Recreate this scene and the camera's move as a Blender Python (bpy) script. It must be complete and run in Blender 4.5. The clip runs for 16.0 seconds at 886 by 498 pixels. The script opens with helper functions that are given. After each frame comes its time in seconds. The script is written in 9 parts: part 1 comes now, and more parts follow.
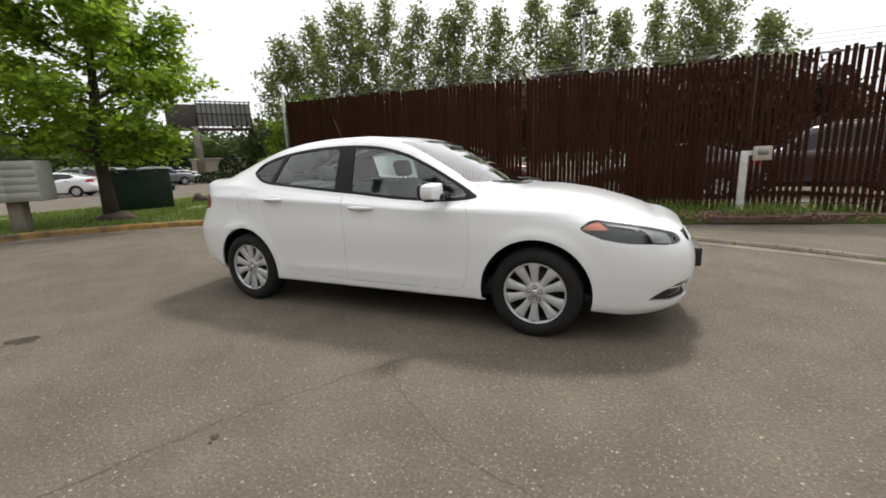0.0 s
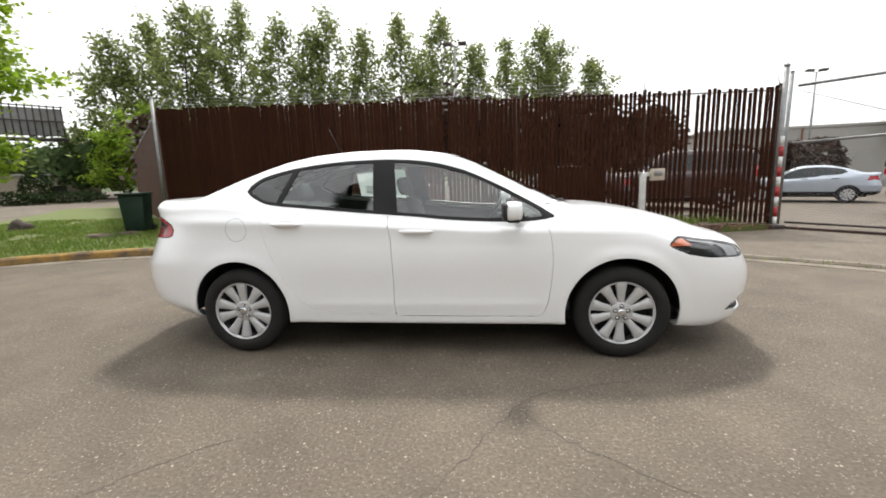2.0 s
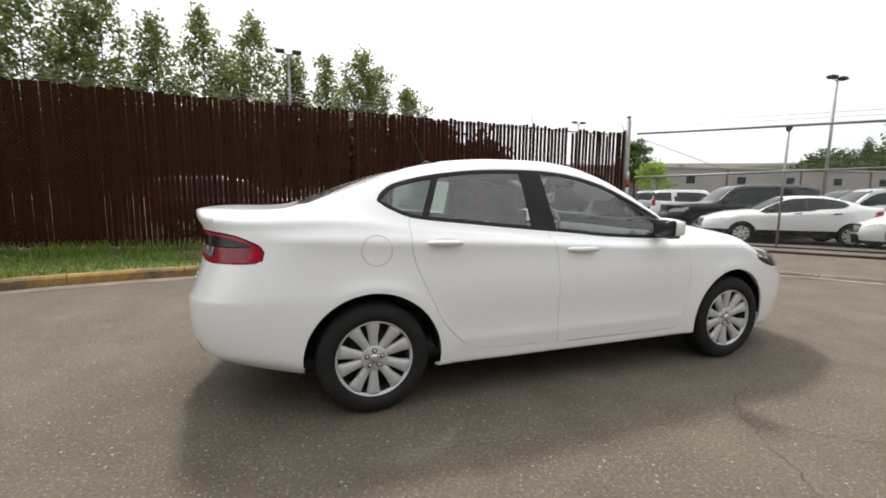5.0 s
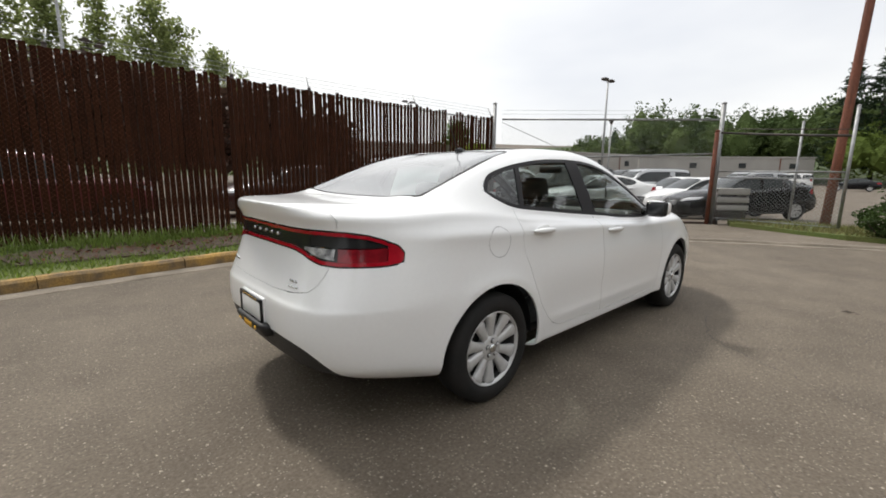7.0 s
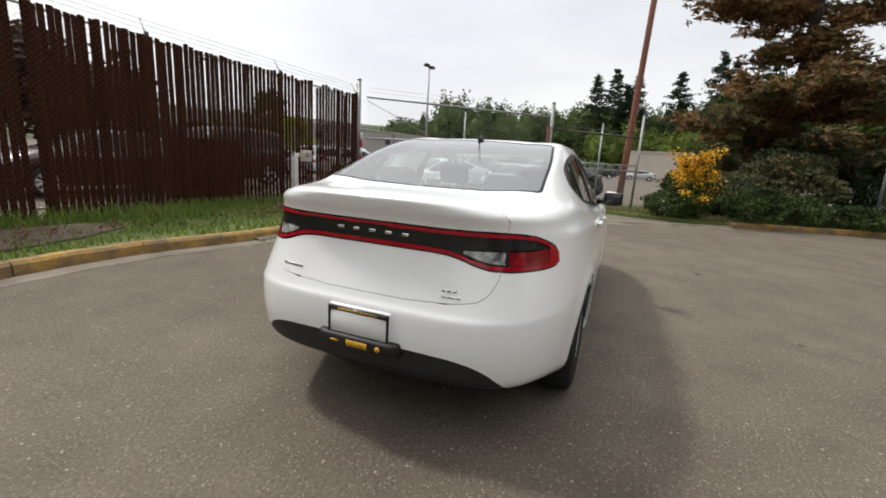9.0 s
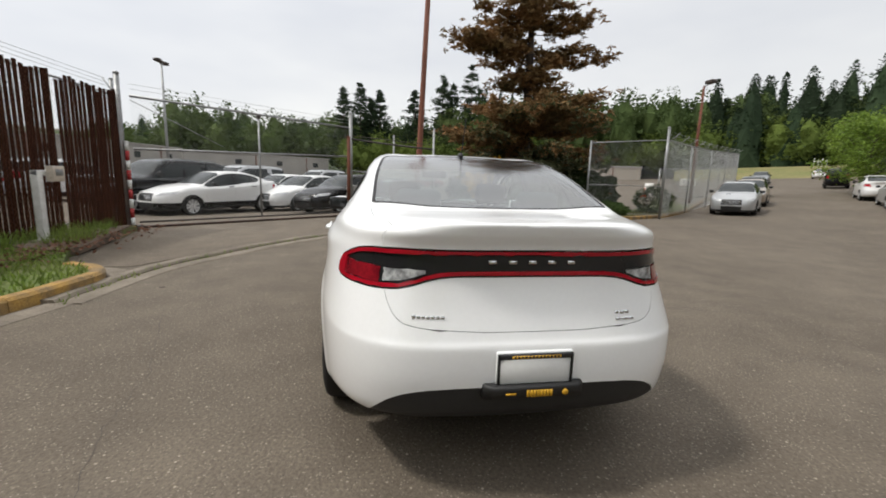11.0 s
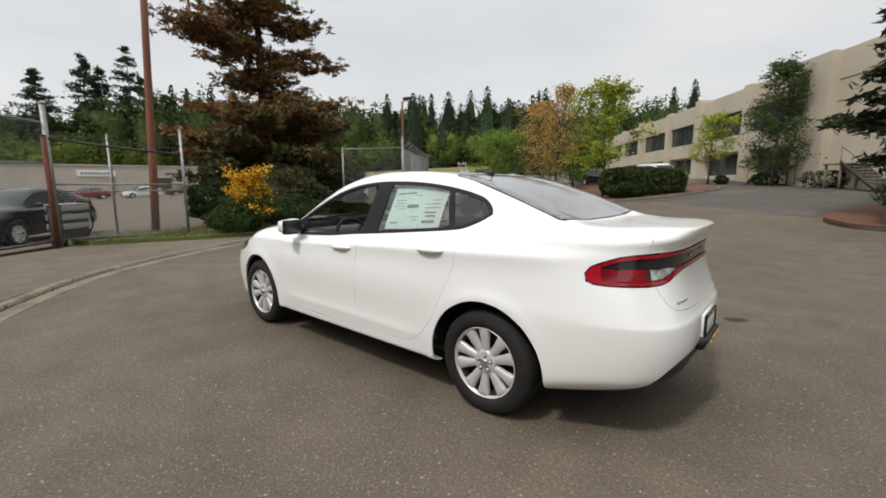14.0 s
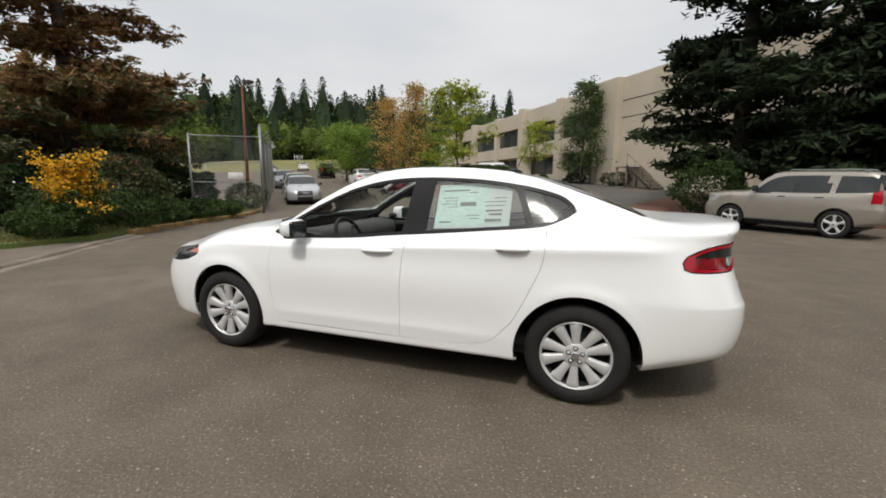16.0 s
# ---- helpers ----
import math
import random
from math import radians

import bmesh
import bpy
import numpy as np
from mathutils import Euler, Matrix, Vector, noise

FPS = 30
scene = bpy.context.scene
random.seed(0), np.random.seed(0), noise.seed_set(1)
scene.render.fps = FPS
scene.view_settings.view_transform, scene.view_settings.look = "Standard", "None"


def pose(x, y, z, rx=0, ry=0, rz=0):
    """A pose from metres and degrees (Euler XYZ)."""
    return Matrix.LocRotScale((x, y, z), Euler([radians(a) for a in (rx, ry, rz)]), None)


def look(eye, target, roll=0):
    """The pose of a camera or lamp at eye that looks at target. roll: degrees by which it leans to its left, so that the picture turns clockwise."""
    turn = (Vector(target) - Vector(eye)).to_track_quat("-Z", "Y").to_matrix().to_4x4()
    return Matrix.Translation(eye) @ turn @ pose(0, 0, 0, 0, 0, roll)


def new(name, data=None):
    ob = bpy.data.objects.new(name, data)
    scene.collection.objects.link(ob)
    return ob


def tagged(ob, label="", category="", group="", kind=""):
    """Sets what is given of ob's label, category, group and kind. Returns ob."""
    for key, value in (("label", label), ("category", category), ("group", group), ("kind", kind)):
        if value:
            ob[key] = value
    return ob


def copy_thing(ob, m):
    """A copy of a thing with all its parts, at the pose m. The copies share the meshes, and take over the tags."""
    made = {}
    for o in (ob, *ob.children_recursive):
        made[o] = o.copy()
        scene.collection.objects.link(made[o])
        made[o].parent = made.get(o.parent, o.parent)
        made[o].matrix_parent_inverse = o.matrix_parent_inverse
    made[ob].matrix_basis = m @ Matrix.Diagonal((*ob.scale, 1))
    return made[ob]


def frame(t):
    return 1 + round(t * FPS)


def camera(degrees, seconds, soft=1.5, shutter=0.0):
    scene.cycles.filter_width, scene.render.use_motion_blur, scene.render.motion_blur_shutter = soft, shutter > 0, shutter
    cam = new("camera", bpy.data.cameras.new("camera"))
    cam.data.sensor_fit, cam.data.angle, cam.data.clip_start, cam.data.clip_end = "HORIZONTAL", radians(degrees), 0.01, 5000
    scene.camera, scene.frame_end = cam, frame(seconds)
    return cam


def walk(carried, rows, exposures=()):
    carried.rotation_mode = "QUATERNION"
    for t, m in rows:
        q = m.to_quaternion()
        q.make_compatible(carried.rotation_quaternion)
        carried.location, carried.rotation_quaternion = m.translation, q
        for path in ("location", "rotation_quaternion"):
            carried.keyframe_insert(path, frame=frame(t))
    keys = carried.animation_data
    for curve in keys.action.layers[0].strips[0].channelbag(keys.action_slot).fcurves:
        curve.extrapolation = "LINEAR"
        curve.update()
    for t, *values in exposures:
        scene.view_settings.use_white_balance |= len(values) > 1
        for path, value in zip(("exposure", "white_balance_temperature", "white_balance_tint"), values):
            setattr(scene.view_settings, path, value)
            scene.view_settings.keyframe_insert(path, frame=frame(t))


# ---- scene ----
# ---- camera and its walk ----
cam = camera(92.4, 16.0, soft=1.75, shutter=0.2)
PATH = [
    (0, (1.981, -3.66, 1.225), (1.149, -1.886, 0.825), -2.2),
    (0.5, (1.608, -3.697, 1.237), (0.919, -1.855, 0.873), -2.2),
    (1, (1.245, -3.745, 1.248), (0.797, -1.819, 0.949), -1.7),
    (1.5, (0.869, -3.771, 1.246), (0.574, -1.82, 0.919), -1.7),
    (2, (0.487, -3.722, 1.255), (0.26, -1.763, 0.921), -1.8),
    (2.5, (0.136, -3.675, 1.247), (0.2, -1.696, 0.96), -1.8),
    (3, (-0.216, -3.609, 1.247), (-0.112, -1.636, 0.938), -1.9),
    (3.5, (-0.591, -3.498, 1.232), (-0.395, -1.526, 0.961), -0.8),
    (3.7, (-0.743, -3.473, 1.223), (-0.502, -1.504, 0.964), -0.2),
    (5.8, (-2.337, -2.844, 1.254), (-1.354, -1.123, 0.988), -0.2),
    (6, (-2.476, -2.776, 1.289), (-1.408, -1.107, 1.021), -0.3),
    (6.5, (-2.801, -2.597, 1.291), (-1.559, -1.059, 0.987), 0.5),
    (7, (-3.103, -2.332, 1.289), (-1.765, -0.887, 0.937), 0.7),
    (7.5, (-3.33, -1.988, 1.305), (-1.88, -0.644, 1.005), -0.1),
    (8, (-3.552, -1.664, 1.295), (-1.923, -0.557, 0.946), 1.3),
    (8.2, (-3.624, -1.528, 1.292), (-1.948, -0.499, 0.926), 2.3),
    (10.3, (-4.043, 0.046, 1.34), (-2.076, 0.173, 0.999), 1.7),
    (10.5, (-3.958, 0.235, 1.304), (-1.98, 0.245, 1.005), 1.5),
    (11, (-3.837, 0.646, 1.294), (-1.894, 0.302, 0.967), 1.9),
    (11.5, (-3.719, 1.062, 1.316), (-1.831, 0.48, 0.999), 2.5),
    (12, (-3.593, 1.45, 1.323), (-1.819, 0.598, 0.967), 2.9),
    (12.5, (-3.405, 1.858, 1.338), (-1.721, 0.844, 0.97), 2.1),
    (13, (-3.245, 2.253, 1.336), (-1.721, 1.012, 0.964), 0.7),
    (13.5, (-3.012, 2.574, 1.345), (-1.588, 1.202, 1.044), -0.3),
    (14, (-2.731, 2.849, 1.361), (-1.445, 1.346, 1.066), -0.2),
    (14.5, (-2.421, 3.106, 1.365), (-1.323, 1.463, 1.052), 1.1),
    (15, (-2.059, 3.284, 1.362), (-1.123, 1.541, 1.067), 1.0),
    (15.5, (-1.718, 3.434, 1.369), (-0.981, 1.597, 1.078), 1.9),
    (16, (-1.366, 3.471, 1.368), (-0.735, 1.6, 1.053), 0.6),
]
walk(cam, [(t, look(eye, target, roll)) for t, eye, target, roll in PATH],
     exposures=[(0.0, 0.37), (0.5, 0.63), (1.0, 0.82), (2.0, 0.85), (3.5, 0.76), (6.0, 0.40), (8.0, 0.31), (10.5, 0.29), (12.0, 0.08), (13.5, 0.09), (16.0, 0.06)])


# ---- world, sun and exposure ----
world = bpy.data.worlds.new("sky")
scene.world = world
world.use_nodes = True
wn, wl = world.node_tree.nodes, world.node_tree.links
sky = wn.new("ShaderNodeTexSky")
sky.sky_type = "NISHITA"
sky.sun_disc = False
sky.sun_elevation, sky.sun_rotation = radians(56.6), radians(0)
sky.dust_density, sky.air_density = 4.0, 1.0
cloud_co = wn.new("ShaderNodeTexCoord")
cloud_map = wn.new("ShaderNodeMapping")
cloud_map.inputs["Scale"].default_value = (1.0, 1.0, 3.0)
cloud_noise = wn.new("ShaderNodeTexNoise")
cloud_noise.inputs["Scale"].default_value = 1.6
cloud_noise.inputs["Detail"].default_value = 4.0
cloud_ramp = wn.new("ShaderNodeValToRGB")
cloud_ramp.color_ramp.elements[0].position, cloud_ramp.color_ramp.elements[0].color = 0.30, (7.55, 7.70, 8.02, 1)
cloud_ramp.color_ramp.elements[1].position, cloud_ramp.color_ramp.elements[1].color = 0.68, (9.62, 9.6, 9.42, 1)
cloud_mix = wn.new("ShaderNodeMix")
cloud_mix.data_type = "RGBA"
cloud_mix.inputs["Factor"].default_value = 0.86
wl.new(cloud_co.outputs["Generated"], cloud_map.inputs["Vector"])
wl.new(cloud_map.outputs["Vector"], cloud_noise.inputs["Vector"])
wl.new(cloud_noise.outputs["Fac"], cloud_ramp.inputs["Fac"])
wl.new(sky.outputs["Color"], cloud_mix.inputs["A"])
toward = wn.new("ShaderNodeVectorMath")
toward.operation = "DOT_PRODUCT"
toward.inputs[1].default_value = (0.0, 0.86, 0.51)
glow = wn.new("ShaderNodeMapRange")
glow.inputs["From Min"].default_value, glow.inputs["From Max"].default_value = -0.9, 0.9
glow.inputs["To Min"].default_value, glow.inputs["To Max"].default_value = 0.80, 0.97
bright = wn.new("ShaderNodeVectorMath")
bright.operation = "SCALE"
wl.new(cloud_co.outputs["Generated"], toward.inputs[0])
wl.new(toward.outputs["Value"], glow.inputs["Value"])
# a veiled sky is brighter overhead than near the horizon
sky_axes = wn.new("ShaderNodeSeparateXYZ")
overhead = wn.new("ShaderNodeMapRange")
overhead.interpolation_type = "SMOOTHSTEP"
overhead.inputs["From Min"].default_value, overhead.inputs["From Max"].default_value = 0.25, 1.0
overhead.inputs["To Min"].default_value, overhead.inputs["To Max"].default_value = 1.0, 1.55
veil = wn.new("ShaderNodeMath")
veil.operation = "MULTIPLY"
wl.new(cloud_co.outputs["Generated"], sky_axes.inputs[0])
wl.new(sky_axes.outputs["Z"], overhead.inputs["Value"])
wl.new(glow.outputs["Result"], veil.inputs[0])
wl.new(overhead.outputs["Result"], veil.inputs[1])
wl.new(cloud_ramp.outputs["Color"], bright.inputs[0])
wl.new(veil.outputs[0], bright.inputs["Scale"])
wl.new(bright.outputs["Vector"], cloud_mix.inputs["B"])
wl.new(cloud_mix.outputs["Result"], wn["Background"].inputs["Color"])
wn["Background"].inputs["Strength"].default_value = 0.105

sun_data = bpy.data.lights.new("sun", "SUN")
sun_data.energy, sun_data.angle, sun_data.color = 1.95, radians(6.0), (1.0, 0.965, 0.90)
sun = new("sun", sun_data)
sun.matrix_world = look((0, 13.2, 20), (0, 0, 0))

# ---- helpers of this scene ----


def material(name, col, col2=None, scale=6.0, rough=0.6, metal=0.0, bump=0.0, bump_scale=None, coat=0.0, spec=0.5,
             fine=60.0, fine_amount=0.12, rough_var=0.08, vary=0.0, island=0.0, trans=0.0, subsurface=0.0, stretch=(1, 1, 1)):
    """A procedural surface: two colours mixed by a broad noise, a fine grain over it, uneven roughness and relief."""
    m = bpy.data.materials.new(name)
    m.use_nodes = True
    n, l = m.node_tree.nodes, m.node_tree.links
    b = n["Principled BSDF"]
    col2 = col2 or tuple(c * 0.82 for c in col)
    co = n.new("ShaderNodeTexCoord")
    mp = n.new("ShaderNodeMapping")
    mp.inputs["Scale"].default_value = stretch
    l.new(co.outputs["Object"], mp.inputs["Vector"])
    broad = n.new("ShaderNodeTexNoise")
    broad.inputs["Scale"].default_value, broad.inputs["Detail"].default_value = scale, 6.0
    grain = n.new("ShaderNodeTexNoise")
    grain.inputs["Scale"].default_value, grain.inputs["Detail"].default_value = fine, 3.0
    l.new(mp.outputs["Vector"], broad.inputs["Vector"])
    l.new(mp.outputs["Vector"], grain.inputs["Vector"])
    ramp = n.new("ShaderNodeValToRGB")
    ramp.color_ramp.elements[0].position, ramp.color_ramp.elements[0].color = 0.33, (*col, 1)
    ramp.color_ramp.elements[1].position, ramp.color_ramp.elements[1].color = 0.67, (*col2, 1)
    l.new(broad.outputs["Fac"], ramp.inputs["Fac"])
    value = n.new("ShaderNodeMapRange")
    value.inputs["To Min"].default_value, value.inputs["To Max"].default_value = 1 - fine_amount, 1 + fine_amount
    value.inputs["From Min"].default_value, value.inputs["From Max"].default_value = 0.3, 0.7
    l.new(grain.outputs["Fac"], value.inputs["Value"])
    out = value.outputs["Result"]
    for amount, node, socket in ((vary, "ShaderNodeObjectInfo", "Random"), (island, "ShaderNodeNewGeometry", "Random Per Island")):
        if amount:
            src = n.new(node)
            rng = n.new("ShaderNodeMapRange")
            rng.inputs["To Min"].default_value, rng.inputs["To Max"].default_value = 1 - amount, 1 + amount
            l.new(src.outputs[socket], rng.inputs["Value"])
            mul = n.new("ShaderNodeMath")
            mul.operation = "MULTIPLY"
            l.new(out, mul.inputs[0])
            l.new(rng.outputs["Result"], mul.inputs[1])
            out = mul.outputs[0]
    hsv = n.new("ShaderNodeHueSaturation")
    l.new(ramp.outputs["Color"], hsv.inputs["Color"])
    l.new(out, hsv.inputs["Value"])
    l.new(hsv.outputs["Color"], b.inputs["Base Color"])
    rr = n.new("ShaderNodeMapRange")
    rr.inputs["To Min"].default_value, rr.inputs["To Max"].default_value = max(0.02, rough - rough_var), min(1.0, rough + rough_var)
    l.new(broad.outputs["Fac"], rr.inputs["Value"])
    l.new(rr.outputs["Result"], b.inputs["Roughness"])
    b.inputs["Metallic"].default_value = metal
    b.inputs["Coat Weight"].default_value = coat
    b.inputs["Coat Roughness"].default_value = 0.04
    b.inputs["Specular IOR Level"].default_value = spec
    if trans:
        b.inputs["Transmission Weight"].default_value = trans
    if subsurface:
        t = n.new("ShaderNodeBsdfTranslucent")
        mix = n.new("ShaderNodeMixShader")
        mix.inputs["Fac"].default_value = subsurface
        l.new(hsv.outputs["Color"], t.inputs["Color"])
        l.new(b.outputs["BSDF"], mix.inputs[1])
        l.new(t.outputs["BSDF"], mix.inputs[2])
        l.new(mix.outputs["Shader"], n["Material Output"].inputs["Surface"])
    if bump:
        bn = n.new("ShaderNodeTexNoise")
        bn.inputs["Scale"].default_value, bn.inputs["Detail"].default_value = bump_scale or fine, 4.0
        l.new(mp.outputs["Vector"], bn.inputs["Vector"])
        bp = n.new("ShaderNodeBump")
        bp.inputs["Strength"].default_value, bp.inputs["Distance"].default_value = bump, 0.01
        l.new(bn.outputs["Fac"], bp.inputs["Height"])
        l.new(bp.outputs["Normal"], b.inputs["Normal"])
    return m


def glass_material(name, tint, rough=0.0, clear=0.6, gain=1.75):
    """Thin tinted glass: it lets most light straight through and mirrors more the flatter it is looked along."""
    m = bpy.data.materials.new(name)
    m.use_nodes = True
    n, l = m.node_tree.nodes, m.node_tree.links
    n.remove(n["Principled BSDF"])
    see = n.new("ShaderNodeBsdfTransparent")
    see.inputs["Color"].default_value = (*tint, 1)
    gloss = n.new("ShaderNodeBsdfGlossy")
    gloss.inputs["Roughness"].default_value = rough + 0.01
    tilt = n.new("ShaderNodeLayerWeight")
    tilt.inputs["Blend"].default_value = 0.5
    steep = n.new("ShaderNodeMath")
    steep.operation = "POWER"
    steep.inputs[1].default_value = 5.0
    l.new(tilt.outputs["Facing"], steep.inputs[0])
    add = n.new("ShaderNodeMath")
    add.operation = "MULTIPLY_ADD"
    add.use_clamp = True
    add.inputs[1].default_value, add.inputs[2].default_value = 0.957 * gain, 0.043 * gain + clear
    l.new(steep.outputs[0], add.inputs[0])
    mix = n.new("ShaderNodeMixShader")
    l.new(add.outputs[0], mix.inputs["Fac"])
    l.new(see.outputs["BSDF"], mix.inputs[1])
    l.new(gloss.outputs["BSDF"], mix.inputs[2])
    l.new(mix.outputs["Shader"], n["Material Output"].inputs["Surface"])
    return m


def asphalt_material(name, col, col2, stone):
    """Worn asphalt: bitumen with pale stones in it, patches and stains."""
    m = bpy.data.materials.new(name)
    m.use_nodes = True
    n, l = m.node_tree.nodes, m.node_tree.links
    b = n["Principled BSDF"]
    co = n.new("ShaderNodeTexCoord")

    def tex(kind, scale, detail=4.0, src=None):
        t = n.new(kind)
        t.inputs["Scale"].default_value = scale
        if kind == "ShaderNodeTexNoise":
            t.inputs["Detail"].default_value = detail
        l.new(src or co.outputs["Object"], t.inputs["Vector"])
        return t

    def ramp(src, stops):
        r = n.new("ShaderNodeValToRGB")
        e = r.color_ramp.elements
        e[0].position, e[0].color = stops[0][0], stops[0][1]
        e[1].position, e[1].color = stops[1][0], stops[1][1]
        l.new(src, r.inputs["Fac"])
        return r.outputs["Color"]

    def mix(kind, fac, a, c):
        x = n.new("ShaderNodeMix")
        x.data_type, x.blend_type = "RGBA", kind
        if isinstance(fac, float):
            x.inputs["Factor"].default_value = fac
        else:
            l.new(fac, x.inputs["Factor"])
        for v, s in ((a, "A"), (c, "B")):
            if isinstance(v, tuple):
                x.inputs[s].default_value = v
            else:
                l.new(v, x.inputs[s])
        return x.outputs["Result"]

    w, k = (1, 1, 1, 1), (0, 0, 0, 1)
    broad = tex("ShaderNodeTexNoise", 0.35, 5.0)
    patch = tex("ShaderNodeTexNoise", 2.2, 6.0)
    grit = tex("ShaderNodeTexNoise", 55.0, 5.0)
    base = mix("MIX", ramp(broad.outputs["Fac"], ((0.36, k), (0.66, w))), (*col, 1), (*col2, 1))
    base = mix("MULTIPLY", 0.55, base, ramp(patch.outputs["Fac"], ((0.32, (0.66, 0.65, 0.64, 1)), (0.70, (1.15, 1.15, 1.14, 1)))))
    base = mix("MULTIPLY", 1.0, base, ramp(grit.outputs["Fac"], ((0.30, (0.70, 0.69, 0.67, 1)), (0.70, (1.24, 1.23, 1.21, 1)))))
    cells = tex("ShaderNodeTexVoronoi", 85.0)
    picked = n.new("ShaderNodeSeparateColor")
    l.new(cells.outputs["Color"], picked.inputs["Color"])
    is_stone = ramp(picked.outputs["Red"], ((0.80, k), (0.86, w)))
    inside = ramp(cells.outputs["Distance"], ((0.22, w), (0.42, k)))
    base = mix("MIX", mix("MULTIPLY", 1.0, is_stone, inside), base, (*stone, 1))
    big = tex("ShaderNodeTexVoronoi", 30.0)
    picked2 = n.new("ShaderNodeSeparateColor")
    l.new(big.outputs["Color"], picked2.inputs["Color"])
    base = mix("MIX", mix("MULTIPLY", 1.0, ramp(picked2.outputs["Green"], ((0.90, k), (0.93, w))), ramp(big.outputs["Distance"], ((0.14, w), (0.24, k)))),
               base, tuple(c * 1.25 for c in stone) + (1,))
    stain = tex("ShaderNodeTexNoise", 0.9, 3.0)
    base = mix("MULTIPLY", ramp(stain.outputs["Fac"], ((0.66, k), (0.76, w))), base, (0.82, 0.81, 0.80, 1))
    l.new(base, b.inputs["Base Color"])
    b.inputs["Roughness"].default_value = 0.82
    b.inputs["Specular IOR Level"].default_value = 0.35
    bp = n.new("ShaderNodeBump")
    bp.inputs["Strength"].default_value, bp.inputs["Distance"].default_value = 0.55, 0.006
    hsum = mix("ADD", 0.7, ramp(grit.outputs["Fac"], ((0.25, k), (0.75, w))), inside)
    l.new(hsum, bp.inputs["Height"])
    l.new(bp.outputs["Normal"], b.inputs["Normal"])
    return m


def part(name, bm, mat, parent=None, label="", smooth=True, category="", group="", kind=""):
    """Links a bmesh as one mesh object under a thing or a part."""
    me = bpy.data.meshes.new(name)
    bm.to_mesh(me)
    bm.free()
    return mesh_part(name, me, mat, parent, label, smooth, category, group, kind)


def mesh_part(name, me, mat, parent=None, label="", smooth=True, category="", group="", kind=""):
    for mt in (mat if isinstance(mat, (list, tuple)) else [mat]):
        me.materials.append(mt)
    if smooth:
        me.polygons.foreach_set("use_smooth", [True] * len(me.polygons))
    ob = new(name, me)
    ob.parent = parent
    return tagged(ob, label, category, group, kind)


def raw_part(name, verts, faces, mat, parent=None, **kw):
    me = bpy.data.meshes.new(name)
    me.from_pydata([tuple(map(float, v)) for v in verts], [], [tuple(map(int, f)) for f in faces])
    me.validate()
    return mesh_part(name, me, mat, parent, **kw)


def empty(name, m, label, category, group="", kind=""):
    ob = new(name)
    ob.empty_display_size = 0.2
    ob.matrix_world = m
    return tagged(ob, label, category, group, kind)


def box(bm, x0, x1, y0, y1, z0, z1, bevel=0.0, seg=2, m=None):
    """Adds a box with rounded edges."""
    b = bmesh.new()
    bmesh.ops.create_cube(b, size=1.0)
    for v in b.verts:
        v.co = Vector(((x0 + x1) / 2 + v.co.x * (x1 - x0), (y0 + y1) / 2 + v.co.y * (y1 - y0), (z0 + z1) / 2 + v.co.z * (z1 - z0)))
    if bevel:
        bmesh.ops.bevel(b, geom=list(b.edges), offset=bevel, segments=seg, profile=0.5, affect="EDGES", clamp_overlap=True)
    join(bm, b, m)
    return bm


def join(bm, b, m=None):
    """Moves the bmesh b into bm."""
    made = {}
    for v in b.verts:
        made[v] = bm.verts.new(m @ v.co if m else v.co)
    for f in b.faces:
        g = bm.faces.new([made[v] for v in f.verts])
        g.smooth = f.smooth
        g.material_index = f.material_index
    b.free()


def ring(c, ax, r, n, ref=None):
    ax = Vector(ax).normalized()
    a = ax.orthogonal().normalized() if ref is None else (Vector(ref) - ax * ax.dot(Vector(ref))).normalized()
    b = ax.cross(a)
    return [Vector(c) + (a * math.cos(2 * math.pi * k / n) + b * math.sin(2 * math.pi * k / n)) * r for k in range(n)]


def tube(bm, pts, radii, n=8, caps=True):
    """A tapered tube along a line of points."""
    pts = [Vector(p) for p in pts]
    radii = radii if isinstance(radii, (list, tuple)) else [radii] * len(pts)
    rows, ref = [], None
    for k, p in enumerate(pts):
        ax = (pts[min(k + 1, len(pts) - 1)] - pts[max(k - 1, 0)])
        if ref is None:
            ref = ax.orthogonal()
        rows.append([bm.verts.new(q) for q in ring(p, ax, radii[k], n, ref)])
    for a, b in zip(rows, rows[1:]):
        for k in range(n):
            bm.faces.new((a[k], a[(k + 1) % n], b[(k + 1) % n], b[k]))
    if caps:
        bm.faces.new(rows[0][::-1])
        bm.faces.new(rows[-1])
    return bm


def prism(bm, outline, z0, z1, bevel=0.0):
    """A plate with an outline in plan."""
    b = bmesh.new()
    lo = [b.verts.new((x, y, z0)) for x, y in outline]
    hi = [b.verts.new((x, y, z1)) for x, y in outline]
    b.faces.new(lo[::-1])
    top = b.faces.new(hi)
    for k in range(len(lo)):
        j = (k + 1) % len(lo)
        b.faces.new((lo[k], lo[j], hi[j], hi[k]))
    if bevel:
        bmesh.ops.bevel(b, geom=list(top.edges), offset=bevel, segments=2, profile=0.5, affect="EDGES", clamp_overlap=True)
    bmesh.ops.recalc_face_normals(b, faces=list(b.faces))
    join(bm, b)
    return bm


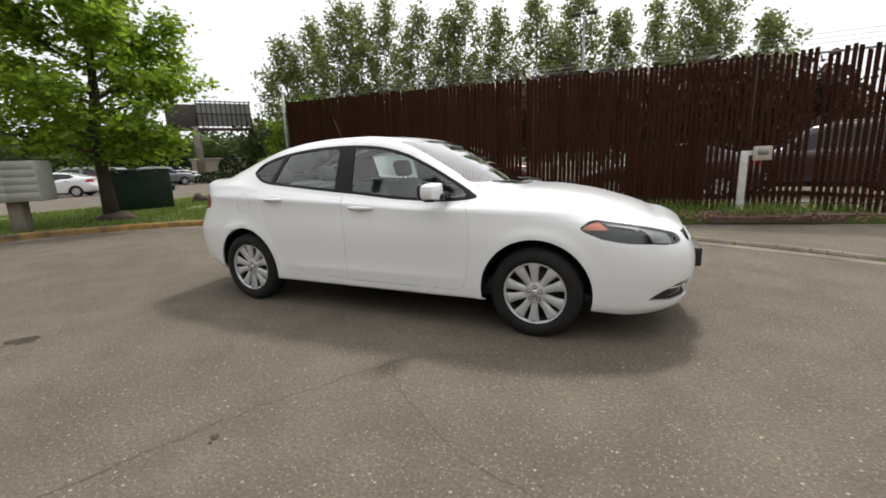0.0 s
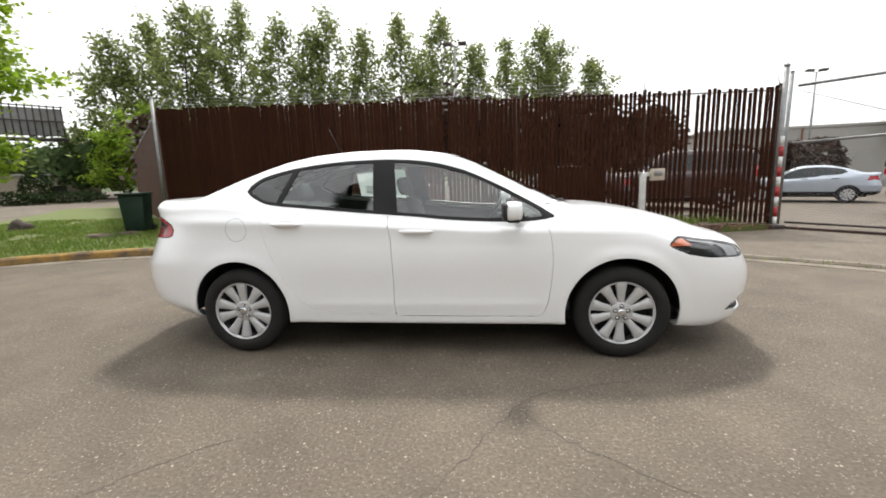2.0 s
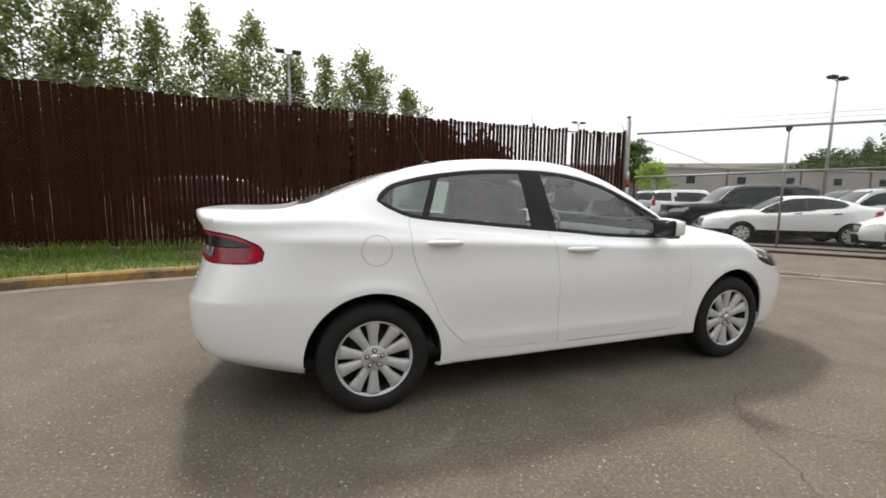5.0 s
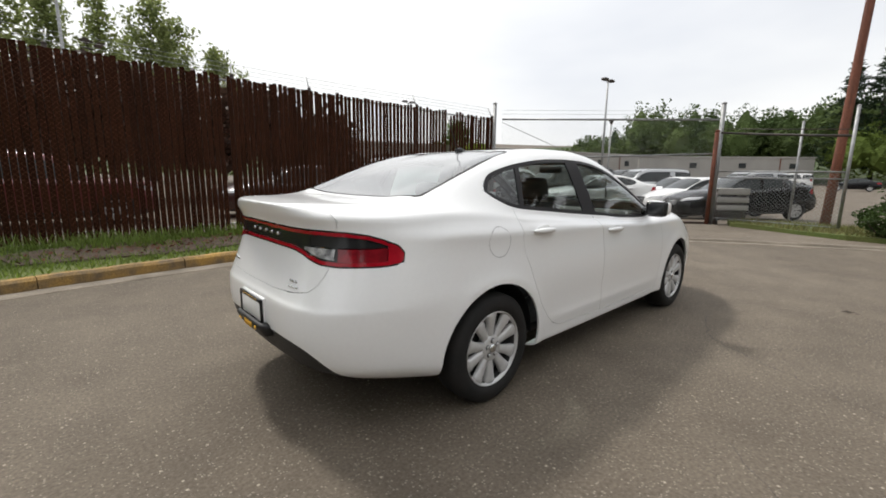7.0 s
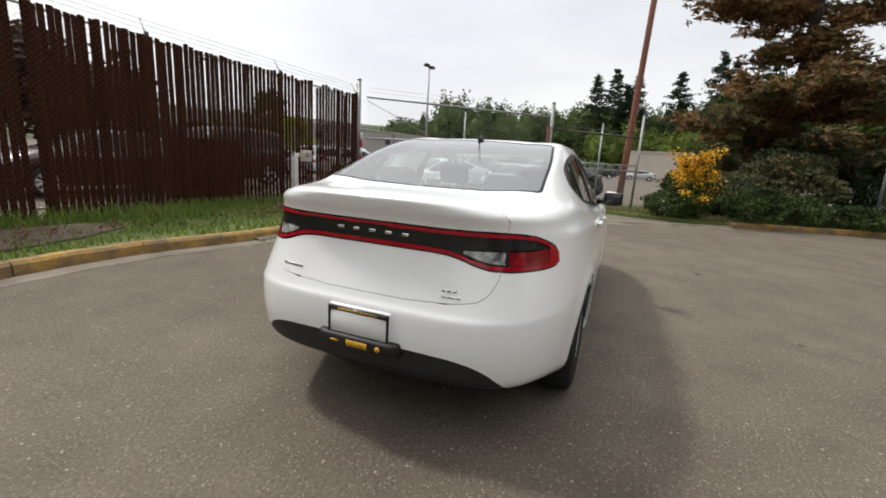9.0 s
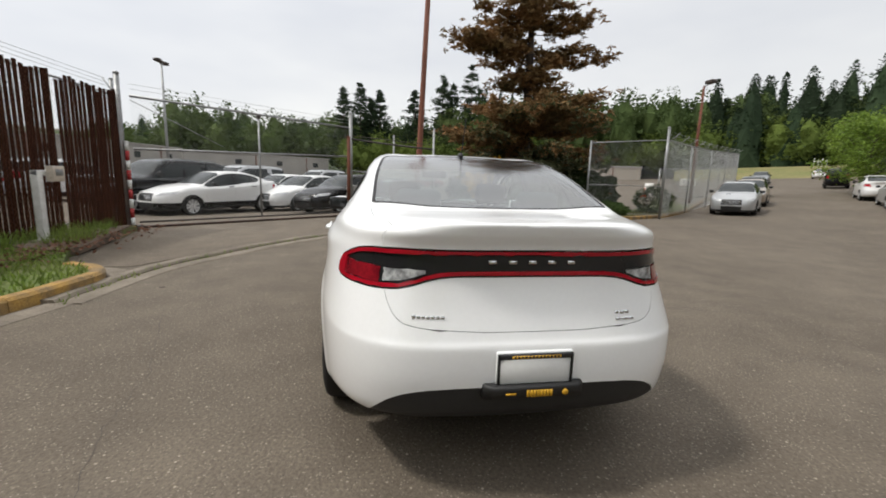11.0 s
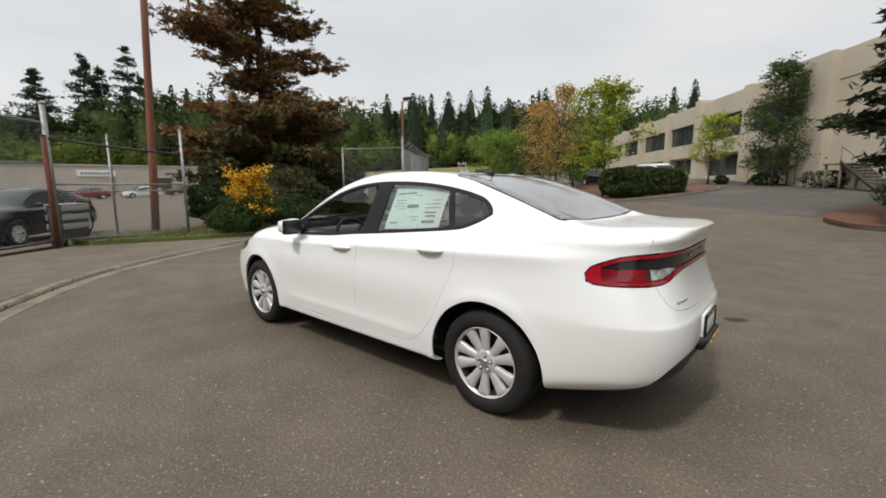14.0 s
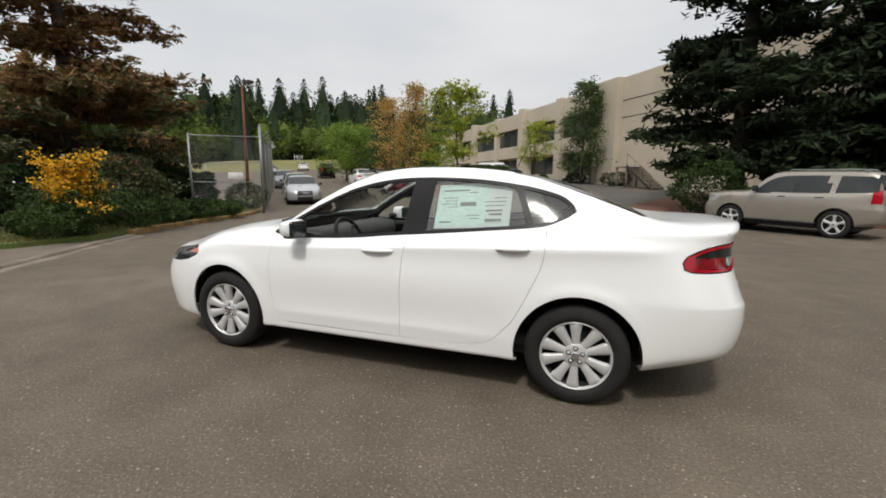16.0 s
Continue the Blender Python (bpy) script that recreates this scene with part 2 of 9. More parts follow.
def keyed(x, keys):
    """Smooth values along keys of (place, value): a monotone cubic."""
    if x <= keys[0][0]:
        return keys[0][1]
    if x >= keys[-1][0]:
        return keys[-1][1]
    d = [(b[1] - a[1]) / (b[0] - a[0]) for a, b in zip(keys, keys[1:])]
    for k in range(len(keys) - 1):
        if x <= keys[k + 1][0]:
            def slope(j):
                if j in (0, len(keys) - 1):
                    return d[min(j, len(d) - 1)]
                p, q = d[j - 1], d[j]
                return 0.0 if p * q <= 0 else 2 * p * q / (p + q)
            h = keys[k + 1][0] - keys[k][0]
            t = (x - keys[k][0]) / h
            return ((2 * t ** 3 - 3 * t ** 2 + 1) * keys[k][1] + (t ** 3 - 2 * t ** 2 + t) * h * slope(k)
                    + (-2 * t ** 3 + 3 * t ** 2) * keys[k + 1][1] + (t ** 3 - t ** 2) * h * slope(k + 1))


def rise(x, y):
    """The lie of the land: level, then climbing southwards; the yard behind the gate lies a little lower."""
    a = -y - 14.0
    yard = min(1.0, max(0.0, ((x - 10.12) * 0.755 + (y - 1.30) * 0.656 - 0.3) / 5.0)) * min(1.0, max(0.0, (x - 6.5) / 3.0))
    return -0.22 * yard + 0.06 * (a if a > 6 else 0.0 if a < -6 else (a + 6) ** 2 / 24)


# ---- materials ----
ASPHALT = asphalt_material("worn_asphalt", (0.110, 0.090, 0.069), (0.142, 0.118, 0.092), (0.28, 0.243, 0.198))
DARK_ASPHALT = asphalt_material("new_asphalt", (0.085, 0.080, 0.074), (0.105, 0.098, 0.09), (0.20, 0.19, 0.18))
CONCRETE = material("concrete", (0.255, 0.222, 0.178), (0.17, 0.148, 0.12), scale=1.6, rough=0.9, bump=0.5, fine=90, fine_amount=0.25)
GUTTER_CONCRETE = material("stained_concrete", (0.215, 0.182, 0.142), (0.125, 0.104, 0.08), scale=2.6, rough=0.9, bump=0.6, fine=80, fine_amount=0.3)
YELLOW_KERB = material("worn_yellow_paint", (0.38, 0.225, 0.055), (0.13, 0.098, 0.066), scale=4.5, rough=0.85, bump=0.5, fine=70, fine_amount=0.3)
GRASS_SOIL = material("grass_soil", (0.090, 0.130, 0.026), (0.11, 0.12, 0.035), scale=1.2, rough=0.95, bump=0.8, fine=50, fine_amount=0.4)
GRASS = material("grass_blades", (0.132, 0.210, 0.030), (0.175, 0.222, 0.046), scale=0.9, rough=0.7, fine=30, island=0.35, subsurface=0.35)
MULCH = material("bark_mulch", (0.16, 0.068, 0.036), (0.10, 0.05, 0.03), scale=8, rough=0.95, bump=1.0, fine=60, fine_amount=0.45)
DIRT = material("dirt", (0.14, 0.105, 0.075), (0.085, 0.062, 0.043), scale=5, rough=0.95, bump=0.9, fine=60, fine_amount=0.4)
SLAT = material("brown_plastic_slat", (0.041, 0.0148, 0.0068), (0.022, 0.0092, 0.0048), scale=2.0, rough=0.85, spec=0.08, fine=120, fine_amount=0.15, vary=0.22, stretch=(1, 1, 0.2))
SLAT_JOINED = material("brown_slats", (0.070, 0.022, 0.008), (0.044, 0.0155, 0.006), scale=2.0, rough=0.72, spec=0.3, fine=120, fine_amount=0.15, island=0.35)
GALV = material("galvanised_steel", (0.33, 0.33, 0.33), (0.24, 0.245, 0.245), scale=9, rough=0.5, metal=0.7, fine=80, fine_amount=0.15)
WIRE = material("galvanised_wire", (0.44, 0.45, 0.45), (0.34, 0.35, 0.35), scale=9, rough=0.55, metal=0.3)
RUST = material("rusty_steel", (0.20, 0.065, 0.035), (0.11, 0.045, 0.03), scale=6, rough=0.8, metal=0.2, bump=0.3, fine=60, fine_amount=0.3)
DARK_STEEL = material("dark_steel", (0.05, 0.048, 0.046), (0.08, 0.06, 0.05), scale=6, rough=0.6, metal=0.4)
RED_PAINT = material("red_paint", (0.42, 0.03, 0.03), (0.33, 0.03, 0.03), scale=8, rough=0.55, fine_amount=0.2)
WHITE_PAINT = material("white_paint", (0.72, 0.72, 0.70), (0.58, 0.57, 0.54), scale=7, rough=0.55, fine_amount=0.1)
WOOD_POLE = material("red_wood_pole", (0.235, 0.085, 0.050), (0.15, 0.065, 0.045), scale=5, rough=0.85, bump=0.5, fine=40, fine_amount=0.3, stretch=(3, 3, 0.25))
BARK = material("bark", (0.075, 0.055, 0.042), (0.045, 0.034, 0.028), scale=9, rough=0.95, bump=0.9, fine=40, fine_amount=0.4, stretch=(1, 1, 0.3))
LEAF_BRIGHT = material("bright_leaves", (0.30, 0.41, 0.035), (0.19, 0.31, 0.028), scale=1.1, rough=0.5, island=0.35, fine=20, subsurface=0.6)
LEAF_GREEN = material("green_leaves", (0.095, 0.165, 0.032), (0.060, 0.12, 0.026), scale=0.7, rough=0.65, spec=0.25, island=0.40, fine=20, subsurface=0.35)
LEAF_OLIVE = material("olive_leaves", (0.235, 0.27, 0.095), (0.16, 0.195, 0.07), scale=0.5, rough=0.6, spec=0.25, island=0.45, fine=20, subsurface=0.6)
LEAF_FRESH = material("fresh_green_leaves", (0.185, 0.265, 0.038), (0.12, 0.195, 0.032), scale=0.9, rough=0.6, spec=0.25, island=0.35, fine=20, subsurface=0.45)
LEAF_YELLOW = material("yellow_green_leaves", (0.36, 0.37, 0.038), (0.23, 0.30, 0.032), scale=1.0, rough=0.55, island=0.3, fine=20, subsurface=0.4)
LEAF_ORANGE = material("orange_leaves", (0.50, 0.29, 0.085), (0.38, 0.29, 0.08), scale=1.0, rough=0.6, island=0.4, fine=20, subsurface=0.5)
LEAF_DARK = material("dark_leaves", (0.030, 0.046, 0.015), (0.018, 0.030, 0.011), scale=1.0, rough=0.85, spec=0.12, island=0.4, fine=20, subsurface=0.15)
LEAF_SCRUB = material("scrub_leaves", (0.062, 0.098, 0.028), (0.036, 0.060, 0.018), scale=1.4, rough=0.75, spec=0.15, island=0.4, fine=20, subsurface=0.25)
LEAF_WALL = material("grey_green_leaves", (0.105, 0.145, 0.048), (0.065, 0.100, 0.034), scale=0.8, rough=0.7, spec=0.2, island=0.4, fine=20, subsurface=0.35)
LEAF_HEDGE = material("hedge_leaves", (0.072, 0.098, 0.030), (0.042, 0.064, 0.020), scale=1.2, rough=0.8, spec=0.15, island=0.4, fine=20, subsurface=0.2)
NEEDLE_DARK = material("dark_needles", (0.030, 0.044, 0.020), (0.017, 0.027, 0.0125), scale=0.8, spec=0.15, rough=0.8, island=0.45, fine=20, subsurface=0.1)
NEEDLE_BROWN = material("brown_needles", (0.27, 0.145, 0.062), (0.135, 0.095, 0.042), scale=0.8, rough=0.8, spec=0.15, island=0.35, fine=20, subsurface=0.2)
NEEDLE_OLIVE = material("olive_needles", (0.075, 0.078, 0.026), (0.05, 0.06, 0.022), scale=0.55, rough=0.75, island=0.4, fine=20, subsurface=0.2)
LEAF_PLUM = material("plum_leaves", (0.060, 0.030, 0.018), (0.036, 0.022, 0.014), scale=0.6, rough=0.6, island=0.4, fine=20, subsurface=0.2)
ROADSIDE = material("roadside_grass_blades", (0.15, 0.17, 0.045), (0.19, 0.17, 0.07), scale=0.9, rough=0.8, fine=30, island=0.35, subsurface=0.3)
BROOM = material("yellow_flowers", (0.78, 0.42, 0.012), (0.66, 0.38, 0.02), scale=2.0, rough=0.6, island=0.3, fine=20, subsurface=0.3)
FOREST_DARK = material("far_conifers", (0.032, 0.052, 0.024), (0.022, 0.038, 0.019), scale=0.06, spec=0.15, rough=0.8, island=0.4, fine=2, subsurface=0.15)
FOREST_GREEN = material("far_broadleaves", (0.095, 0.128, 0.042), (0.056, 0.088, 0.031), scale=0.05, rough=0.8, spec=0.1, island=0.14, fine=2, subsurface=0.25)
FOREST_LIGHT = material("far_light_leaves", (0.128, 0.170, 0.038), (0.088, 0.128, 0.032), scale=0.05, rough=0.8, spec=0.1, island=0.16, fine=2, subsurface=0.3)
STUCCO = material("beige_concrete_wall", (0.52, 0.455, 0.36), (0.45, 0.395, 0.31), scale=0.35, rough=0.9, bump=0.2, fine=30, fine_amount=0.06)
GREY_WALL = material("grey_metal_wall", (0.36, 0.345, 0.32), (0.30, 0.29, 0.27), scale=0.3, rough=0.8, fine=10, fine_amount=0.08)
BLACK_GLASS = material("dark_window", (0.03, 0.035, 0.04), (0.05, 0.055, 0.06), scale=0.5, rough=0.08, fine_amount=0.05)


# ---- the large structure: land, road, kerbs ----


def land(name, xs, ys, height, mat, label):
    verts = [(x, y, height(x, y)) for y in ys for x in xs]
    w = len(xs)
    faces = [(j * w + i, j * w + i + 1, (j + 1) * w + i + 1, (j + 1) * w + i) for j in range(len(ys) - 1) for i in range(w - 1)]
    return raw_part(name, verts, faces, mat, kind="structure", label=label)


def far_rise(x, y):
    r = math.hypot(x, y)
    return rise(x, max(y, -110.0)) + 0.10 * max(0.0, r - 170)


steps = [-420, -300, -220, -160, -120, -90, -70, -54, -42, -33, -26, -20, -17, -14, -11, -8, -5, -2, 0, 2, 4, 5.5, 6.5, 7.5, 8.5, 9.5, 10.5, 11.5, 12.5, 13.5, 14.5, 15.5, 16.5, 17.5, 18.5, 20, 22, 26, 33, 42, 54, 70, 90, 120, 160, 220, 300, 420]
land("ground", steps, steps, far_rise, ASPHALT, "worn grey asphalt yard and road reaching to the hills")


def offset(line, d):
    """The line moved sideways by d, to its left."""
    out = []
    for k, p in enumerate(line):
        a, b = Vector(line[max(k - 1, 0)]), Vector(line[min(k + 1, len(line) - 1)])
        t = (b - a).normalized()
        out.append((p[0] - t.y * d, p[1] + t.x * d))
    return out


def smooth_line(line, n=6):
    """A curve through the points, with n steps between two."""
    out = []
    p = [Vector(q) for q in line]
    for k in range(len(p) - 1):
        a, b, c, d = p[max(k - 1, 0)], p[k], p[k + 1], p[min(k + 2, len(p) - 1)]
        for i in range(n):
            t = i / n
            out.append(tuple(0.5 * (2 * b + (c - a) * t + (2 * a - 5 * b + 4 * c - d) * t * t + (3 * b - a - 3 * c + d) * t ** 3)))
    return out + [tuple(p[-1])]


def kerb_piece(name, line, d0, d1, z0, z1, mat, parent, wob=0.0):
    """A swept piece between two offsets of a line, with rounded top edges."""
    a, b = offset(line, d0), offset(line, d1)
    bev = min(0.03, (z1 - z0) * 0.3)
    sign = 1 if d1 > d0 else -1
    a2, b2 = offset(line, d0 + sign * bev), offset(line, d1 - sign * bev)
    verts, faces = [], []
    for k in range(len(line)):
        g = rise(*line[k])
        j = wob * (noise.noise((line[k][0] * 3, line[k][1] * 3, 0.5)))
        verts += [(*a[k], g + z0), (*a[k], g + z1 - bev + j), (*a2[k], g + z1 + j), (*b2[k], g + z1 + j), (*b[k], g + z1 - bev + j), (*b[k], g + z0)]
    for k in range(len(line) - 1):
        for i in range(5):
            f = (k * 6 + i, k * 6 + i + 1, (k + 1) * 6 + i + 1, (k + 1) * 6 + i)
            faces.append(f if sign < 0 else f[::-1])
    e = (len(line) - 1) * 6
    faces += [tuple(range(6)), tuple(range(e, e + 6))[::-1]]
    return raw_part(name, verts, faces, mat, parent, smooth=False)


KERB_NORTH = smooth_line([(-10.6, -4.0), (-9.9, -1.6), (-9.4, 0.12), (-9.0, 0.86), (-8.2, 1.93), (-7.3, 2.65), (-6.3, 3.08), (-5.4, 3.34), (-4.58, 3.60),
                          (-3.6, 3.82), (-2.67, 3.95), (-1.5, 4.06), (-0.7, 4.02), (0.1, 3.82), (0.8, 3.66), (1.45, 3.62), (1.85, 3.85), (2.05, 4.25)])
KERB_EAST = smooth_line([(8.9, -3.75), (9.35, -4.7), (9.9, -6.3), (10.35, -8.3), (11.1, -10.2), (12.4, -12.2), (15.4, -15.6), (24.0, -24.4), (38, -39), (62, -66)])
GUTTER = smooth_line([(0.6, 3.56), (1.5, 3.48), (2.2, 3.36), (3.0, 3.02), (4.2, 2.42), (5.5, 1.48), (6.6, 0.15), (7.4, -1.2), (8.2, -2.55), (8.85, -3.75)])


def kerb(name, line, mat, label, side=1, lengths=8):
    """A kerb laid in lengths with open joints."""
    root = empty(name, Matrix(), label, "kerb", kind="structure")
    for k in range(0, len(line) - 1, lengths):
        bit = [Vector(p) for p in line[k:k + lengths + 1]]
        if len(bit) > 1:
            bit[0] = bit[0].lerp(bit[1], 0.03)
            bit[-1] = bit[-1].lerp(bit[-2], 0.03)
            kerb_piece("kerb_stone", [tuple(p) for p in bit], 0.0, 0.16 * side, -0.05, 0.135, mat, root, 0.012)
    return root


kerb("kerb_north", KERB_NORTH, YELLOW_KERB, "worn yellow-painted concrete kerb along the grass verge")
kerb("kerb_east", KERB_EAST, YELLOW_KERB, "faded yellow concrete kerb beside the road fence", side=1, lengths=9)
gut = empty("gutter", Matrix(), "pale concrete gutter strip across the gate drive", "gutter", kind="structure")
for lo in range(0, len(GUTTER) - 1, 9):
    kerb_piece("gutter_slab", GUTTER[lo:lo + 10], -0.24, -0.02, -0.05, 0.014, GUTTER_CONCRETE, gut, 0.004)
    kerb_piece("gutter_lip", GUTTER[lo:lo + 10], 0.0, 0.17, -0.05, 0.045, GUTTER_CONCRETE, gut, 0.012)
kerb_piece("gutter_pan", KERB_NORTH[6:], -0.30, -0.01, -0.05, 0.010, GUTTER_CONCRETE, gut, 0.004)


def plate(name, outline, z0, z1, mat, label, bevel=0.0, dense=0.0):
    """A bed of ground with an outline in plan, following the lie of the land."""
    bm = bmesh.new()
    prism(bm, outline, z0, z1, bevel)
    if dense:
        for axis in (0, 1):
            lo, hi = min(v.co[axis] for v in bm.verts), max(v.co[axis] for v in bm.verts)
            for k in range(1, int((hi - lo) / dense)):
                co, no = [0, 0, 0], [0, 0, 0]
                co[axis], no[axis] = lo + k * dense, 1
                bmesh.ops.bisect_plane(bm, geom=list(bm.verts) + list(bm.edges) + list(bm.faces), plane_co=co, plane_no=no)
    for v in bm.verts:
        v.co.z += rise(v.co.x, v.co.y)
        if v.co.z > (z0 + z1) / 2 and dense:
            v.co.z += 0.035 * noise.noise((v.co.x * 0.9, v.co.y * 0.9, 2.0))
    return part(name, bm, mat, kind="structure", label=label, smooth=False)


inner = offset(KERB_NORTH, 0.155)
VERGE = inner + [(3.0, 4.9), (4.6, 5.15), (6.0, 5.45), (6.1, 5.85), (1.1, 6.5), (-8.2, 7.0), (-11.2, 10.3), (-20, 19.4), (-23.5, 18.0), (-17.3, 9.6), (-15.2, 4.7), (-15.5, 2.2), (-15.9, -4.0)]
plate("grass_verge", VERGE, -0.05, 0.115, GRASS_SOIL, "uneven green grass verge between kerb and slatted fence", dense=0.7)
plate("bare_soil", [(2.9, 4.95), (3.2, 4.86), (4.5, 5.1), (6.0, 5.5), (5.2, 5.75), (4.2, 5.85), (3.3, 5.9), (2.95, 5.4)],
      0.02, 0.142, DIRT, "bare brown soil with dead leaves below the fence", dense=0.6)
plate("bare_soil", [(-3.5, 4.85), (-2.2, 4.62), (-0.9, 4.75), (-0.2, 5.15), (-0.4, 5.7), (-1.4, 6.0), (-2.6, 6.15), (-3.7, 5.7)], 0.02, 0.138, DIRT, "bare brown soil worn through the grass verge", dense=0.45)
plate("drive_apron", [(2.3, 3.75), (4.25, 2.75), (5.65, 1.72), (6.8, 0.30), (7.6, -1.05), (8.4, -2.40), (9.4, -2.2), (10.05, 1.0), (8.3, 3.6), (6.35, 5.5), (4.6, 5.05), (3.0, 4.75), (2.3, 4.3)],
      -0.05, 0.008, asphalt_material("dusty_asphalt", (0.125, 0.102, 0.078), (0.165, 0.138, 0.108), (0.33, 0.29, 0.24)), "dusty worn drive between gutter and sliding gate")
plate("east_verge", offset(KERB_EAST[:38], 0.155) + [(19.5, -17.0), (14.0, -11.0), (12.4, -7.5), (11.3, -1.5), (10.9, 1.0), (9.9, 0.7), (9.0, -1.6), (8.95, -3.2)],
      -0.05, 0.10, GRASS_SOIL, "rough grass strip below the chain-link fence", dense=0.9)
plate("side_drive", [(1.7, -20.6), (-3.0, -17.0), (-4.9, -20.0), (-8.5, -34.0), (-2.5, -37.0), (5.5, -44.0), (2.4, -31.0), (3.0, -26.0), (4.2, -22.8)],
      -0.05, 0.008, DARK_ASPHALT, "darker new asphalt of the side drive", dense=1.5)
ISLAND = smooth_line([(16.8, -29.5), (11.5, -24.3), (8.3, -21.4), (7.0, -20.6), (5.7, -21.2), (4.3, -23.2), (3.1, -26.2), (2.35, -29.5), (2.1, -32.0), (3.2, -34.0), (9.5, -38.0)], 5)
plate("planting_island", ISLAND, -0.05, 0.17, MULCH, "reddish bark mulch island with a pale kerb", dense=0.9)
kerb("island_kerb", ISLAND, CONCRETE, "pale concrete kerb round the mulch island", side=-1, lengths=6)
ISLAND_WEST = smooth_line([(-9.5, -13.0), (-6.0, -13.2), (-4.3, -13.6), (-3.35, -14.8), (-3.2, -16.8), (-3.9, -19.0), (-4.7, -20.5), (-7.5, -25.0), (-14, -28)], 5)
plate("planting_bed", ISLAND_WEST + [(-18, -20), (-14, -14)], -0.05, 0.17, MULCH, "reddish bark mulch bed below the firs", dense=0.9)
kerb("bed_kerb", ISLAND_WEST, CONCRETE, "pale concrete kerb round the mulch bed", side=-1, lengths=6)

# hills that close the view


def hill_ring(name, r0, r1, az, top, mat, label):
    verts, faces = [], []
    for k, a in enumerate(az):
        for j in range(5):
            r = r0 + (r1 - r0) * j / 4
            x, y = r * math.cos(a), r * math.sin(a)
            verts.append((x, y, far_rise(x, y) - 0.3 + top * (j / 4) ** 1.2 * (0.8 + 0.4 * noise.noise((x * 0.01, y * 0.01, 0.0)))))
    for k in range(len(az) - 1):
        for j in range(4):
            faces.append((k * 5 + j, (k + 1) * 5 + j, (k + 1) * 5 + j + 1, k * 5 + j + 1))
    return raw_part(name, verts, faces, mat, kind="structure", label=label)


FOREST_FLOOR = material("forest_floor", (0.035, 0.055, 0.018), (0.06, 0.08, 0.025), scale=0.06, rough=0.95, fine=2, fine_amount=0.3)
DRY_GRASS = material("dry_grass", (0.20, 0.17, 0.07), (0.14, 0.15, 0.05), scale=0.2, rough=0.95, fine=4, fine_amount=0.3)
hill_ring("hillside", 118, 200, [math.radians(a) for a in range(-80, 37, 4)], 16, FOREST_FLOOR, "dark wooded hillside behind the yards")
hill_ring("grass_bank", 86, 101, [math.radians(a) for a in range(-60, -37, 3)], 2.8, DRY_GRASS, "dry grass bank at the end of the road")
hill_ring("low_ridge", 140, 220, [math.radians(a) for a in range(36, 240, 6)], 8, FOREST_FLOOR, "low green ridge in the distance")

# ---- fences ----


def at_line(line, d):
    """The point and the direction d metres along a line of points."""
    for a, b in zip(line, line[1:]):
        a, b = Vector(a), Vector(b)
        if d <= (b - a).length:
            return a + (b - a).normalized() * d, (b - a).normalized()
        d -= (b - a).length
    return Vector(line[-1]), (Vector(line[-1]) - Vector(line[-2])).normalized()


def line_length(line):
    return sum((Vector(b) - Vector(a)).length for a, b in zip(line, line[1:]))


def slat_mesh(name, h, w=0.046, d=0.012, cut=0.03):
    bm = bmesh.new()
    box(bm, -w / 2, w / 2, -d / 2, d / 2, 0.0, h, 0.004, 1)
    for v in bm.verts:
        if v.co.z > h * 0.9 and v.co.x > 0:
            v.co.z -= cut
    me = bpy.data.meshes.new(name)
    bm.to_mesh(me)
    bm.free()
    me.materials.append(SLAT)
    return me


def post(name, x, y, z0, z1, r, mat, parent, cap=True):
    bm = bmesh.new()
    tube(bm, [(x, y, z0), (x, y, z1)], r, 12)
    if cap:
        tube(bm, [(x, y, z1), (x, y, z1 + r * 0.6), (x, y, z1 + r)], [r * 1.15, r * 1.1, r * 0.4], 12)
    return part(name, bm, mat, parent)


def rail(name, line, z, r, mat, parent, n=8):
    bm = bmesh.new()
    tube(bm, [(p[0], p[1], p[2] if len(p) > 2 else z) for p in line], r, n)
    return part(name, bm, mat, parent)


# brown slatted fence along the verge; the third number is the top
FENCE = [(-8.0, 6.75, 3.20), (1.11, 6.30, 2.93), (6.22, 5.70, 2.80)]
fence = empty("slatted_fence", Matrix(), "tall chain-link fence filled with brown vertical plastic slats", "fence", kind="structure")
slats = [slat_mesh("slat", 2.78, 0.066, 0.026, cut=0.0), slat_mesh("slat", 2.77, 0.066, 0.026, cut=0.008), slat_mesh("slat", 2.79, 0.066, 0.026, cut=-0.006)]
random.seed(11)
total, pitch = line_length(FENCE), 0.093
for k in range(int(total / pitch)):
    p, t = at_line(FENCE, 0.03 + k * pitch)
    if random.random() < 0.010:
        continue
    ob = new("slat", random.choice(slats))
    ob.parent = fence
    base = 0.10 + 0.10 * max(0.0, -p.x / 8)
    # closely set at the corner, more open towards the gate
    wide = 1.30 if p.x < -4.6 else 1.22 if p.x < -0.8 else 1.15 if p.x < 1.8 else 1.05 if p.x < 3.2 else 0.95
    drop = 0.07 if p.x > 3.6 and random.random() < 0.12 else 0.0
    ob.matrix_world = Matrix.LocRotScale((p.x, p.y, base + random.uniform(-0.02, 0.02) - drop),
                                         Euler((random.gauss(0, 0.002), random.gauss(0, 0.0022), math.atan2(t.y, t.x) + random.gauss(0, 0.05))),
                                         (wide * random.uniform(0.94, 1.05), 1.0, (p.z - base) / 2.78 * random.uniform(0.996, 1.006)))
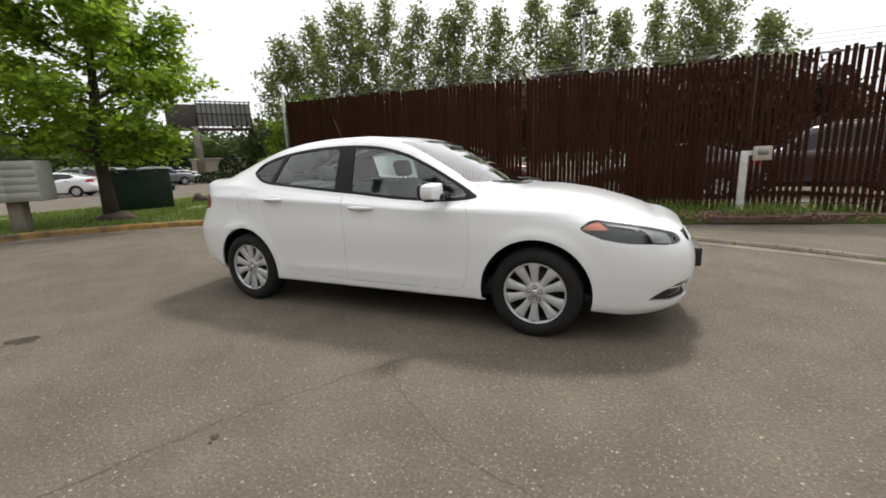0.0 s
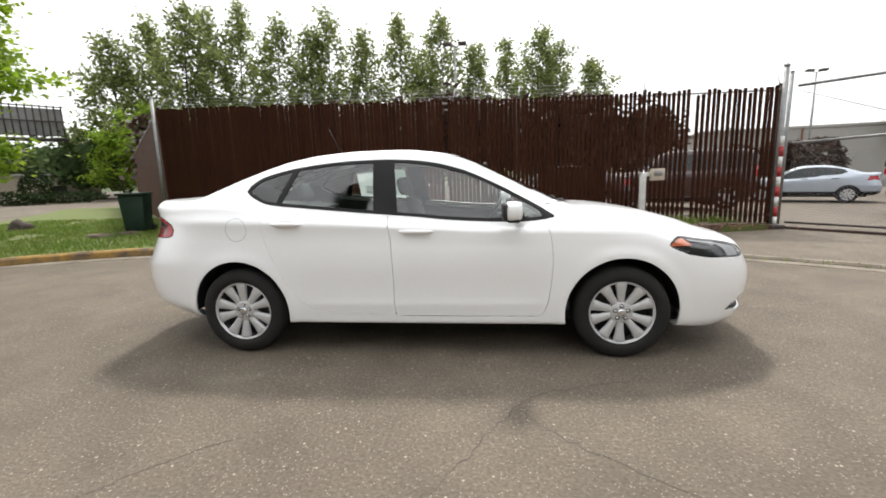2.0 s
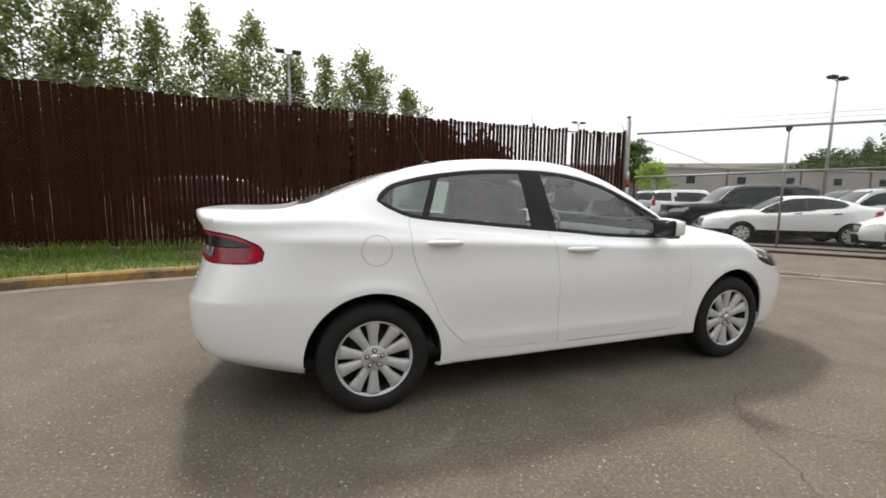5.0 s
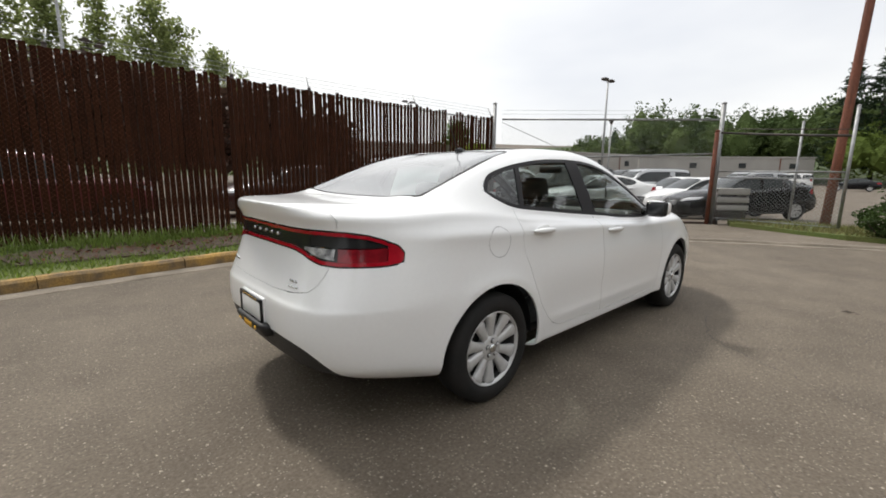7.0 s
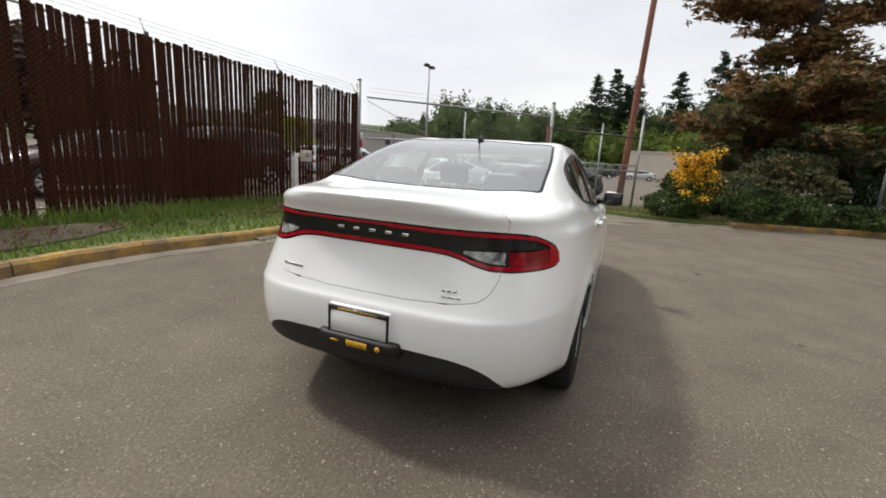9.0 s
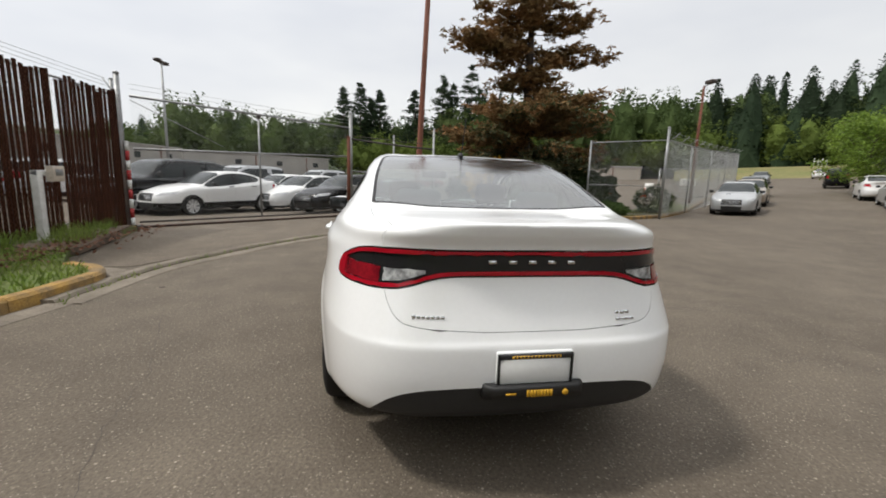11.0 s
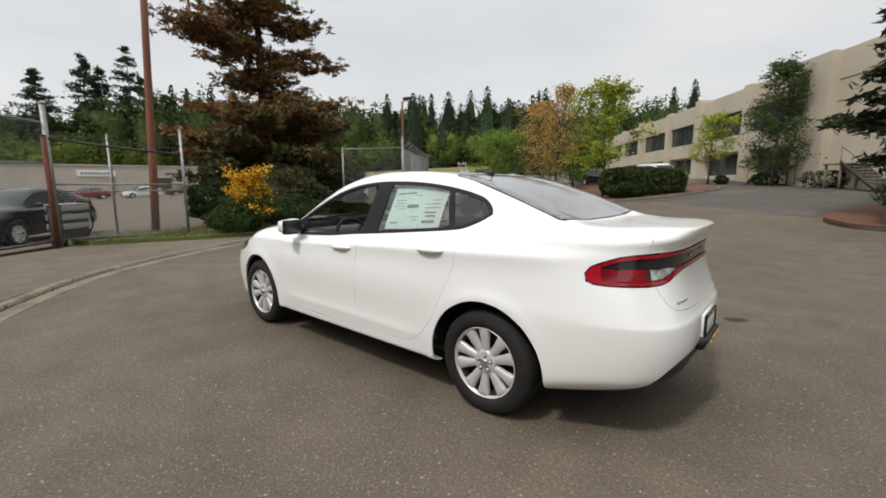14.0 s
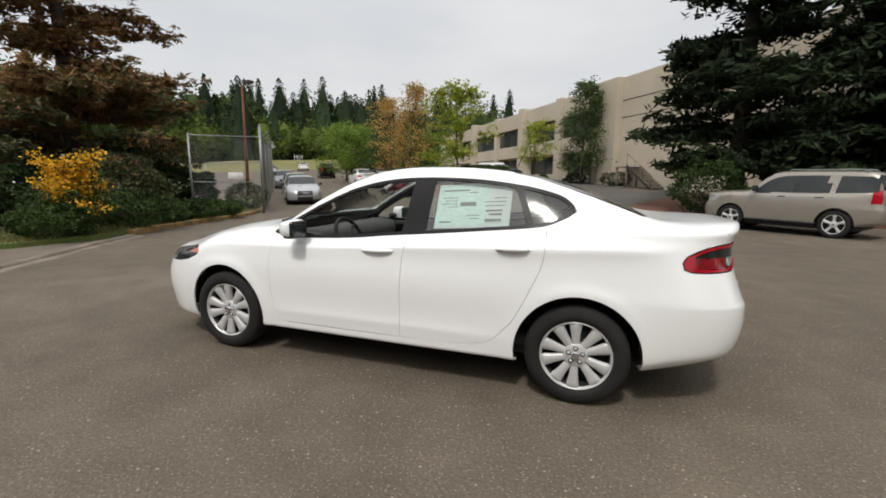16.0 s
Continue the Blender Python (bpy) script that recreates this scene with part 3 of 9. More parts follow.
for name, dz in (("top_rail", -0.06), ("bottom_rail", None)):
    rail(name, [(p[0], p[1] + 0.035, p[2] + dz if dz else 0.28) for p in FENCE], 0, 0.018, GALV, fence)
for k, d in enumerate([0.0, 2.55, 5.1, 7.65, 9.13, 11.77, 14.25]):
    p, t = at_line(FENCE, d)
    post("fence_post", p.x, p.y + 0.07, 0.0, p.z + 0.04, 0.034, DARK_STEEL if k else GALV, fence)
    arm = bmesh.new()
    tube(arm, [(p.x, p.y + 0.07, p.z), (p.x + 0.05, p.y + 0.28, p.z + 0.30)], 0.012, 6)
    part("barbed_wire_arm", arm, GALV, fence)
post("corner_post", -8.05, 6.66, 0.0, 3.45, 0.04, GALV, fence)
for k in range(3):
    rail("barbed_wire", [(p[0] + 0.02 * k, p[1] + 0.10 + 0.07 * k, p[2] + 0.10 + 0.09 * k) for p in FENCE], 0, 0.004, WIRE, fence, 4)

LEG = [(-8.05, 6.8, 3.2), (-11.0, 9.9, 3.15), (-20.0, 19.2, 3.0)]
leg = empty("slatted_side_fence", Matrix(), "brown slatted fence running off beside the lawn", "fence", kind="structure")
bm = bmesh.new()
for k in range(int(line_length(LEG) / 0.085)):
    p, t = at_line(LEG, k * 0.085)
    box(bm, -0.034, 0.034, -0.006, 0.006, 0.1, p.z + random.uniform(-0.05, 0.03), m=Matrix.Translation((p.x, p.y, 0)) @ Matrix.Rotation(math.atan2(t.y, t.x), 4, "Z"))
part("slats", bm, SLAT_JOINED, leg, smooth=False, kind="stuff")
for d in (3.0, 6.0, 9.0, 12.0, 15.0):
    p, t = at_line(LEG, d)
    post("fence_post", p.x, p.y + 0.05, 0.0, p.z + 0.1, 0.035, GALV, leg)
rail("top_rail", LEG, 0, 0.02, GALV, leg)


def chain_link(name, a, b, z0, z1, parent, step=0.075, r=0.0015, z1b=None, mat=None):
    """Diamond mesh between two posts: straight crossing wires."""
    a, b = Vector((a[0], a[1], 0)), Vector((b[0], b[1], 0))
    length, h = (b - a).length, z1 - z0
    z1b = z1 if z1b is None else z1b
    t = (b - a).normalized()
    nrm = Vector((-t.y, t.x, 0))
    verts, faces = [], []
    k = -h
    while k < length:
        for sgn in (1, -1):
            s0, e0 = max(k, 0.0), min(k + h, length)
            if e0 - s0 > 0.01:
                ends = []
                for s in (s0, e0):
                    zz = z0 + (s - k) if sgn > 0 else z1 - (s - k)
                    zz = z0 + (zz - z0) * ((z1 + (z1b - z1) * s / length - z0) / h)
                    g = a + t * s
                    ends.append(Vector((g.x, g.y, zz + rise(g.x, g.y))) + nrm * 0.003 * sgn)
                ax = (ends[1] - ends[0]).normalized()
                u, w = nrm, ax.cross(nrm)
                i = len(verts)
                for e in ends:
                    verts += [e + u * r, e + (-u * 0.5 + w * 0.87) * r, e + (-u * 0.5 - w * 0.87) * r]
                faces += [(i, i + 1, i + 4, i + 3), (i + 1, i + 2, i + 5, i + 4), (i + 2, i, i + 3, i + 5)]
        k += step
    return raw_part(name, verts, faces, mat or WIRE, parent, smooth=False, kind="stuff")


for a, b, z in (((-8.0, 6.71), (1.11, 6.26), 3.16), ((1.11, 6.26), (6.22, 5.66), 2.88)):
    chain_link("chain_link_mesh", a, b, 0.12, z, fence, step=0.08, r=0.0015, mat=RUST, z1b=z - 0.24 if z > 3 else z - 0.12)

# sliding gate
DARK_RUST = material("dark_rusty_steel", (0.075, 0.042, 0.030), (0.045, 0.032, 0.026), scale=6, rough=0.85, metal=0.2, fine_amount=0.3)
gate = empty("sliding_gate", Matrix(), "tall galvanised chain-link sliding gate across the yard drive", "gate")
G0, G1 = (6.40, 5.58), (10.12, 1.30)
post("gate_post", 6.25, 5.72, 0.0, 3.18, 0.05, GALV, gate)
post("gate_post", 6.50, 5.95, 0.0, 3.10, 0.035, GALV, gate)
post("gate_post", 10.14, 1.22, 0.0, 3.15, 0.055, GALV, gate)
post("rusty_gate_stop", 10.05, 1.28, 0.0, 2.45, 0.05, RUST, gate)
post("gate_stile", 8.87, 3.63, 0.05, 2.76, 0.025, GALV, gate)
rail("top_rail", [(*G0, 2.78), (*G1, 2.76)], 0, 0.028, GALV, gate)
rail("middle_rail", [(*G0, 1.70), (*G1, 1.88)], 0, 0.024, GALV, gate)
rail("bottom_rail", [(*G0, 0.14), (*G1, 0.14)], 0, 0.022, DARK_STEEL, gate)
rail("brace", [(*G0, 2.70), (7.6, 4.2, 1.9)], 0, 0.008, GALV, gate, 6)
chain_link("chain_link_mesh", G0, G1, 0.15, 2.76, gate, r=0.001)
bm = bmesh.new()
tube(bm, [(8.87, 3.63, 2.72), (8.87, 3.63, 2.80), (8.87, 3.63, 2.86)], [0.03, 0.07, 0.03], 10)
part("roller_bracket", bm, DARK_STEEL, gate)
bm = bmesh.new()
d = Vector((G1[0] - G0[0], G1[1] - G0[1], 0)).normalized()
box(bm, 0, (Vector(G1) - Vector(G0)).length, -0.05, 0.05, 0.0, 0.055, 0.01, 2, Matrix.Translation((*G0, 0)) @ Matrix.Rotation(math.atan2(d.y, d.x), 4, "Z"))
part("gate_track", bm, DARK_RUST, gate, "low rusty steel gate track on the ground")
for k in range(2):
    rail("barbed_wire", [(*G0, 2.92 + 0.10 * k), (*G1, 2.88 + 0.10 * k)], 0, 0.004, WIRE, gate, 4)

striped = empty("striped_post", pose(6.24, 5.63, 0), "red and white striped steel guard post by the gate", "bollard")
for k in range(9):
    bm = bmesh.new()
    tube(bm, [(0, 0, 0.05 + k * 0.2), (0, 0, 0.25 + k * 0.2)], 0.037, 14)
    part("red_band" if k % 2 else "white_band", bm, RED_PAINT if k % 2 else WHITE_PAINT, striped)
bm = bmesh.new()
box(bm, -0.14, 0.14, -0.14, 0.14, -0.02, 0.09, 0.02)
part("base", bm, DARK_STEEL, striped)

box_post = empty("intercom_post", pose(3.62, 5.60, 0.12), "white painted steel gooseneck post with a beige keypad box", "intercom")
bm = bmesh.new()
box(bm, -0.055, 0.055, -0.055, 0.055, 0.0, 1.10, 0.012)
box(bm, -0.055, 0.26, -0.05, 0.05, 1.02, 1.10, 0.012)
part("post", bm, WHITE_PAINT, box_post)
bm = bmesh.new()
box(bm, 0.11, 0.37, -0.16, -0.055, 0.93, 1.17, 0.012)
part("keypad_box", bm, material("beige_metal", (0.56, 0.50, 0.42), (0.47, 0.40, 0.32), scale=9, rough=0.6), box_post, "beige metal keypad box with a rusty lower edge")
bm = bmesh.new()
box(bm, 0.16, 0.32, -0.166, -0.158, 1.02, 1.12, 0.003, 1)
part("keypad", bm, GALV, box_post)
bm = bmesh.new()
box(bm, -0.13, 0.13, -0.13, 0.13, -0.03, 0.04, 0.012)
part("footing", bm, CONCRETE, box_post)

# east fence, lower, with a second rail
EAST = [[(10.14, 1.22), (9.95, -1.38)], [(11.31, -7.53), (10.94, -10.43)]]
efence = empty("east_fence", Matrix(), "galvanised chain-link fence with bare pipe rails", "fence", kind="structure")
for (x, y), top in ((EAST[0][1], 2.82), (EAST[1][0], 2.85)):
    post("fence_post", x, y, 0.0, top, 0.034, GALV, efence)
post("fence_post", 11.85, -0.22, -0.25, 2.74, 0.03, GALV, efence)
for a, b in EAST:
    rail("top_rail", [(*a, 1.42), (*b, 1.42)] if a[1] > -6 else [(*a, 2.80), (*b, 3.0)], 0, 0.02, GALV, efence)
    rail("middle_rail", [(*a, 1.26), (*b, 1.26)], 0, 0.016, GALV, efence)
    rail("bottom_rail", [(*a, 0.18), (*b, 0.18)], 0, 0.014, GALV, efence)
    chain_link("chain_link_mesh", a, b, 0.12, 1.42 if a[1] > -6 else 2.85, efence, step=0.09, r=0.0022)
cable = empty("sagging_cable", Matrix(), "thick black cable sagging from the gate post", "cable")
rail("cable", [(10.1, 1.2, 2.42), (10.25, 0.3, 2.34), (10.1, -0.6, 2.26), (9.97, -1.36, 2.20)], 0, 0.028, DARK_STEEL, cable)
rail("thin_wire", [(10.1, 1.2, 2.52), (10.1, -0.2, 2.42), (9.97, -1.36, 2.34)], 0, 0.010, DARK_STEEL, cable, 6)

RFENCE = [(10.94, -10.43), (13.5, -13.6), (16.3, -17.1), (19.4, -20.9), (22.6, -24.8)]
rfence = empty("road_fence", Matrix(), "tall galvanised chain-link fence with barbed wire arms beside the road", "fence", kind="structure")
for k, (x, y) in enumerate(RFENCE):
    post("fence_post", x, y, rise(x, y), rise(x, y) + (3.42 if k == 0 else 3.0), 0.05 if k == 0 else 0.03, GALV, rfence)
for a, b in zip(RFENCE, RFENCE[1:]):
    rail("top_rail", [(*a, 3.0 + rise(*a)), (*b, 3.0 + rise(*b))], 0, 0.022, GALV, rfence)
    chain_link("chain_link_mesh", a, b, 0.08, 3.0, rfence, step=0.085, r=0.0036)
for k in range(12):
    p, t = at_line(RFENCE, 0.4 + k * 1.55)
    arm = bmesh.new()
    z = 3.0 + rise(p.x, p.y)
    tube(arm, [(p.x, p.y, z), (p.x - 0.22, p.y - 0.2, z + 0.26)], 0.016, 6)
    part("barbed_wire_arm", arm, GALV, rfence)
for k in range(3):
    rail("barbed_wire", [(x - 0.07 * k, y - 0.06 * k, 3.08 + 0.08 * k + rise(x, y)) for x, y in RFENCE], 0, 0.004, WIRE, rfence, 4)

# utility pole of reddish wood, with its small steel stub
pole = empty("utility_pole", pose(11.4, -1.0, 0), "tall reddish-brown wooden utility pole beside the fence", "pole")
bm = bmesh.new()
tube(bm, [(0, 0, -0.3), (-0.10, -0.075, 2), (-0.24, -0.16, 5), (-0.46, -0.30, 9.7)], [0.108, 0.10, 0.088, 0.075], 18)
part("shaft", bm, WOOD_POLE, pole)
bm = bmesh.new()
box(bm, -0.2, 0.2, -0.2, 0.2, -0.30, 0.12, 0.03)
part("base_collar", bm, DARK_STEEL, pole)


# ---- cars: a lofted shell, cut along its panel lines ----
CAR_WHITE = material("white_car_paint", (0.88, 0.882, 0.88), (0.87, 0.872, 0.87), scale=1.0, rough=0.30, coat=0.8, fine_amount=0.01, rough_var=0.03)
BLACK_GLOSS = material("black_gloss_plastic", (0.016, 0.016, 0.017), (0.021, 0.021, 0.022), scale=4, rough=0.16, fine_amount=0.05)
BLACK_TRIM = material("black_plastic", (0.014, 0.014, 0.015), (0.019, 0.019, 0.019), scale=20, rough=0.55, bump=0.1, fine=200)
RUBBER = material("tyre_rubber", (0.015, 0.015, 0.015), (0.024, 0.022, 0.021), scale=8, rough=0.8, spec=0.25, bump=0.2, fine=120)
ALLOY = material("silver_alloy", (0.60, 0.595, 0.59), (0.53, 0.53, 0.53), scale=6, rough=0.36, metal=0.25, fine_amount=0.04)
DARK_ALLOY = material("dark_alloy_gaps", (0.05, 0.05, 0.052), (0.035, 0.035, 0.036), scale=9, rough=0.6, metal=0.4)
CHROME = material("chrome", (0.75, 0.76, 0.77), (0.70, 0.71, 0.72), scale=6, rough=0.12, metal=1.0, fine_amount=0.02)
GLASS = glass_material("tinted_window_glass", (0.87, 0.94, 0.915), clear=0.05, gain=1.4)
SCREEN_GLASS = glass_material("screen_glass", (0.78, 0.83, 0.81), clear=0.06, gain=2.3)
REAR_GLASS = glass_material("rear_screen_glass", (0.66, 0.79, 0.77), rough=0.14, clear=0.21, gain=1.5)
DARK_GLASS = glass_material("dark_window_glass", (0.30, 0.33, 0.32), rough=0.06, clear=0.04, gain=1.0)
FRAME_BLACK = material("satin_black_frame", (0.013, 0.012, 0.013), (0.018, 0.017, 0.018), scale=5, rough=0.35, spec=0.16, fine_amount=0.05)
CLEAR_GLASS = glass_material("clear_lens", (0.88, 0.89, 0.89), clear=0.02, gain=0.9)
LAMP_SILVER = material("satin_lamp_silver", (0.42, 0.42, 0.42), (0.30, 0.30, 0.30), scale=9, rough=0.3, metal=0.6, fine_amount=0.1)
DARK_RED_LENS = material("dark_red_lamp_lens", (0.27, 0.010, 0.018), (0.13, 0.005, 0.010), scale=14, rough=0.14, coat=0.6, spec=0.4, fine=120, fine_amount=0.25)
RED_LENS = material("red_lamp_lens", (0.40, 0.008, 0.020), (0.30, 0.005, 0.014), scale=12, rough=0.16, coat=0.35, spec=0.35, fine=90, fine_amount=0.12)
AMBER_LENS = material("amber_lens", (0.72, 0.20, 0.08), (0.60, 0.14, 0.06), scale=10, rough=0.12, coat=1.0, fine_amount=0.1)
# mirror glass: the dark surroundings it would reflect are put into its base colour
MIRROR = material("dark_reflection_mirror", (0.03, 0.032, 0.034), (0.026, 0.028, 0.03), scale=3, rough=0.10, metal=0.0, fine_amount=0.01)
CABIN = material("dark_cabin_trim", (0.075, 0.073, 0.070), (0.10, 0.097, 0.093), scale=6, rough=0.8, bump=0.1, fine=150)
SEAT = material("black_seat_cloth", (0.045, 0.045, 0.046), (0.07, 0.069, 0.068), scale=14, rough=0.9, bump=0.2, fine=220)
HEADLINER = material("grey_headliner", (0.22, 0.215, 0.20), (0.19, 0.185, 0.175), scale=9, rough=0.95)
PAPER = material("white_paper", (0.92, 0.93, 0.92), (0.90, 0.91, 0.90), scale=3, rough=0.8, fine_amount=0.02, subsurface=0.4)
PRINT_GREEN = material("green_print", (0.80, 0.92, 0.87), (0.81, 0.93, 0.88), scale=3, rough=0.8, subsurface=0.4)
PRINT_BLACK = material("black_print", (0.16, 0.18, 0.17), (0.22, 0.24, 0.23), scale=3, rough=0.8)
YELLOW_PRINT = material("yellow_print", (0.66, 0.36, 0.02), (0.60, 0.33, 0.02), scale=5, rough=0.5)
PLATE_WHITE = material("plate_white", (0.80, 0.80, 0.79), (0.78, 0.78, 0.77), scale=4, rough=0.5, fine_amount=0.02)


class Shell:
    """Half of a car body as a grid: rows are levels from sill to roof, columns go round from the rear centre to the front centre."""

    def __init__(self, levels, rail_z, rail_y, mid_z, belt, shoulder, n_side=150, sub=4, power=4.4):
        rows = []
        for zr, zm, zf, w, rear, front in levels:
            rows.append((zr, zm, zf, w, rear, front))
        lines = []
        for k, (zr, zm, zf, w, rear, front) in enumerate(rows):
            pts = self.outline(rear, front, w, power, n_side, 0.5 if 2 <= k <= 5 else 0.25 if k == 6 else 0.0)
            z = []
            for x, y in pts:
                zz = zm
                if k == len(rows) - 1 and belt:
                    zz = keyed(x, belt)
                elif k == len(rows) - 2 and belt:
                    zz = 0.45 * keyed(x, shoulder) + 0.55 * keyed(x, belt)
                elif k == len(rows) - 3 and shoulder:
                    zz = keyed(x, shoulder)
                a = min(1.0, max(0.0, (-1.55 - x) / 0.5))
                b = min(1.0, max(0.0, (x - 1.45) / 0.55))
                a, b = a * a * (3 - 2 * a), b * b * (3 - 2 * b)
                zz = zz * (1 - a) + zr * a
                zz = zz * (1 - b) + zf * b
                z.append(zz)
            lines.append([Vector((p[0], p[1], q)) for p, q in zip(pts, z)])
        last = rows[-1]
        rear, front = last[4], last[5]
        base = self.outline(rear - 0.012, front - 0.07, 1.0, power, n_side)
        rail_line = [Vector((x, y * keyed(x, rail_y), keyed(x, rail_z))) for x, y in base]
        base2 = self.outline(rear + 0.03, front - 0.14, 1.0, power, n_side)
        mid_line = [Vector((x, y * keyed(x, rail_y) * 0.55, keyed(x, mid_z) * 0.85 + keyed(x, rail_z) * 0.15)) for x, y in base2]
        base3 = self.outline(rear + 0.06, front - 0.17, 1.0, power, n_side)
        top_line = [Vector((x, 0.0, keyed(x, mid_z))) for x, y in base3]
        self.lines = lines + [rail_line, mid_line, top_line]
        self.n_levels = len(self.lines)
        ref = self.lines[min(6, len(lines) - 1)]
        arc = [0.0]
        for p, q in zip(ref, ref[1:]):
            arc.append(arc[-1] + math.hypot(q.x - p.x, q.y - p.y))
        self.arc = arc
        self.sub = sub
        self.sculpt = None

    def outline(self, rear, front, w, power, n, fuller=0.0):
        dense = []
        for k in range(721):
            a = math.pi - math.pi * k / 720
            c, s = math.cos(a), math.sin(a)
            length, p = (-rear, power + fuller) if c < 0 else (front, power)
            dense.append((length * math.copysign(abs(c) ** (2 / p), c), w * abs(s) ** (2 / p)))
        dense[0], dense[-1] = (rear, 0.0), (front, 0.0)
        arc = [0.0]
        for p, q in zip(dense, dense[1:]):
            arc.append(arc[-1] + math.hypot(q[0] - p[0], q[1] - p[1]))
        out, j = [], 0
        for k in range(n + 1):
            d = arc[-1] * k / n
            while j < len(arc) - 2 and arc[j + 1] < d:
                j += 1
            t = (d - arc[j]) / max(1e-9, arc[j + 1] - arc[j])
            out.append((dense[j][0] + (dense[j + 1][0] - dense[j][0]) * t, dense[j][1] + (dense[j + 1][1] - dense[j][1]) * t))
        return out

    def mesh(self):
        """The half shell (y > 0) with the girth from the rear and from the front kept on each vertex."""
        bm = bmesh.new()
        la, lb = bm.verts.layers.float.new("a"), bm.verts.layers.float.new("b")
        grid = []
        L = self.lines
        for k in range(self.n_levels - 1):
            for i in range(self.sub if k < self.n_levels - 2 else self.sub + 1):
                t = i / self.sub
                row = []
                for c in range(len(L[0])):
                    p0, p1, p2, p3 = L[max(k - 1, 0)][c], L[k][c], L[k + 1][c], L[min(k + 2, self.n_levels - 1)][c]
                    if k == self.n_levels - 2:
                        p3 = Vector((p1.x, -p1.y, p1.z))
                    ten = 0.42
                    m1, m2 = (p2 - p0) * ten, (p3 - p1) * ten
                    d = (p2 - p1).length
                    m1 = m1 * min(1.0, 1.6 * d / max(1e-6, m1.length))
                    m2 = m2 * min(1.0, 1.6 * d / max(1e-6, m2.length))
                    q = (2 * t ** 3 - 3 * t ** 2 + 1) * p1 + (t ** 3 - 2 * t ** 2 + t) * m1 + (-2 * t ** 3 + 3 * t ** 2) * p2 + (t ** 3 - t ** 2) * m2
                    if self.sculpt:
                        q = self.sculpt(q)
                    if c in (0, len(L[0]) - 1):
                        q.y = 0.0
                    v = bm.verts.new(q)
                    v[la], v[lb] = self.arc[c], self.arc[-1] - self.arc[c]
                    row.append(v)
                grid.append(row)
        for a, b in zip(grid, grid[1:]):
            for c in range(len(a) - 1):
                bm.faces.new((a[c], b[c], b[c + 1], a[c + 1]))
        bmesh.ops.remove_doubles(bm, verts=list(bm.verts), dist=0.0005)
        bm.normal_update()
        return bm


def cut(bm, f):
    """Splits the faces along the line where f is nought. f takes a place and the two girths."""
    la, lb = bm.verts.layers.float["a"], bm.verts.layers.float["b"]
    val = {v: f(v.co, v[la], v[lb]) for v in bm.verts}
    cross = []
    for e in bm.edges:
        u, w = e.verts
        if val[u] is not None and val[w] is not None and val[u] * val[w] < 0:
            cross.append((e, u, w, val[u] / (val[u] - val[w])))
    # corners that lie almost on the line are moved onto it
    for e, u, w, t in sorted(cross, key=lambda q: min(q[3], 1 - q[3])):
        if min(t, 1 - t) > 0.16:
            break
        near, far, s = (u, w, t) if t < 0.5 else (w, u, 1 - t)
        if val[near] and abs(near.co.y) > 1e-6:
            near.co = near.co.lerp(far.co, s)
            near[la] += (far[la] - near[la]) * s
            near[lb] += (far[lb] - near[lb]) * s
            val[near] = 0.0
    touched = set()
    for e, u, w, t in cross:
        if val[u] * val[w] < 0:
            co, a, b = u.co.lerp(w.co, t), u[la] + (w[la] - u[la]) * t, u[lb] + (w[lb] - u[lb]) * t
            _, v = bmesh.utils.edge_split(e, u, t)
            v.co, v[la], v[lb] = co, a, b
            val[v] = 0.0
    for v, q in val.items():
        if q == 0.0:
            touched.update(v.link_faces)
    work = list(touched)
    while work:
        face = work.pop()
        vs = list(face.verts)
        if any(val[v] is None for v in vs):
            continue
        zero = [k for k, v in enumerate(vs) if val[v] == 0.0]
        done = False
        for m in range(len(zero)):
            for k in range(m + 1, len(zero)):
                p, q = zero[m], zero[k]
                one = [val[v] for v in vs[p + 1:q]]
                two = [val[v] for v in vs[q + 1:] + vs[:p]]
                if one and two and (max(one) > 0 > min(two) or min(one) < 0 < max(two)):
                    made, _ = bmesh.utils.face_split(face, vs[p], vs[q])
                    work += [face, made]
                    done = True
                    break
            if done:
                break


def poly_field(poly):
    """Signed distance to a closed outline in two measures: below nought inside."""
    P = [Vector(p) for p in poly]

    def f(u, v):
        q = Vector((u, v))
        best, inside = 1e9, False
        for k in range(len(P)):
            a, b = P[k], P[(k + 1) % len(P)]
            ab = b - a
            t = max(0.0, min(1.0, (q - a).dot(ab) / max(1e-12, ab.length_squared)))
            best = min(best, (q - a - ab * t).length)
            if (a.y > q.y) != (b.y > q.y) and q.x < (b.x - a.x) * (q.y - a.y) / (b.y - a.y) + a.x:
                inside = not inside
        return -best if inside else best
    return f


def rounded(poly, n=4):
    """A smooth closed curve through the corners."""
    p = [Vector(q) for q in poly]
    out = []
    for k in range(len(p)):
        a, b, c, d = p[k - 1], p[k], p[(k + 1) % len(p)], p[(k + 2) % len(p)]
        for i in range(n):
            t = i / n
            out.append(tuple(0.5 * (2 * b + (c - a) * t + (2 * a - 5 * b + 4 * c - d) * t * t + (3 * b - a - 3 * c + d) * t ** 3)))
    return out


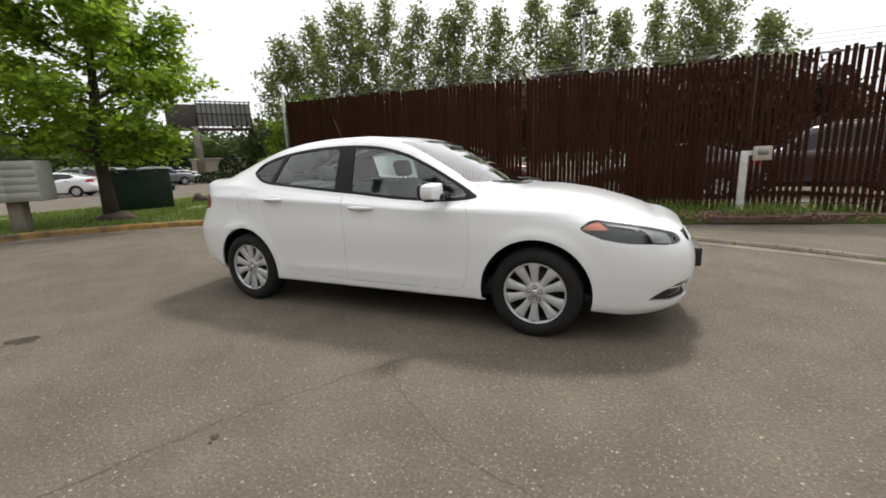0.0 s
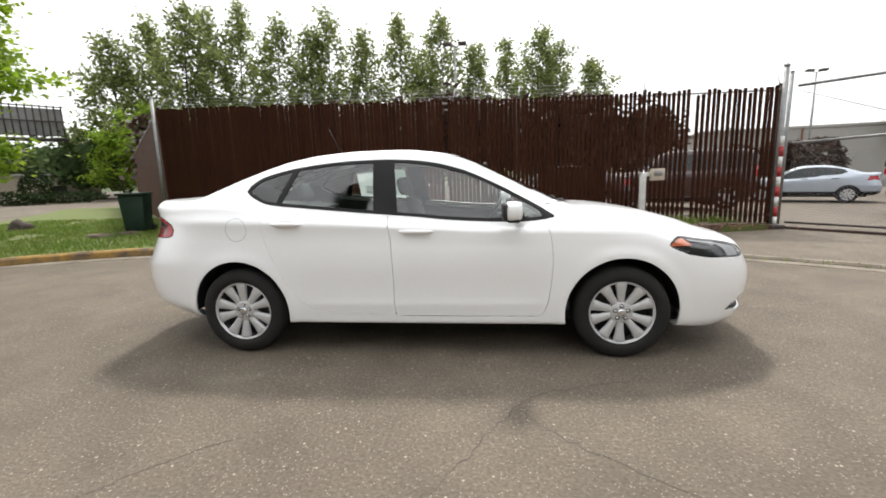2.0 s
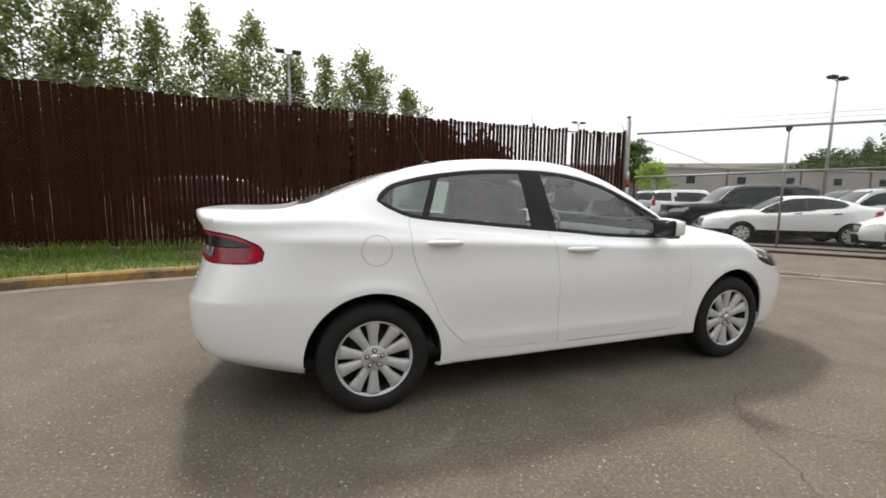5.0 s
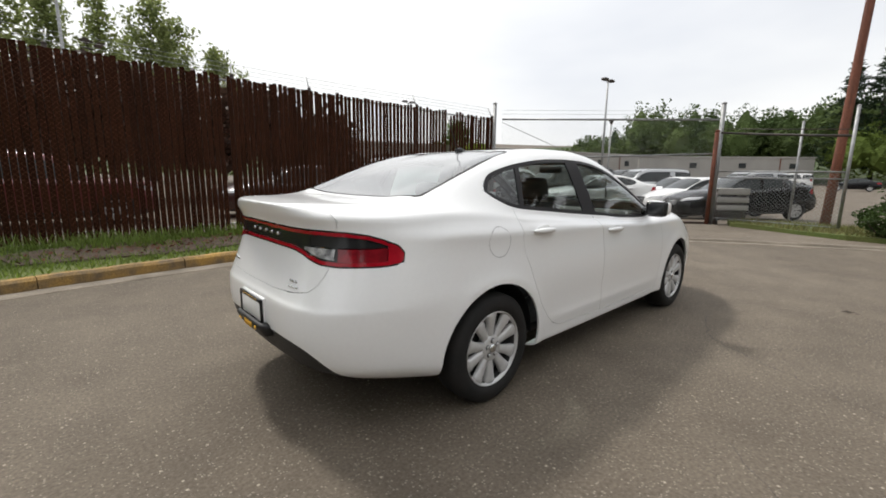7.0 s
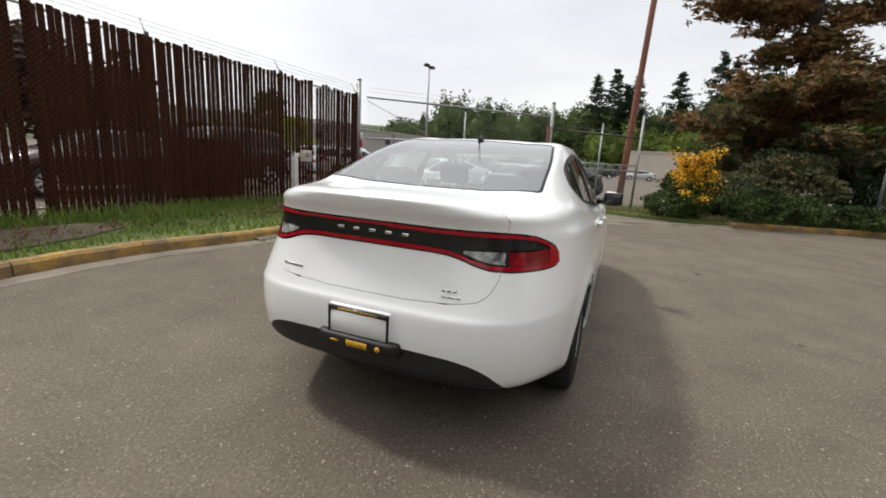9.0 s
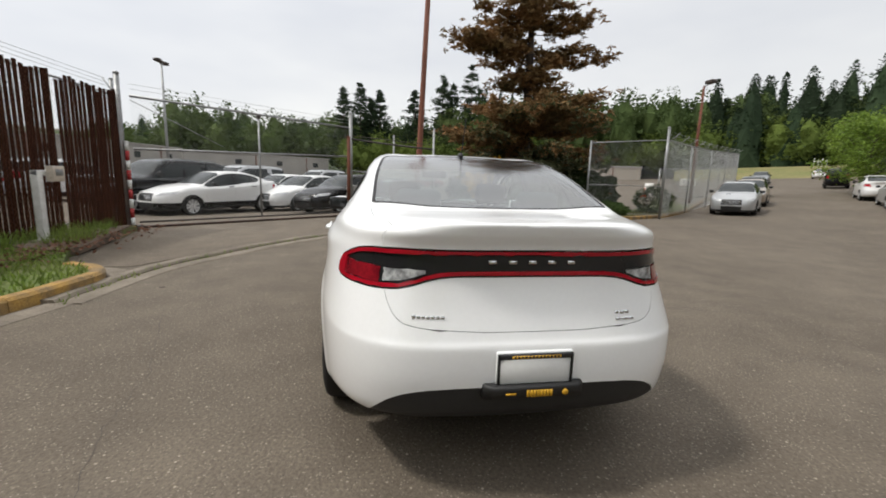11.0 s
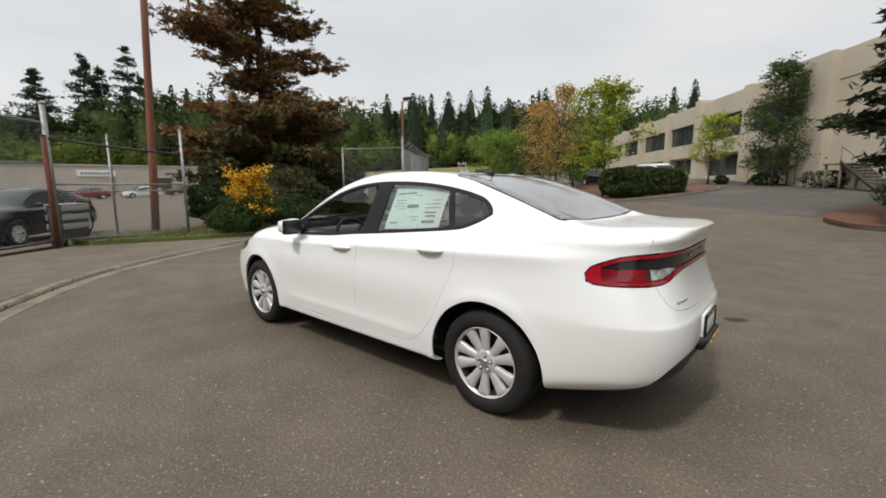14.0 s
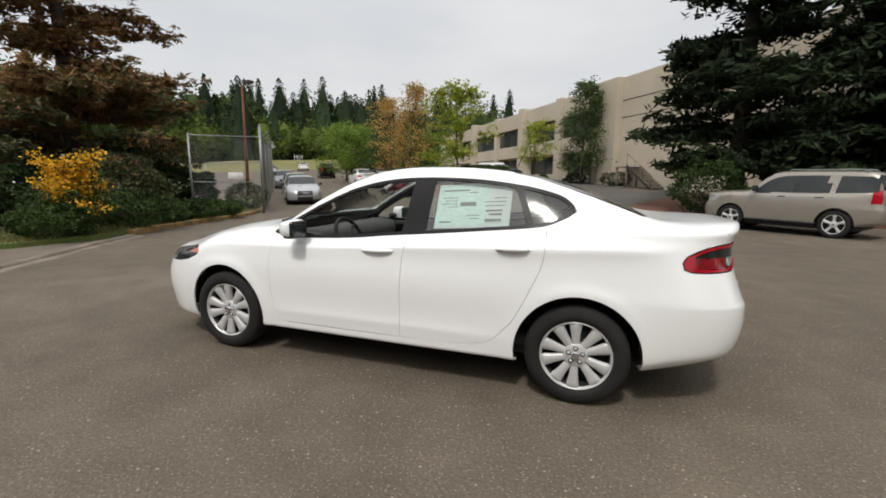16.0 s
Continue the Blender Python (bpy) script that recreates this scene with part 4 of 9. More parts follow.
def panel(name, faces, normals, mat, parent, mirror, label="", groove=0.009, lip=0.005, push=0.0, both=False, thick=0.0):
    """Takes faces out as a panel of its own whose rim dips into the joint. mirror: on the other side; both: on both sides, as one."""
    made, bm = {}, bmesh.new()
    sides = (1, -1) if both else ((-1,) if mirror else (1,))
    for s in sides:
        made = {}
        for f in faces:
            vs = []
            for v in f.verts:
                if v not in made:
                    n = normals[v]
                    q = v.co + n * push
                    made[v] = bm.verts.new((q.x, q.y * s, q.z))
                vs.append(made[v])
            try:
                bm.faces.new(vs[::s])
            except ValueError:
                pass
        if not both:
            look_up = {made[v]: Vector((normals[v].x, normals[v].y * s, normals[v].z)) for v in made}
        elif s == 1:
            look_up = {made[v]: normals[v].copy() for v in made}
        else:
            look_up.update({made[v]: Vector((normals[v].x, -normals[v].y, normals[v].z)) for v in made})
    if both:
        seam = [v for v in bm.verts if abs(v.co.y) < 1e-4]
        keep = {tuple(round(c, 4) for c in v.co): look_up[v] for v in seam}
        bmesh.ops.remove_doubles(bm, verts=seam, dist=0.0005)
        look_up = {v: look_up.get(v) or keep.get(tuple(round(c, 4) for c in v.co)) or Vector((0, 0, 1)) for v in bm.verts}
    if bm.faces:
        bmesh.ops.remove_doubles(bm, verts=list(bm.verts), dist=0.0055)
    if groove > 0 and bm.faces:
        # a narrow open joint round the rim, with a skirt going in
        gap = 0.0017 if groove >= 0.007 else 0.0008
        shift, edges = {}, [e for e in bm.edges if e.is_boundary]
        for e in edges:
            u, w = e.verts
            along = (w.co - u.co).normalized()
            d = e.link_faces[0].calc_center_median() - (u.co + w.co) / 2
            d = (d - along * d.dot(along)).normalized()
            for v in (u, w):
                shift[v] = shift.get(v, Vector((0, 0, 0))) + d
        for v, d in shift.items():
            if d.length > 1e-6:
                v.co += d.normalized() * gap
        top = {v: bm.verts.new(v.co) for v in shift}
        low = {v: bm.verts.new(v.co - look_up.get(v, Vector((0, 0, 1))) * (groove + 0.006)) for v in shift}
        for e in edges:
            u, w = e.verts
            if e.link_loops[0].vert is u:
                u, w = w, u
            bm.faces.new((top[u], top[w], low[w], low[u]))
    if thick:
        back = bmesh.ops.duplicate(bm, geom=list(bm.verts) + list(bm.faces))
        bm.normal_update()
        nv = [v for v in back["geom"] if isinstance(v, bmesh.types.BMVert)]
        shift = {v: v.normal.copy() for v in nv}
        for v in nv:
            v.co -= shift[v] * thick
        bmesh.ops.reverse_faces(bm, faces=[f for f in back["geom"] if isinstance(f, bmesh.types.BMFace)])
    return part(name, bm, mat, parent, label)


def wheel(parent, x, y, r, side, alloy=ALLOY, spokes=10, name="wheel", fine=True, width=0.205):
    """A tyre on a spoked alloy rim; side is +1 for the left."""
    hub = empty(name, Matrix.LocRotScale((x, y, r), Euler((0, 0, 0 if side > 0 else math.pi)), None), "", "")
    hub.parent = parent
    for key in ("label", "category"):
        if key in hub:
            del hub[key]
    n = 56 if fine else 20
    rim_r = r * 0.685
    prof = [(-width / 2 + 0.02, rim_r * 0.99), (-width / 2, r * 0.78), (-width / 2 + 0.012, r * 0.93), (-width / 2 + 0.03, r * 0.985), (-0.03, r), (0.03, r), (width / 2 - 0.03, r * 0.985),
            (width / 2 - 0.012, r * 0.93), (width / 2, r * 0.80), (width / 2 - 0.006, r * 0.74), (width / 2 - 0.02, rim_r * 0.99), (width / 2 - 0.05, rim_r * 0.95), (-width / 2 + 0.03, rim_r * 0.95)]

    def lathe(bm, profile, close=True):
        rows = [[bm.verts.new((q * math.cos(2 * math.pi * k / n), yy, q * math.sin(2 * math.pi * k / n))) for yy, q in profile] for k in range(n)]
        for k in range(n):
            a, b = rows[k], rows[(k + 1) % n]
            for j in range(len(profile) - (0 if close else 1)):
                i = (j + 1) % len(profile)
                bm.faces.new((a[j], a[i], b[i], b[j]))

    bm = bmesh.new()
    lathe(bm, prof)
    bmesh.ops.recalc_face_normals(bm, faces=list(bm.faces))
    part("tyre", bm, RUBBER, hub, "black rubber tyre")
    bm = bmesh.new()
    face = width / 2 - 0.02
    lathe(bm, [(face, rim_r), (face + 0.006, rim_r * 0.988), (face + 0.004, rim_r * 0.972), (face - 0.006, rim_r * 0.950), (face - 0.012, rim_r * 0.930)], close=False)
    bmesh.ops.recalc_face_normals(bm, faces=list(bm.faces))
    part("rim_lip", bm, ALLOY, hub)
    bm = bmesh.new()
    lathe(bm, [(face - 0.012, rim_r * 0.930), (face - 0.04, rim_r * 0.90), (face - 0.10, rim_r * 0.88), (-width / 2 + 0.03, rim_r * 0.95)], close=False)
    bmesh.ops.recalc_face_normals(bm, faces=list(bm.faces))
    part("rim_barrel", bm, DARK_ALLOY, hub)
    bm = bmesh.new()
    ring_n = 24
    for sp in range(spokes):
        a = 2 * math.pi * sp / spokes + math.pi / 2 + (0.035 if sp % 2 else -0.035) * (spokes == 10)
        m = Matrix.Rotation(-a, 4, "Y")
        hw0, hw1 = rim_r * 0.098, rim_r * 0.166
        prof_s = []
        for t, hw, lift in ((0.16, hw0 * 0.9, 0.0), (0.34, hw0 * 1.05, 0.004), (0.62, hw1 * 0.74, 0.007), (0.84, hw1 * 0.98, 0.007), (0.965, hw1 * 1.18, 0.006)):
            x0 = rim_r * t
            yy = face - 0.012 + lift - 0.012 * (1 - t)
            prof_s.append([Vector((x0, yy - 0.026, -hw * 1.02)), Vector((x0, yy - 0.006, -hw)), Vector((x0, yy, -hw * 0.72)), Vector((x0, yy + 0.004, 0)), Vector((x0, yy, hw * 0.72)), Vector((x0, yy - 0.006, hw)), Vector((x0, yy - 0.026, hw * 1.02))])
        rows = [[bm.verts.new(m @ q) for q in row] for row in prof_s]
        for p, q in zip(rows, rows[1:]):
            for j in range(6):
                bm.faces.new((p[j], q[j], q[j + 1], p[j + 1]))
        bm.faces.new(rows[-1])
    tube(bm, [(0, face - 0.06, 0), (0, face - 0.016, 0), (0, face - 0.010, 0)], [rim_r * 0.36, rim_r * 0.35, rim_r * 0.31], ring_n)
    bmesh.ops.recalc_face_normals(bm, faces=list(bm.faces))
    part("spokes", bm, alloy, hub, f"silver {'ten' if spokes == 10 else 'five'}-spoke alloy wheel face")
    bm = bmesh.new()
    tube(bm, [(0, face - 0.012, 0), (0, face + 0.0, 0), (0, face + 0.003, 0)], [rim_r * 0.125, rim_r * 0.12, rim_r * 0.08], 20)
    part("centre_cap", bm, CHROME, hub)
    if fine:
        for k in range(5):
            a = 2 * math.pi * (k + 0.5) / 5 - math.pi / 2
            bm = bmesh.new()
            cx, cz = rim_r * 0.205 * math.cos(a), rim_r * 0.205 * math.sin(a)
            tube(bm, [(cx, face - 0.012, cz), (cx, face - 0.002, cz)], [0.010, 0.009], 10)
            part("lug_nut", bm, ALLOY, hub)
            bm = bmesh.new()
            tube(bm, [(cx, face - 0.016, cz), (cx, face - 0.0085, cz)], [0.015, 0.015], 14)
            part("lug_recess", bm, DARK_ALLOY, hub)
    bm = bmesh.new()
    tube(bm, [(0, face - 0.085, 0), (0, face - 0.075, 0)], rim_r * 0.93, 28)
    part("brake_disc", bm, DARK_ALLOY, hub)
    return hub


# ---- the white sedan ----
SEDAN_LEVELS = [  # height at rear, middle, front; half width; rear end, front end
    (0.27, 0.222, 0.20, 0.82, -2.04, 2.08),
    (0.285, 0.245, 0.185, 0.888, -2.18, 2.20),
    (0.36, 0.298, 0.235, 0.899, -2.298, 2.295),
    (0.50, 0.42, 0.33, 0.908, -2.340, 2.325),
    (0.64, 0.56, 0.44, 0.914, -2.340, 2.352),
    (0.685, 0.68, 0.56, 0.914, -2.322, 2.348),
    (0.79, 0.78, 0.66, 0.908, -2.287, 2.31),
    (0.90, 0.90, 0.735, 0.893, -2.262, 2.26),
    (1.02, 0.96, 0.775, 0.860, -2.258, 2.20),
    (1.085, 1.0, 0.797, 0.818, -2.290, 2.15),
]
SHOULDER = [(-2.3, 0.99), (-1.3, 0.965), (-0.73, 0.945), (-0.17, 0.912), (0.6, 0.872), (1.0, 0.862), (1.5, 0.84), (2.0, 0.78), (2.3, 0.74)]
BELT = [(-2.3, 1.10), (-1.9, 1.105), (-1.5, 1.10), (-1.12, 1.075), (-0.75, 1.04), (-0.38, 1.005), (0.0, 0.975), (0.3, 0.945), (0.6, 0.93), (0.95, 0.945), (1.2, 0.94), (1.5, 0.915), (1.8, 0.865), (2.1, 0.80)]
RAIL_Z = [(-2.31, 1.128), (-2.22, 1.132), (-2.0, 1.130), (-1.82, 1.140), (-1.6, 1.205), (-1.4, 1.275), (-1.17, 1.345), (-0.98, 1.388), (-0.71, 1.418), (-0.45, 1.428), (-0.2, 1.425), (0.05, 1.40),
          (0.29, 1.337), (0.53, 1.228), (0.73, 1.118), (0.92, 1.005), (1.05, 0.978), (1.2, 0.972), (1.5, 0.941), (1.8, 0.876), (2.0, 0.830), (2.15, 0.788)]
RAIL_Y = [(-2.31, 0.66), (-2.1, 0.655), (-1.8, 0.665), (-1.4, 0.64), (-1.0, 0.615), (-0.45, 0.60), (0.05, 0.61), (0.29, 0.63), (0.53, 0.665), (0.73, 0.695), (0.92, 0.73), (1.2, 0.735), (1.5, 0.715), (1.9, 0.66), (2.15, 0.60)]
MID_Z = [(-2.26, 1.137), (-2.15, 1.142), (-1.95, 1.140), (-1.80, 1.140), (-1.70, 1.165), (-1.4, 1.292), (-1.1, 1.388), (-0.8, 1.448), (-0.5, 1.472), (-0.2, 1.474), (0.05, 1.458), (0.25, 1.420), (0.5, 1.318), (0.8, 1.168),
         (1.05, 1.045), (1.13, 1.020), (1.3, 1.010), (1.6, 0.966), (1.85, 0.902), (2.0, 0.851), (2.1, 0.808)]
DLO = [(0.915, 0.968), (0.75, 0.945), (0.57, 0.943), (0.22, 0.962), (-0.06, 0.992), (-0.38, 1.020), (-0.75, 1.056), (-1.10, 1.093), (-1.22, 1.135), (-1.312, 1.195), (-1.25, 1.262), (-1.17, 1.300), (-0.98, 1.345),
       (-0.71, 1.380), (-0.45, 1.393), (-0.2, 1.391), (0.05, 1.366), (0.29, 1.303), (0.53, 1.196), (0.73, 1.088), (0.88, 1.000)]
WHEEL_X, WHEEL_R = 1.3515, 0.317
# pillars between the side windows: place at mid height and lean
WINDOW_SPLITS = [(0.70, -0.6), (-0.185, -0.12), (-0.350, -0.06), (-0.975, 0.42), (-1.020, 0.42)]


def sedan_creases(q):
    """Draws the flanks: a crease at the door handles with a hollow below, a hollow low on the doors above a second crease, and flared wheel arches."""
    if q.y < 0.5:
        return q
    w = min(1.0, (q.y - 0.5) / 0.3)
    ends = min(1.0, max(0.0, (2.05 - abs(q.x)) / 0.4))
    d = q.z - (0.925 - 0.033 * q.x)
    out = 0.008 * max(0.0, 1 - abs(d) / 0.04) - 0.004 * math.exp(-((d + 0.10) / 0.06) ** 2)
    doors = min(1.0, max(0.0, (0.98 - abs(q.x + 0.02)) / 0.3))
    out += doors * (-0.005 * math.exp(-((q.z - 0.51) / 0.10) ** 2) + 0.005 * max(0.0, 1 - abs(q.z - 0.385) / 0.04))
    r = math.hypot(min((q.x - 1.3515, q.x + 1.3515), key=abs), q.z - 0.317)
    out += 0.010 * math.exp(-((r - 0.40) / 0.045) ** 2)
    return Vector((q.x, q.y + out * w * w * (3 - 2 * w) * ends, q.z))


def build_sedan():
    root = empty("white_sedan", Matrix(), "clean white four-door sedan with silver ten-spoke wheels, parked on asphalt", "car")
    shell = Shell(SEDAN_LEVELS, RAIL_Z, RAIL_Y, MID_Z, BELT, SHOULDER, n_side=170, sub=6)
    shell.sculpt = sedan_creases
    bm = shell.mesh()
    la, lb = bm.verts.layers.float["a"], bm.verts.layers.float["b"]
    dlo = poly_field(rounded(DLO, 3))
    tail = poly_field([(-0.3, 1.024), (0.55, 1.022), (0.70, 1.016), (0.79, 1.003), (0.86, 0.982), (0.932, 0.954), (0.960, 0.916), (0.954, 0.883), (0.922, 0.863), (0.84, 0.857), (0.64, 0.855), (0.55, 0.862), (0.49, 0.876), (0.43, 0.898), (0.37, 0.911), (0.30, 0.916), (-0.3, 0.918)])
    head = poly_field(rounded([(0.585, 0.712), (0.66, 0.745), (0.78, 0.780), (0.95, 0.810), (1.06, 0.822), (1.17, 0.808), (1.26, 0.768), (1.16, 0.718), (1.0, 0.680), (0.80, 0.667), (0.60, 0.662)], 3))
    trunk = poly_field([(-0.5, 1.4), (0.65, 1.4), (0.65, 1.10), (0.635, 1.02), (0.618, 0.90), (0.592, 0.82), (0.555, 0.765), (0.51, 0.735), (0.43, 0.722), (0.2, 0.708), (-0.5, 0.704)])
    valance = poly_field([(-0.5, 0.492), (0.30, 0.490), (0.42, 0.484), (0.50, 0.468), (0.57, 0.436), (0.63, 0.385), (0.69, 0.322), (0.74, 0.280), (0.78, 0.05), (-0.5, 0.05)])
    door_f = poly_field([(0.835, 1.30), (0.852, 0.93), (0.882, 0.84), (0.893, 0.70), (0.885, 0.55), (0.862, 0.40), (0.835, 0.325), (0.80, 0.302), (-0.185, 0.302), (-0.193, 0.40), (-0.193, 0.66), (-0.203, 0.85), (-0.235, 1.0), (-0.30, 1.30)])
    door_r = poly_field([(-0.30, 1.30), (-0.235, 1.0), (-0.203, 0.85), (-0.193, 0.66), (-0.193, 0.40), (-0.185, 0.302), (-0.72, 0.322), (-0.80, 0.345), (-0.87, 0.40), (-0.965, 0.51), (-1.045, 0.67), (-1.115, 0.83), (-1.14, 0.92), (-1.142, 1.05), (-1.10, 1.30)])
    fog = poly_field([(0.42, 0.418), (0.54, 0.420), (0.66, 0.398), (0.76, 0.352), (0.83, 0.300), (0.66, 0.284), (0.44, 0.290)])
    grille = poly_field([(-0.5, 0.735), (0.30, 0.732), (0.51, 0.724), (0.50, 0.668), (0.40, 0.650), (-0.5, 0.646)])
    mouth = poly_field([(-0.5, 0.40), (0.36, 0.395), (0.40, 0.30), (0.30, 0.255), (-0.5, 0.25)])
    arch_r = 0.378

    def lens_top(a):
        return 0.944 - 0.25 * max(0.0, a - 0.86)

    def side(fn, rear=None, front=None):
        return lambda c, a, b: fn(c.x, c.z) if c.y > 0.35 and (rear is None or c.x > rear) and (front is None or c.x < front) else None

    def arch(c, a, b):
        if c.y < 0.5 or c.z > 0.9:
            return None
        x = min((c.x - WHEEL_X, c.x + WHEEL_X), key=abs)
        return math.hypot(x, (c.z - WHEEL_R - 0.002) * 1.0) - arch_r

    bm.normal_update()
    cut(bm, arch)
    cut(bm, side(dlo))
    cut(bm, side(lambda u, v: dlo(u, v) + 0.022))
    for x0, lean in WINDOW_SPLITS:
        cut(bm, lambda c, a, b, x0=x0, lean=lean: c.x - x0 - lean * (c.z - 1.2) if c.y > 0.35 and c.z > 0.93 and dlo(c.x, c.z) < 0.03 else None)
    cut(bm, side(door_f))
    cut(bm, side(door_r))
    cut(bm, lambda c, a, b: tail(a, c.z) if c.x < -1.6 and c.z < 1.2 else None)
    cut(bm, lambda c, a, b: tail(a, c.z) + 0.0055 if c.x < -1.6 and c.z < 1.2 else None)
    cut(bm, lambda c, a, b: tail(a, c.z) + 0.023 if c.x < -1.6 and c.z < 1.2 else None)
    cut(bm, lambda c, a, b: c.z - lens_top(a) if c.x < -1.6 and 0.38 < a < 1.02 and 0.85 < c.z < 1.03 else None)
    cut(bm, lambda c, a, b: tail(a, c.z) + 0.030 if c.x < -1.6 and c.z < 1.2 and a > 0.39 else None)
    for edge in (0.44, 0.622, 0.638, 0.875):
        cut(bm, lambda c, a, b, edge=edge: a - edge if c.x < -1.6 and 0.87 < c.z < 1.02 else None)
    cut(bm, lambda c, a, b: head(b, c.z) if c.x > 1.4 and c.z < 0.95 else None)
    # lines inside the headlamp: rim, amber strip, reflector
    for inset in (0.010, 0.026):
        cut(bm, lambda c, a, b, inset=inset: head(b, c.z) + inset if c.x > 1.4 and c.z < 0.95 and head(b, c.z) < 0.004 else None)
    for line in (1.04, 1.0, 0.80, 0.655):
        cut(bm, lambda c, a, b, line=line: b - line if c.x > 1.4 and 0.64 < c.z < 0.84 and head(b, c.z) < 0.004 else None)
    cut(bm, lambda c, a, b: c.z - 0.764 if c.x > 1.4 and 0.64 < c.z < 0.84 and b > 0.98 and head(b, c.z) < 0.004 else None)
    lip_y = min((v for v in bm.verts if v.co.x < -2.1 and 1.08 < v.co.z < 1.125), key=lambda v: abs(v[la] - 0.65)).co.y

    def boot(c, a):
        if c.x > -1.6:
            return None
        low = trunk(a, c.z)
        high = max(c.y - keyed(c.x, [(-2.30, lip_y), (-2.1, lip_y + 0.012), (-1.9, 0.628), (-1.70, 0.640)]), c.x + 1.715)
        k = min(1.0, max(0.0, (c.z - 1.085) / 0.035))
        return low if c.x < -1.9 and k == 0 else high if k == 1 else low * (1 - k) + high * k if c.x < -1.9 else 1.0

    cut(bm, lambda c, a, b: boot(c, a))
    cut(bm, lambda c, a, b: valance(a, c.z) if c.x < -1.7 and c.z < 0.6 else None)
    cut(bm, lambda c, a, b: fog(b, c.z) if c.x > 1.6 and c.z < 0.5 else None)
    cut(bm, lambda c, a, b: grille(b, c.z) if c.x > 1.9 else None)
    cut(bm, lambda c, a, b: mouth(b, c.z) if c.x > 1.9 and c.z < 0.6 else None)
    # windscreen, rear window, bonnet: outlines in plan
    ws_y = [(0.20, 0.575), (0.5, 0.625), (0.80, 0.672), (1.02, 0.70)]
    rw_y = [(-1.80, 0.640), (-1.6, 0.628), (-1.3, 0.608), (-1.05, 0.575), (-0.84, 0.545)]

    def screen(c, m=0.0):
        if c.z < 0.93 or c.x < 0.05:
            return None
        base = 1.075 - 0.28 * (c.y / 0.7) ** 2
        top = 0.265 - 0.07 * (c.y / 0.6) ** 2
        return max(c.x - base + m, top - c.x + m, c.y - keyed(c.x, ws_y) + m)

    def rear_glass(c, m=0.0):
        if c.z < 1.06 or c.x > -0.5:
            return None
        base = -1.745 + 0.03 * (c.y / 0.6) ** 2
        top = -0.80 - 0.10 * (c.y / 0.6) ** 2
        return max(base - c.x + m, c.x - top + m, c.y - keyed(c.x, rw_y) + m)

    cut(bm, lambda c, a, b: screen(c))
    cut(bm, lambda c, a, b: rear_glass(c))
    cut(bm, lambda c, a, b: rear_glass(c, 0.016))
    hood_y = [(0.8, 0.70), (1.1, 0.695), (1.5, 0.665), (1.9, 0.595), (2.05, 0.53)]

    def hood(c):
        if c.x < 0.7 or c.z < 0.70:
            return None
        return max(c.y - keyed(c.x, hood_y), 1.085 - 0.27 * (c.y / 0.7) ** 2 + 0.012 - c.x, c.x - 2.085 + 0.26 * (c.y / 0.55) ** 2)

    cut(bm, lambda c, a, b: hood(c))
    bm.normal_update()
    normals = {v: v.normal.copy() for v in bm.verts}
    for v in normals:
        if abs(v.co.y) < 1e-5:
            normals[v].y = 0.0
            normals[v].normalize()
    groups = {}
    for f in bm.faces:
        c = f.calc_center_median()
        a = sum(v[la] for v in f.verts) / len(f.verts)
        b = sum(v[lb] for v in f.verts) / len(f.verts)
        g = "body"
        d = dlo(c.x, c.z) if c.y > 0.35 and c.z > 0.9 else 1
        if c.y > 0.5 and c.z < 0.9 and arch(c, a, b) is not None and arch(c, a, b) < 0:
            g = "gone"
        elif c.z < 0.21 and abs(c.x) < 1.9 and c.y < 0.8:
            g = "body"
        elif d < -0.022:
            s5 = [c.x - x0 - lean * (c.z - 1.2) for x0, lean in WINDOW_SPLITS]
            g = "glass_front" if s5[0] < 0 < s5[1] else "glass_rear" if s5[2] < 0 < s5[3] else "glass_quarter" if s5[4] < 0 else "trim"
        elif d < 0:
            g = "trim"
        elif c.x < -1.6 and c.z < 1.2 and tail(a, c.z) < 0:
            g = "tail_edge" if tail(a, c.z) > -0.0055 else "tail_in" if tail(a, c.z) < -0.023 and a < 0.875 else "tail_rim"
        elif c.x > 1.4 and c.z < 0.95 and head(b, c.z) < 0:
            g = "head"
        elif c.x > 1.6 and c.z < 0.5 and (fog(b, c.z) < 0 or mouth(b, c.z) < 0) or c.x > 1.9 and grille(b, c.z) < 0:
            g = "grille"
        elif c.x < -1.7 and c.z < 0.6 and valance(a, c.z) < 0:
            g = "valance"
        elif screen(c) is not None and screen(c) < 0:
            g = "screen"
        elif rear_glass(c) is not None and rear_glass(c) < 0:
            g = "rear_glass" if rear_glass(c, 0.016) < 0 else "rear_frit"
        elif hood(c) is not None and hood(c) < 0:
            g = "hood"
        elif boot(c, a) is not None and boot(c, a) < 0:
            g = "trunk"
        elif c.y > 0.5 and door_f(c.x, c.z) < 0 and c.z < 1.1:
            g = "door_f"
        elif c.y > 0.5 and door_r(c.x, c.z) < 0 and c.z < 1.15:
            g = "door_r"
        groups.setdefault(g, []).append(f)
    panel("body_shell", groups["body"], normals, CAR_WHITE, root, False, both=True, groove=0.0065, lip=0.004)
    panel("bonnet", groups["hood"], normals, CAR_WHITE, root, False, both=True, groove=0.010)
    panel("boot_lid", groups["trunk"], normals, CAR_WHITE, root, False, both=True, groove=0.010)
    panel("rear_valance", groups["valance"], normals, BLACK_TRIM, root, False, "black plastic lower bumper", both=True, groove=0.012, push=-0.004)
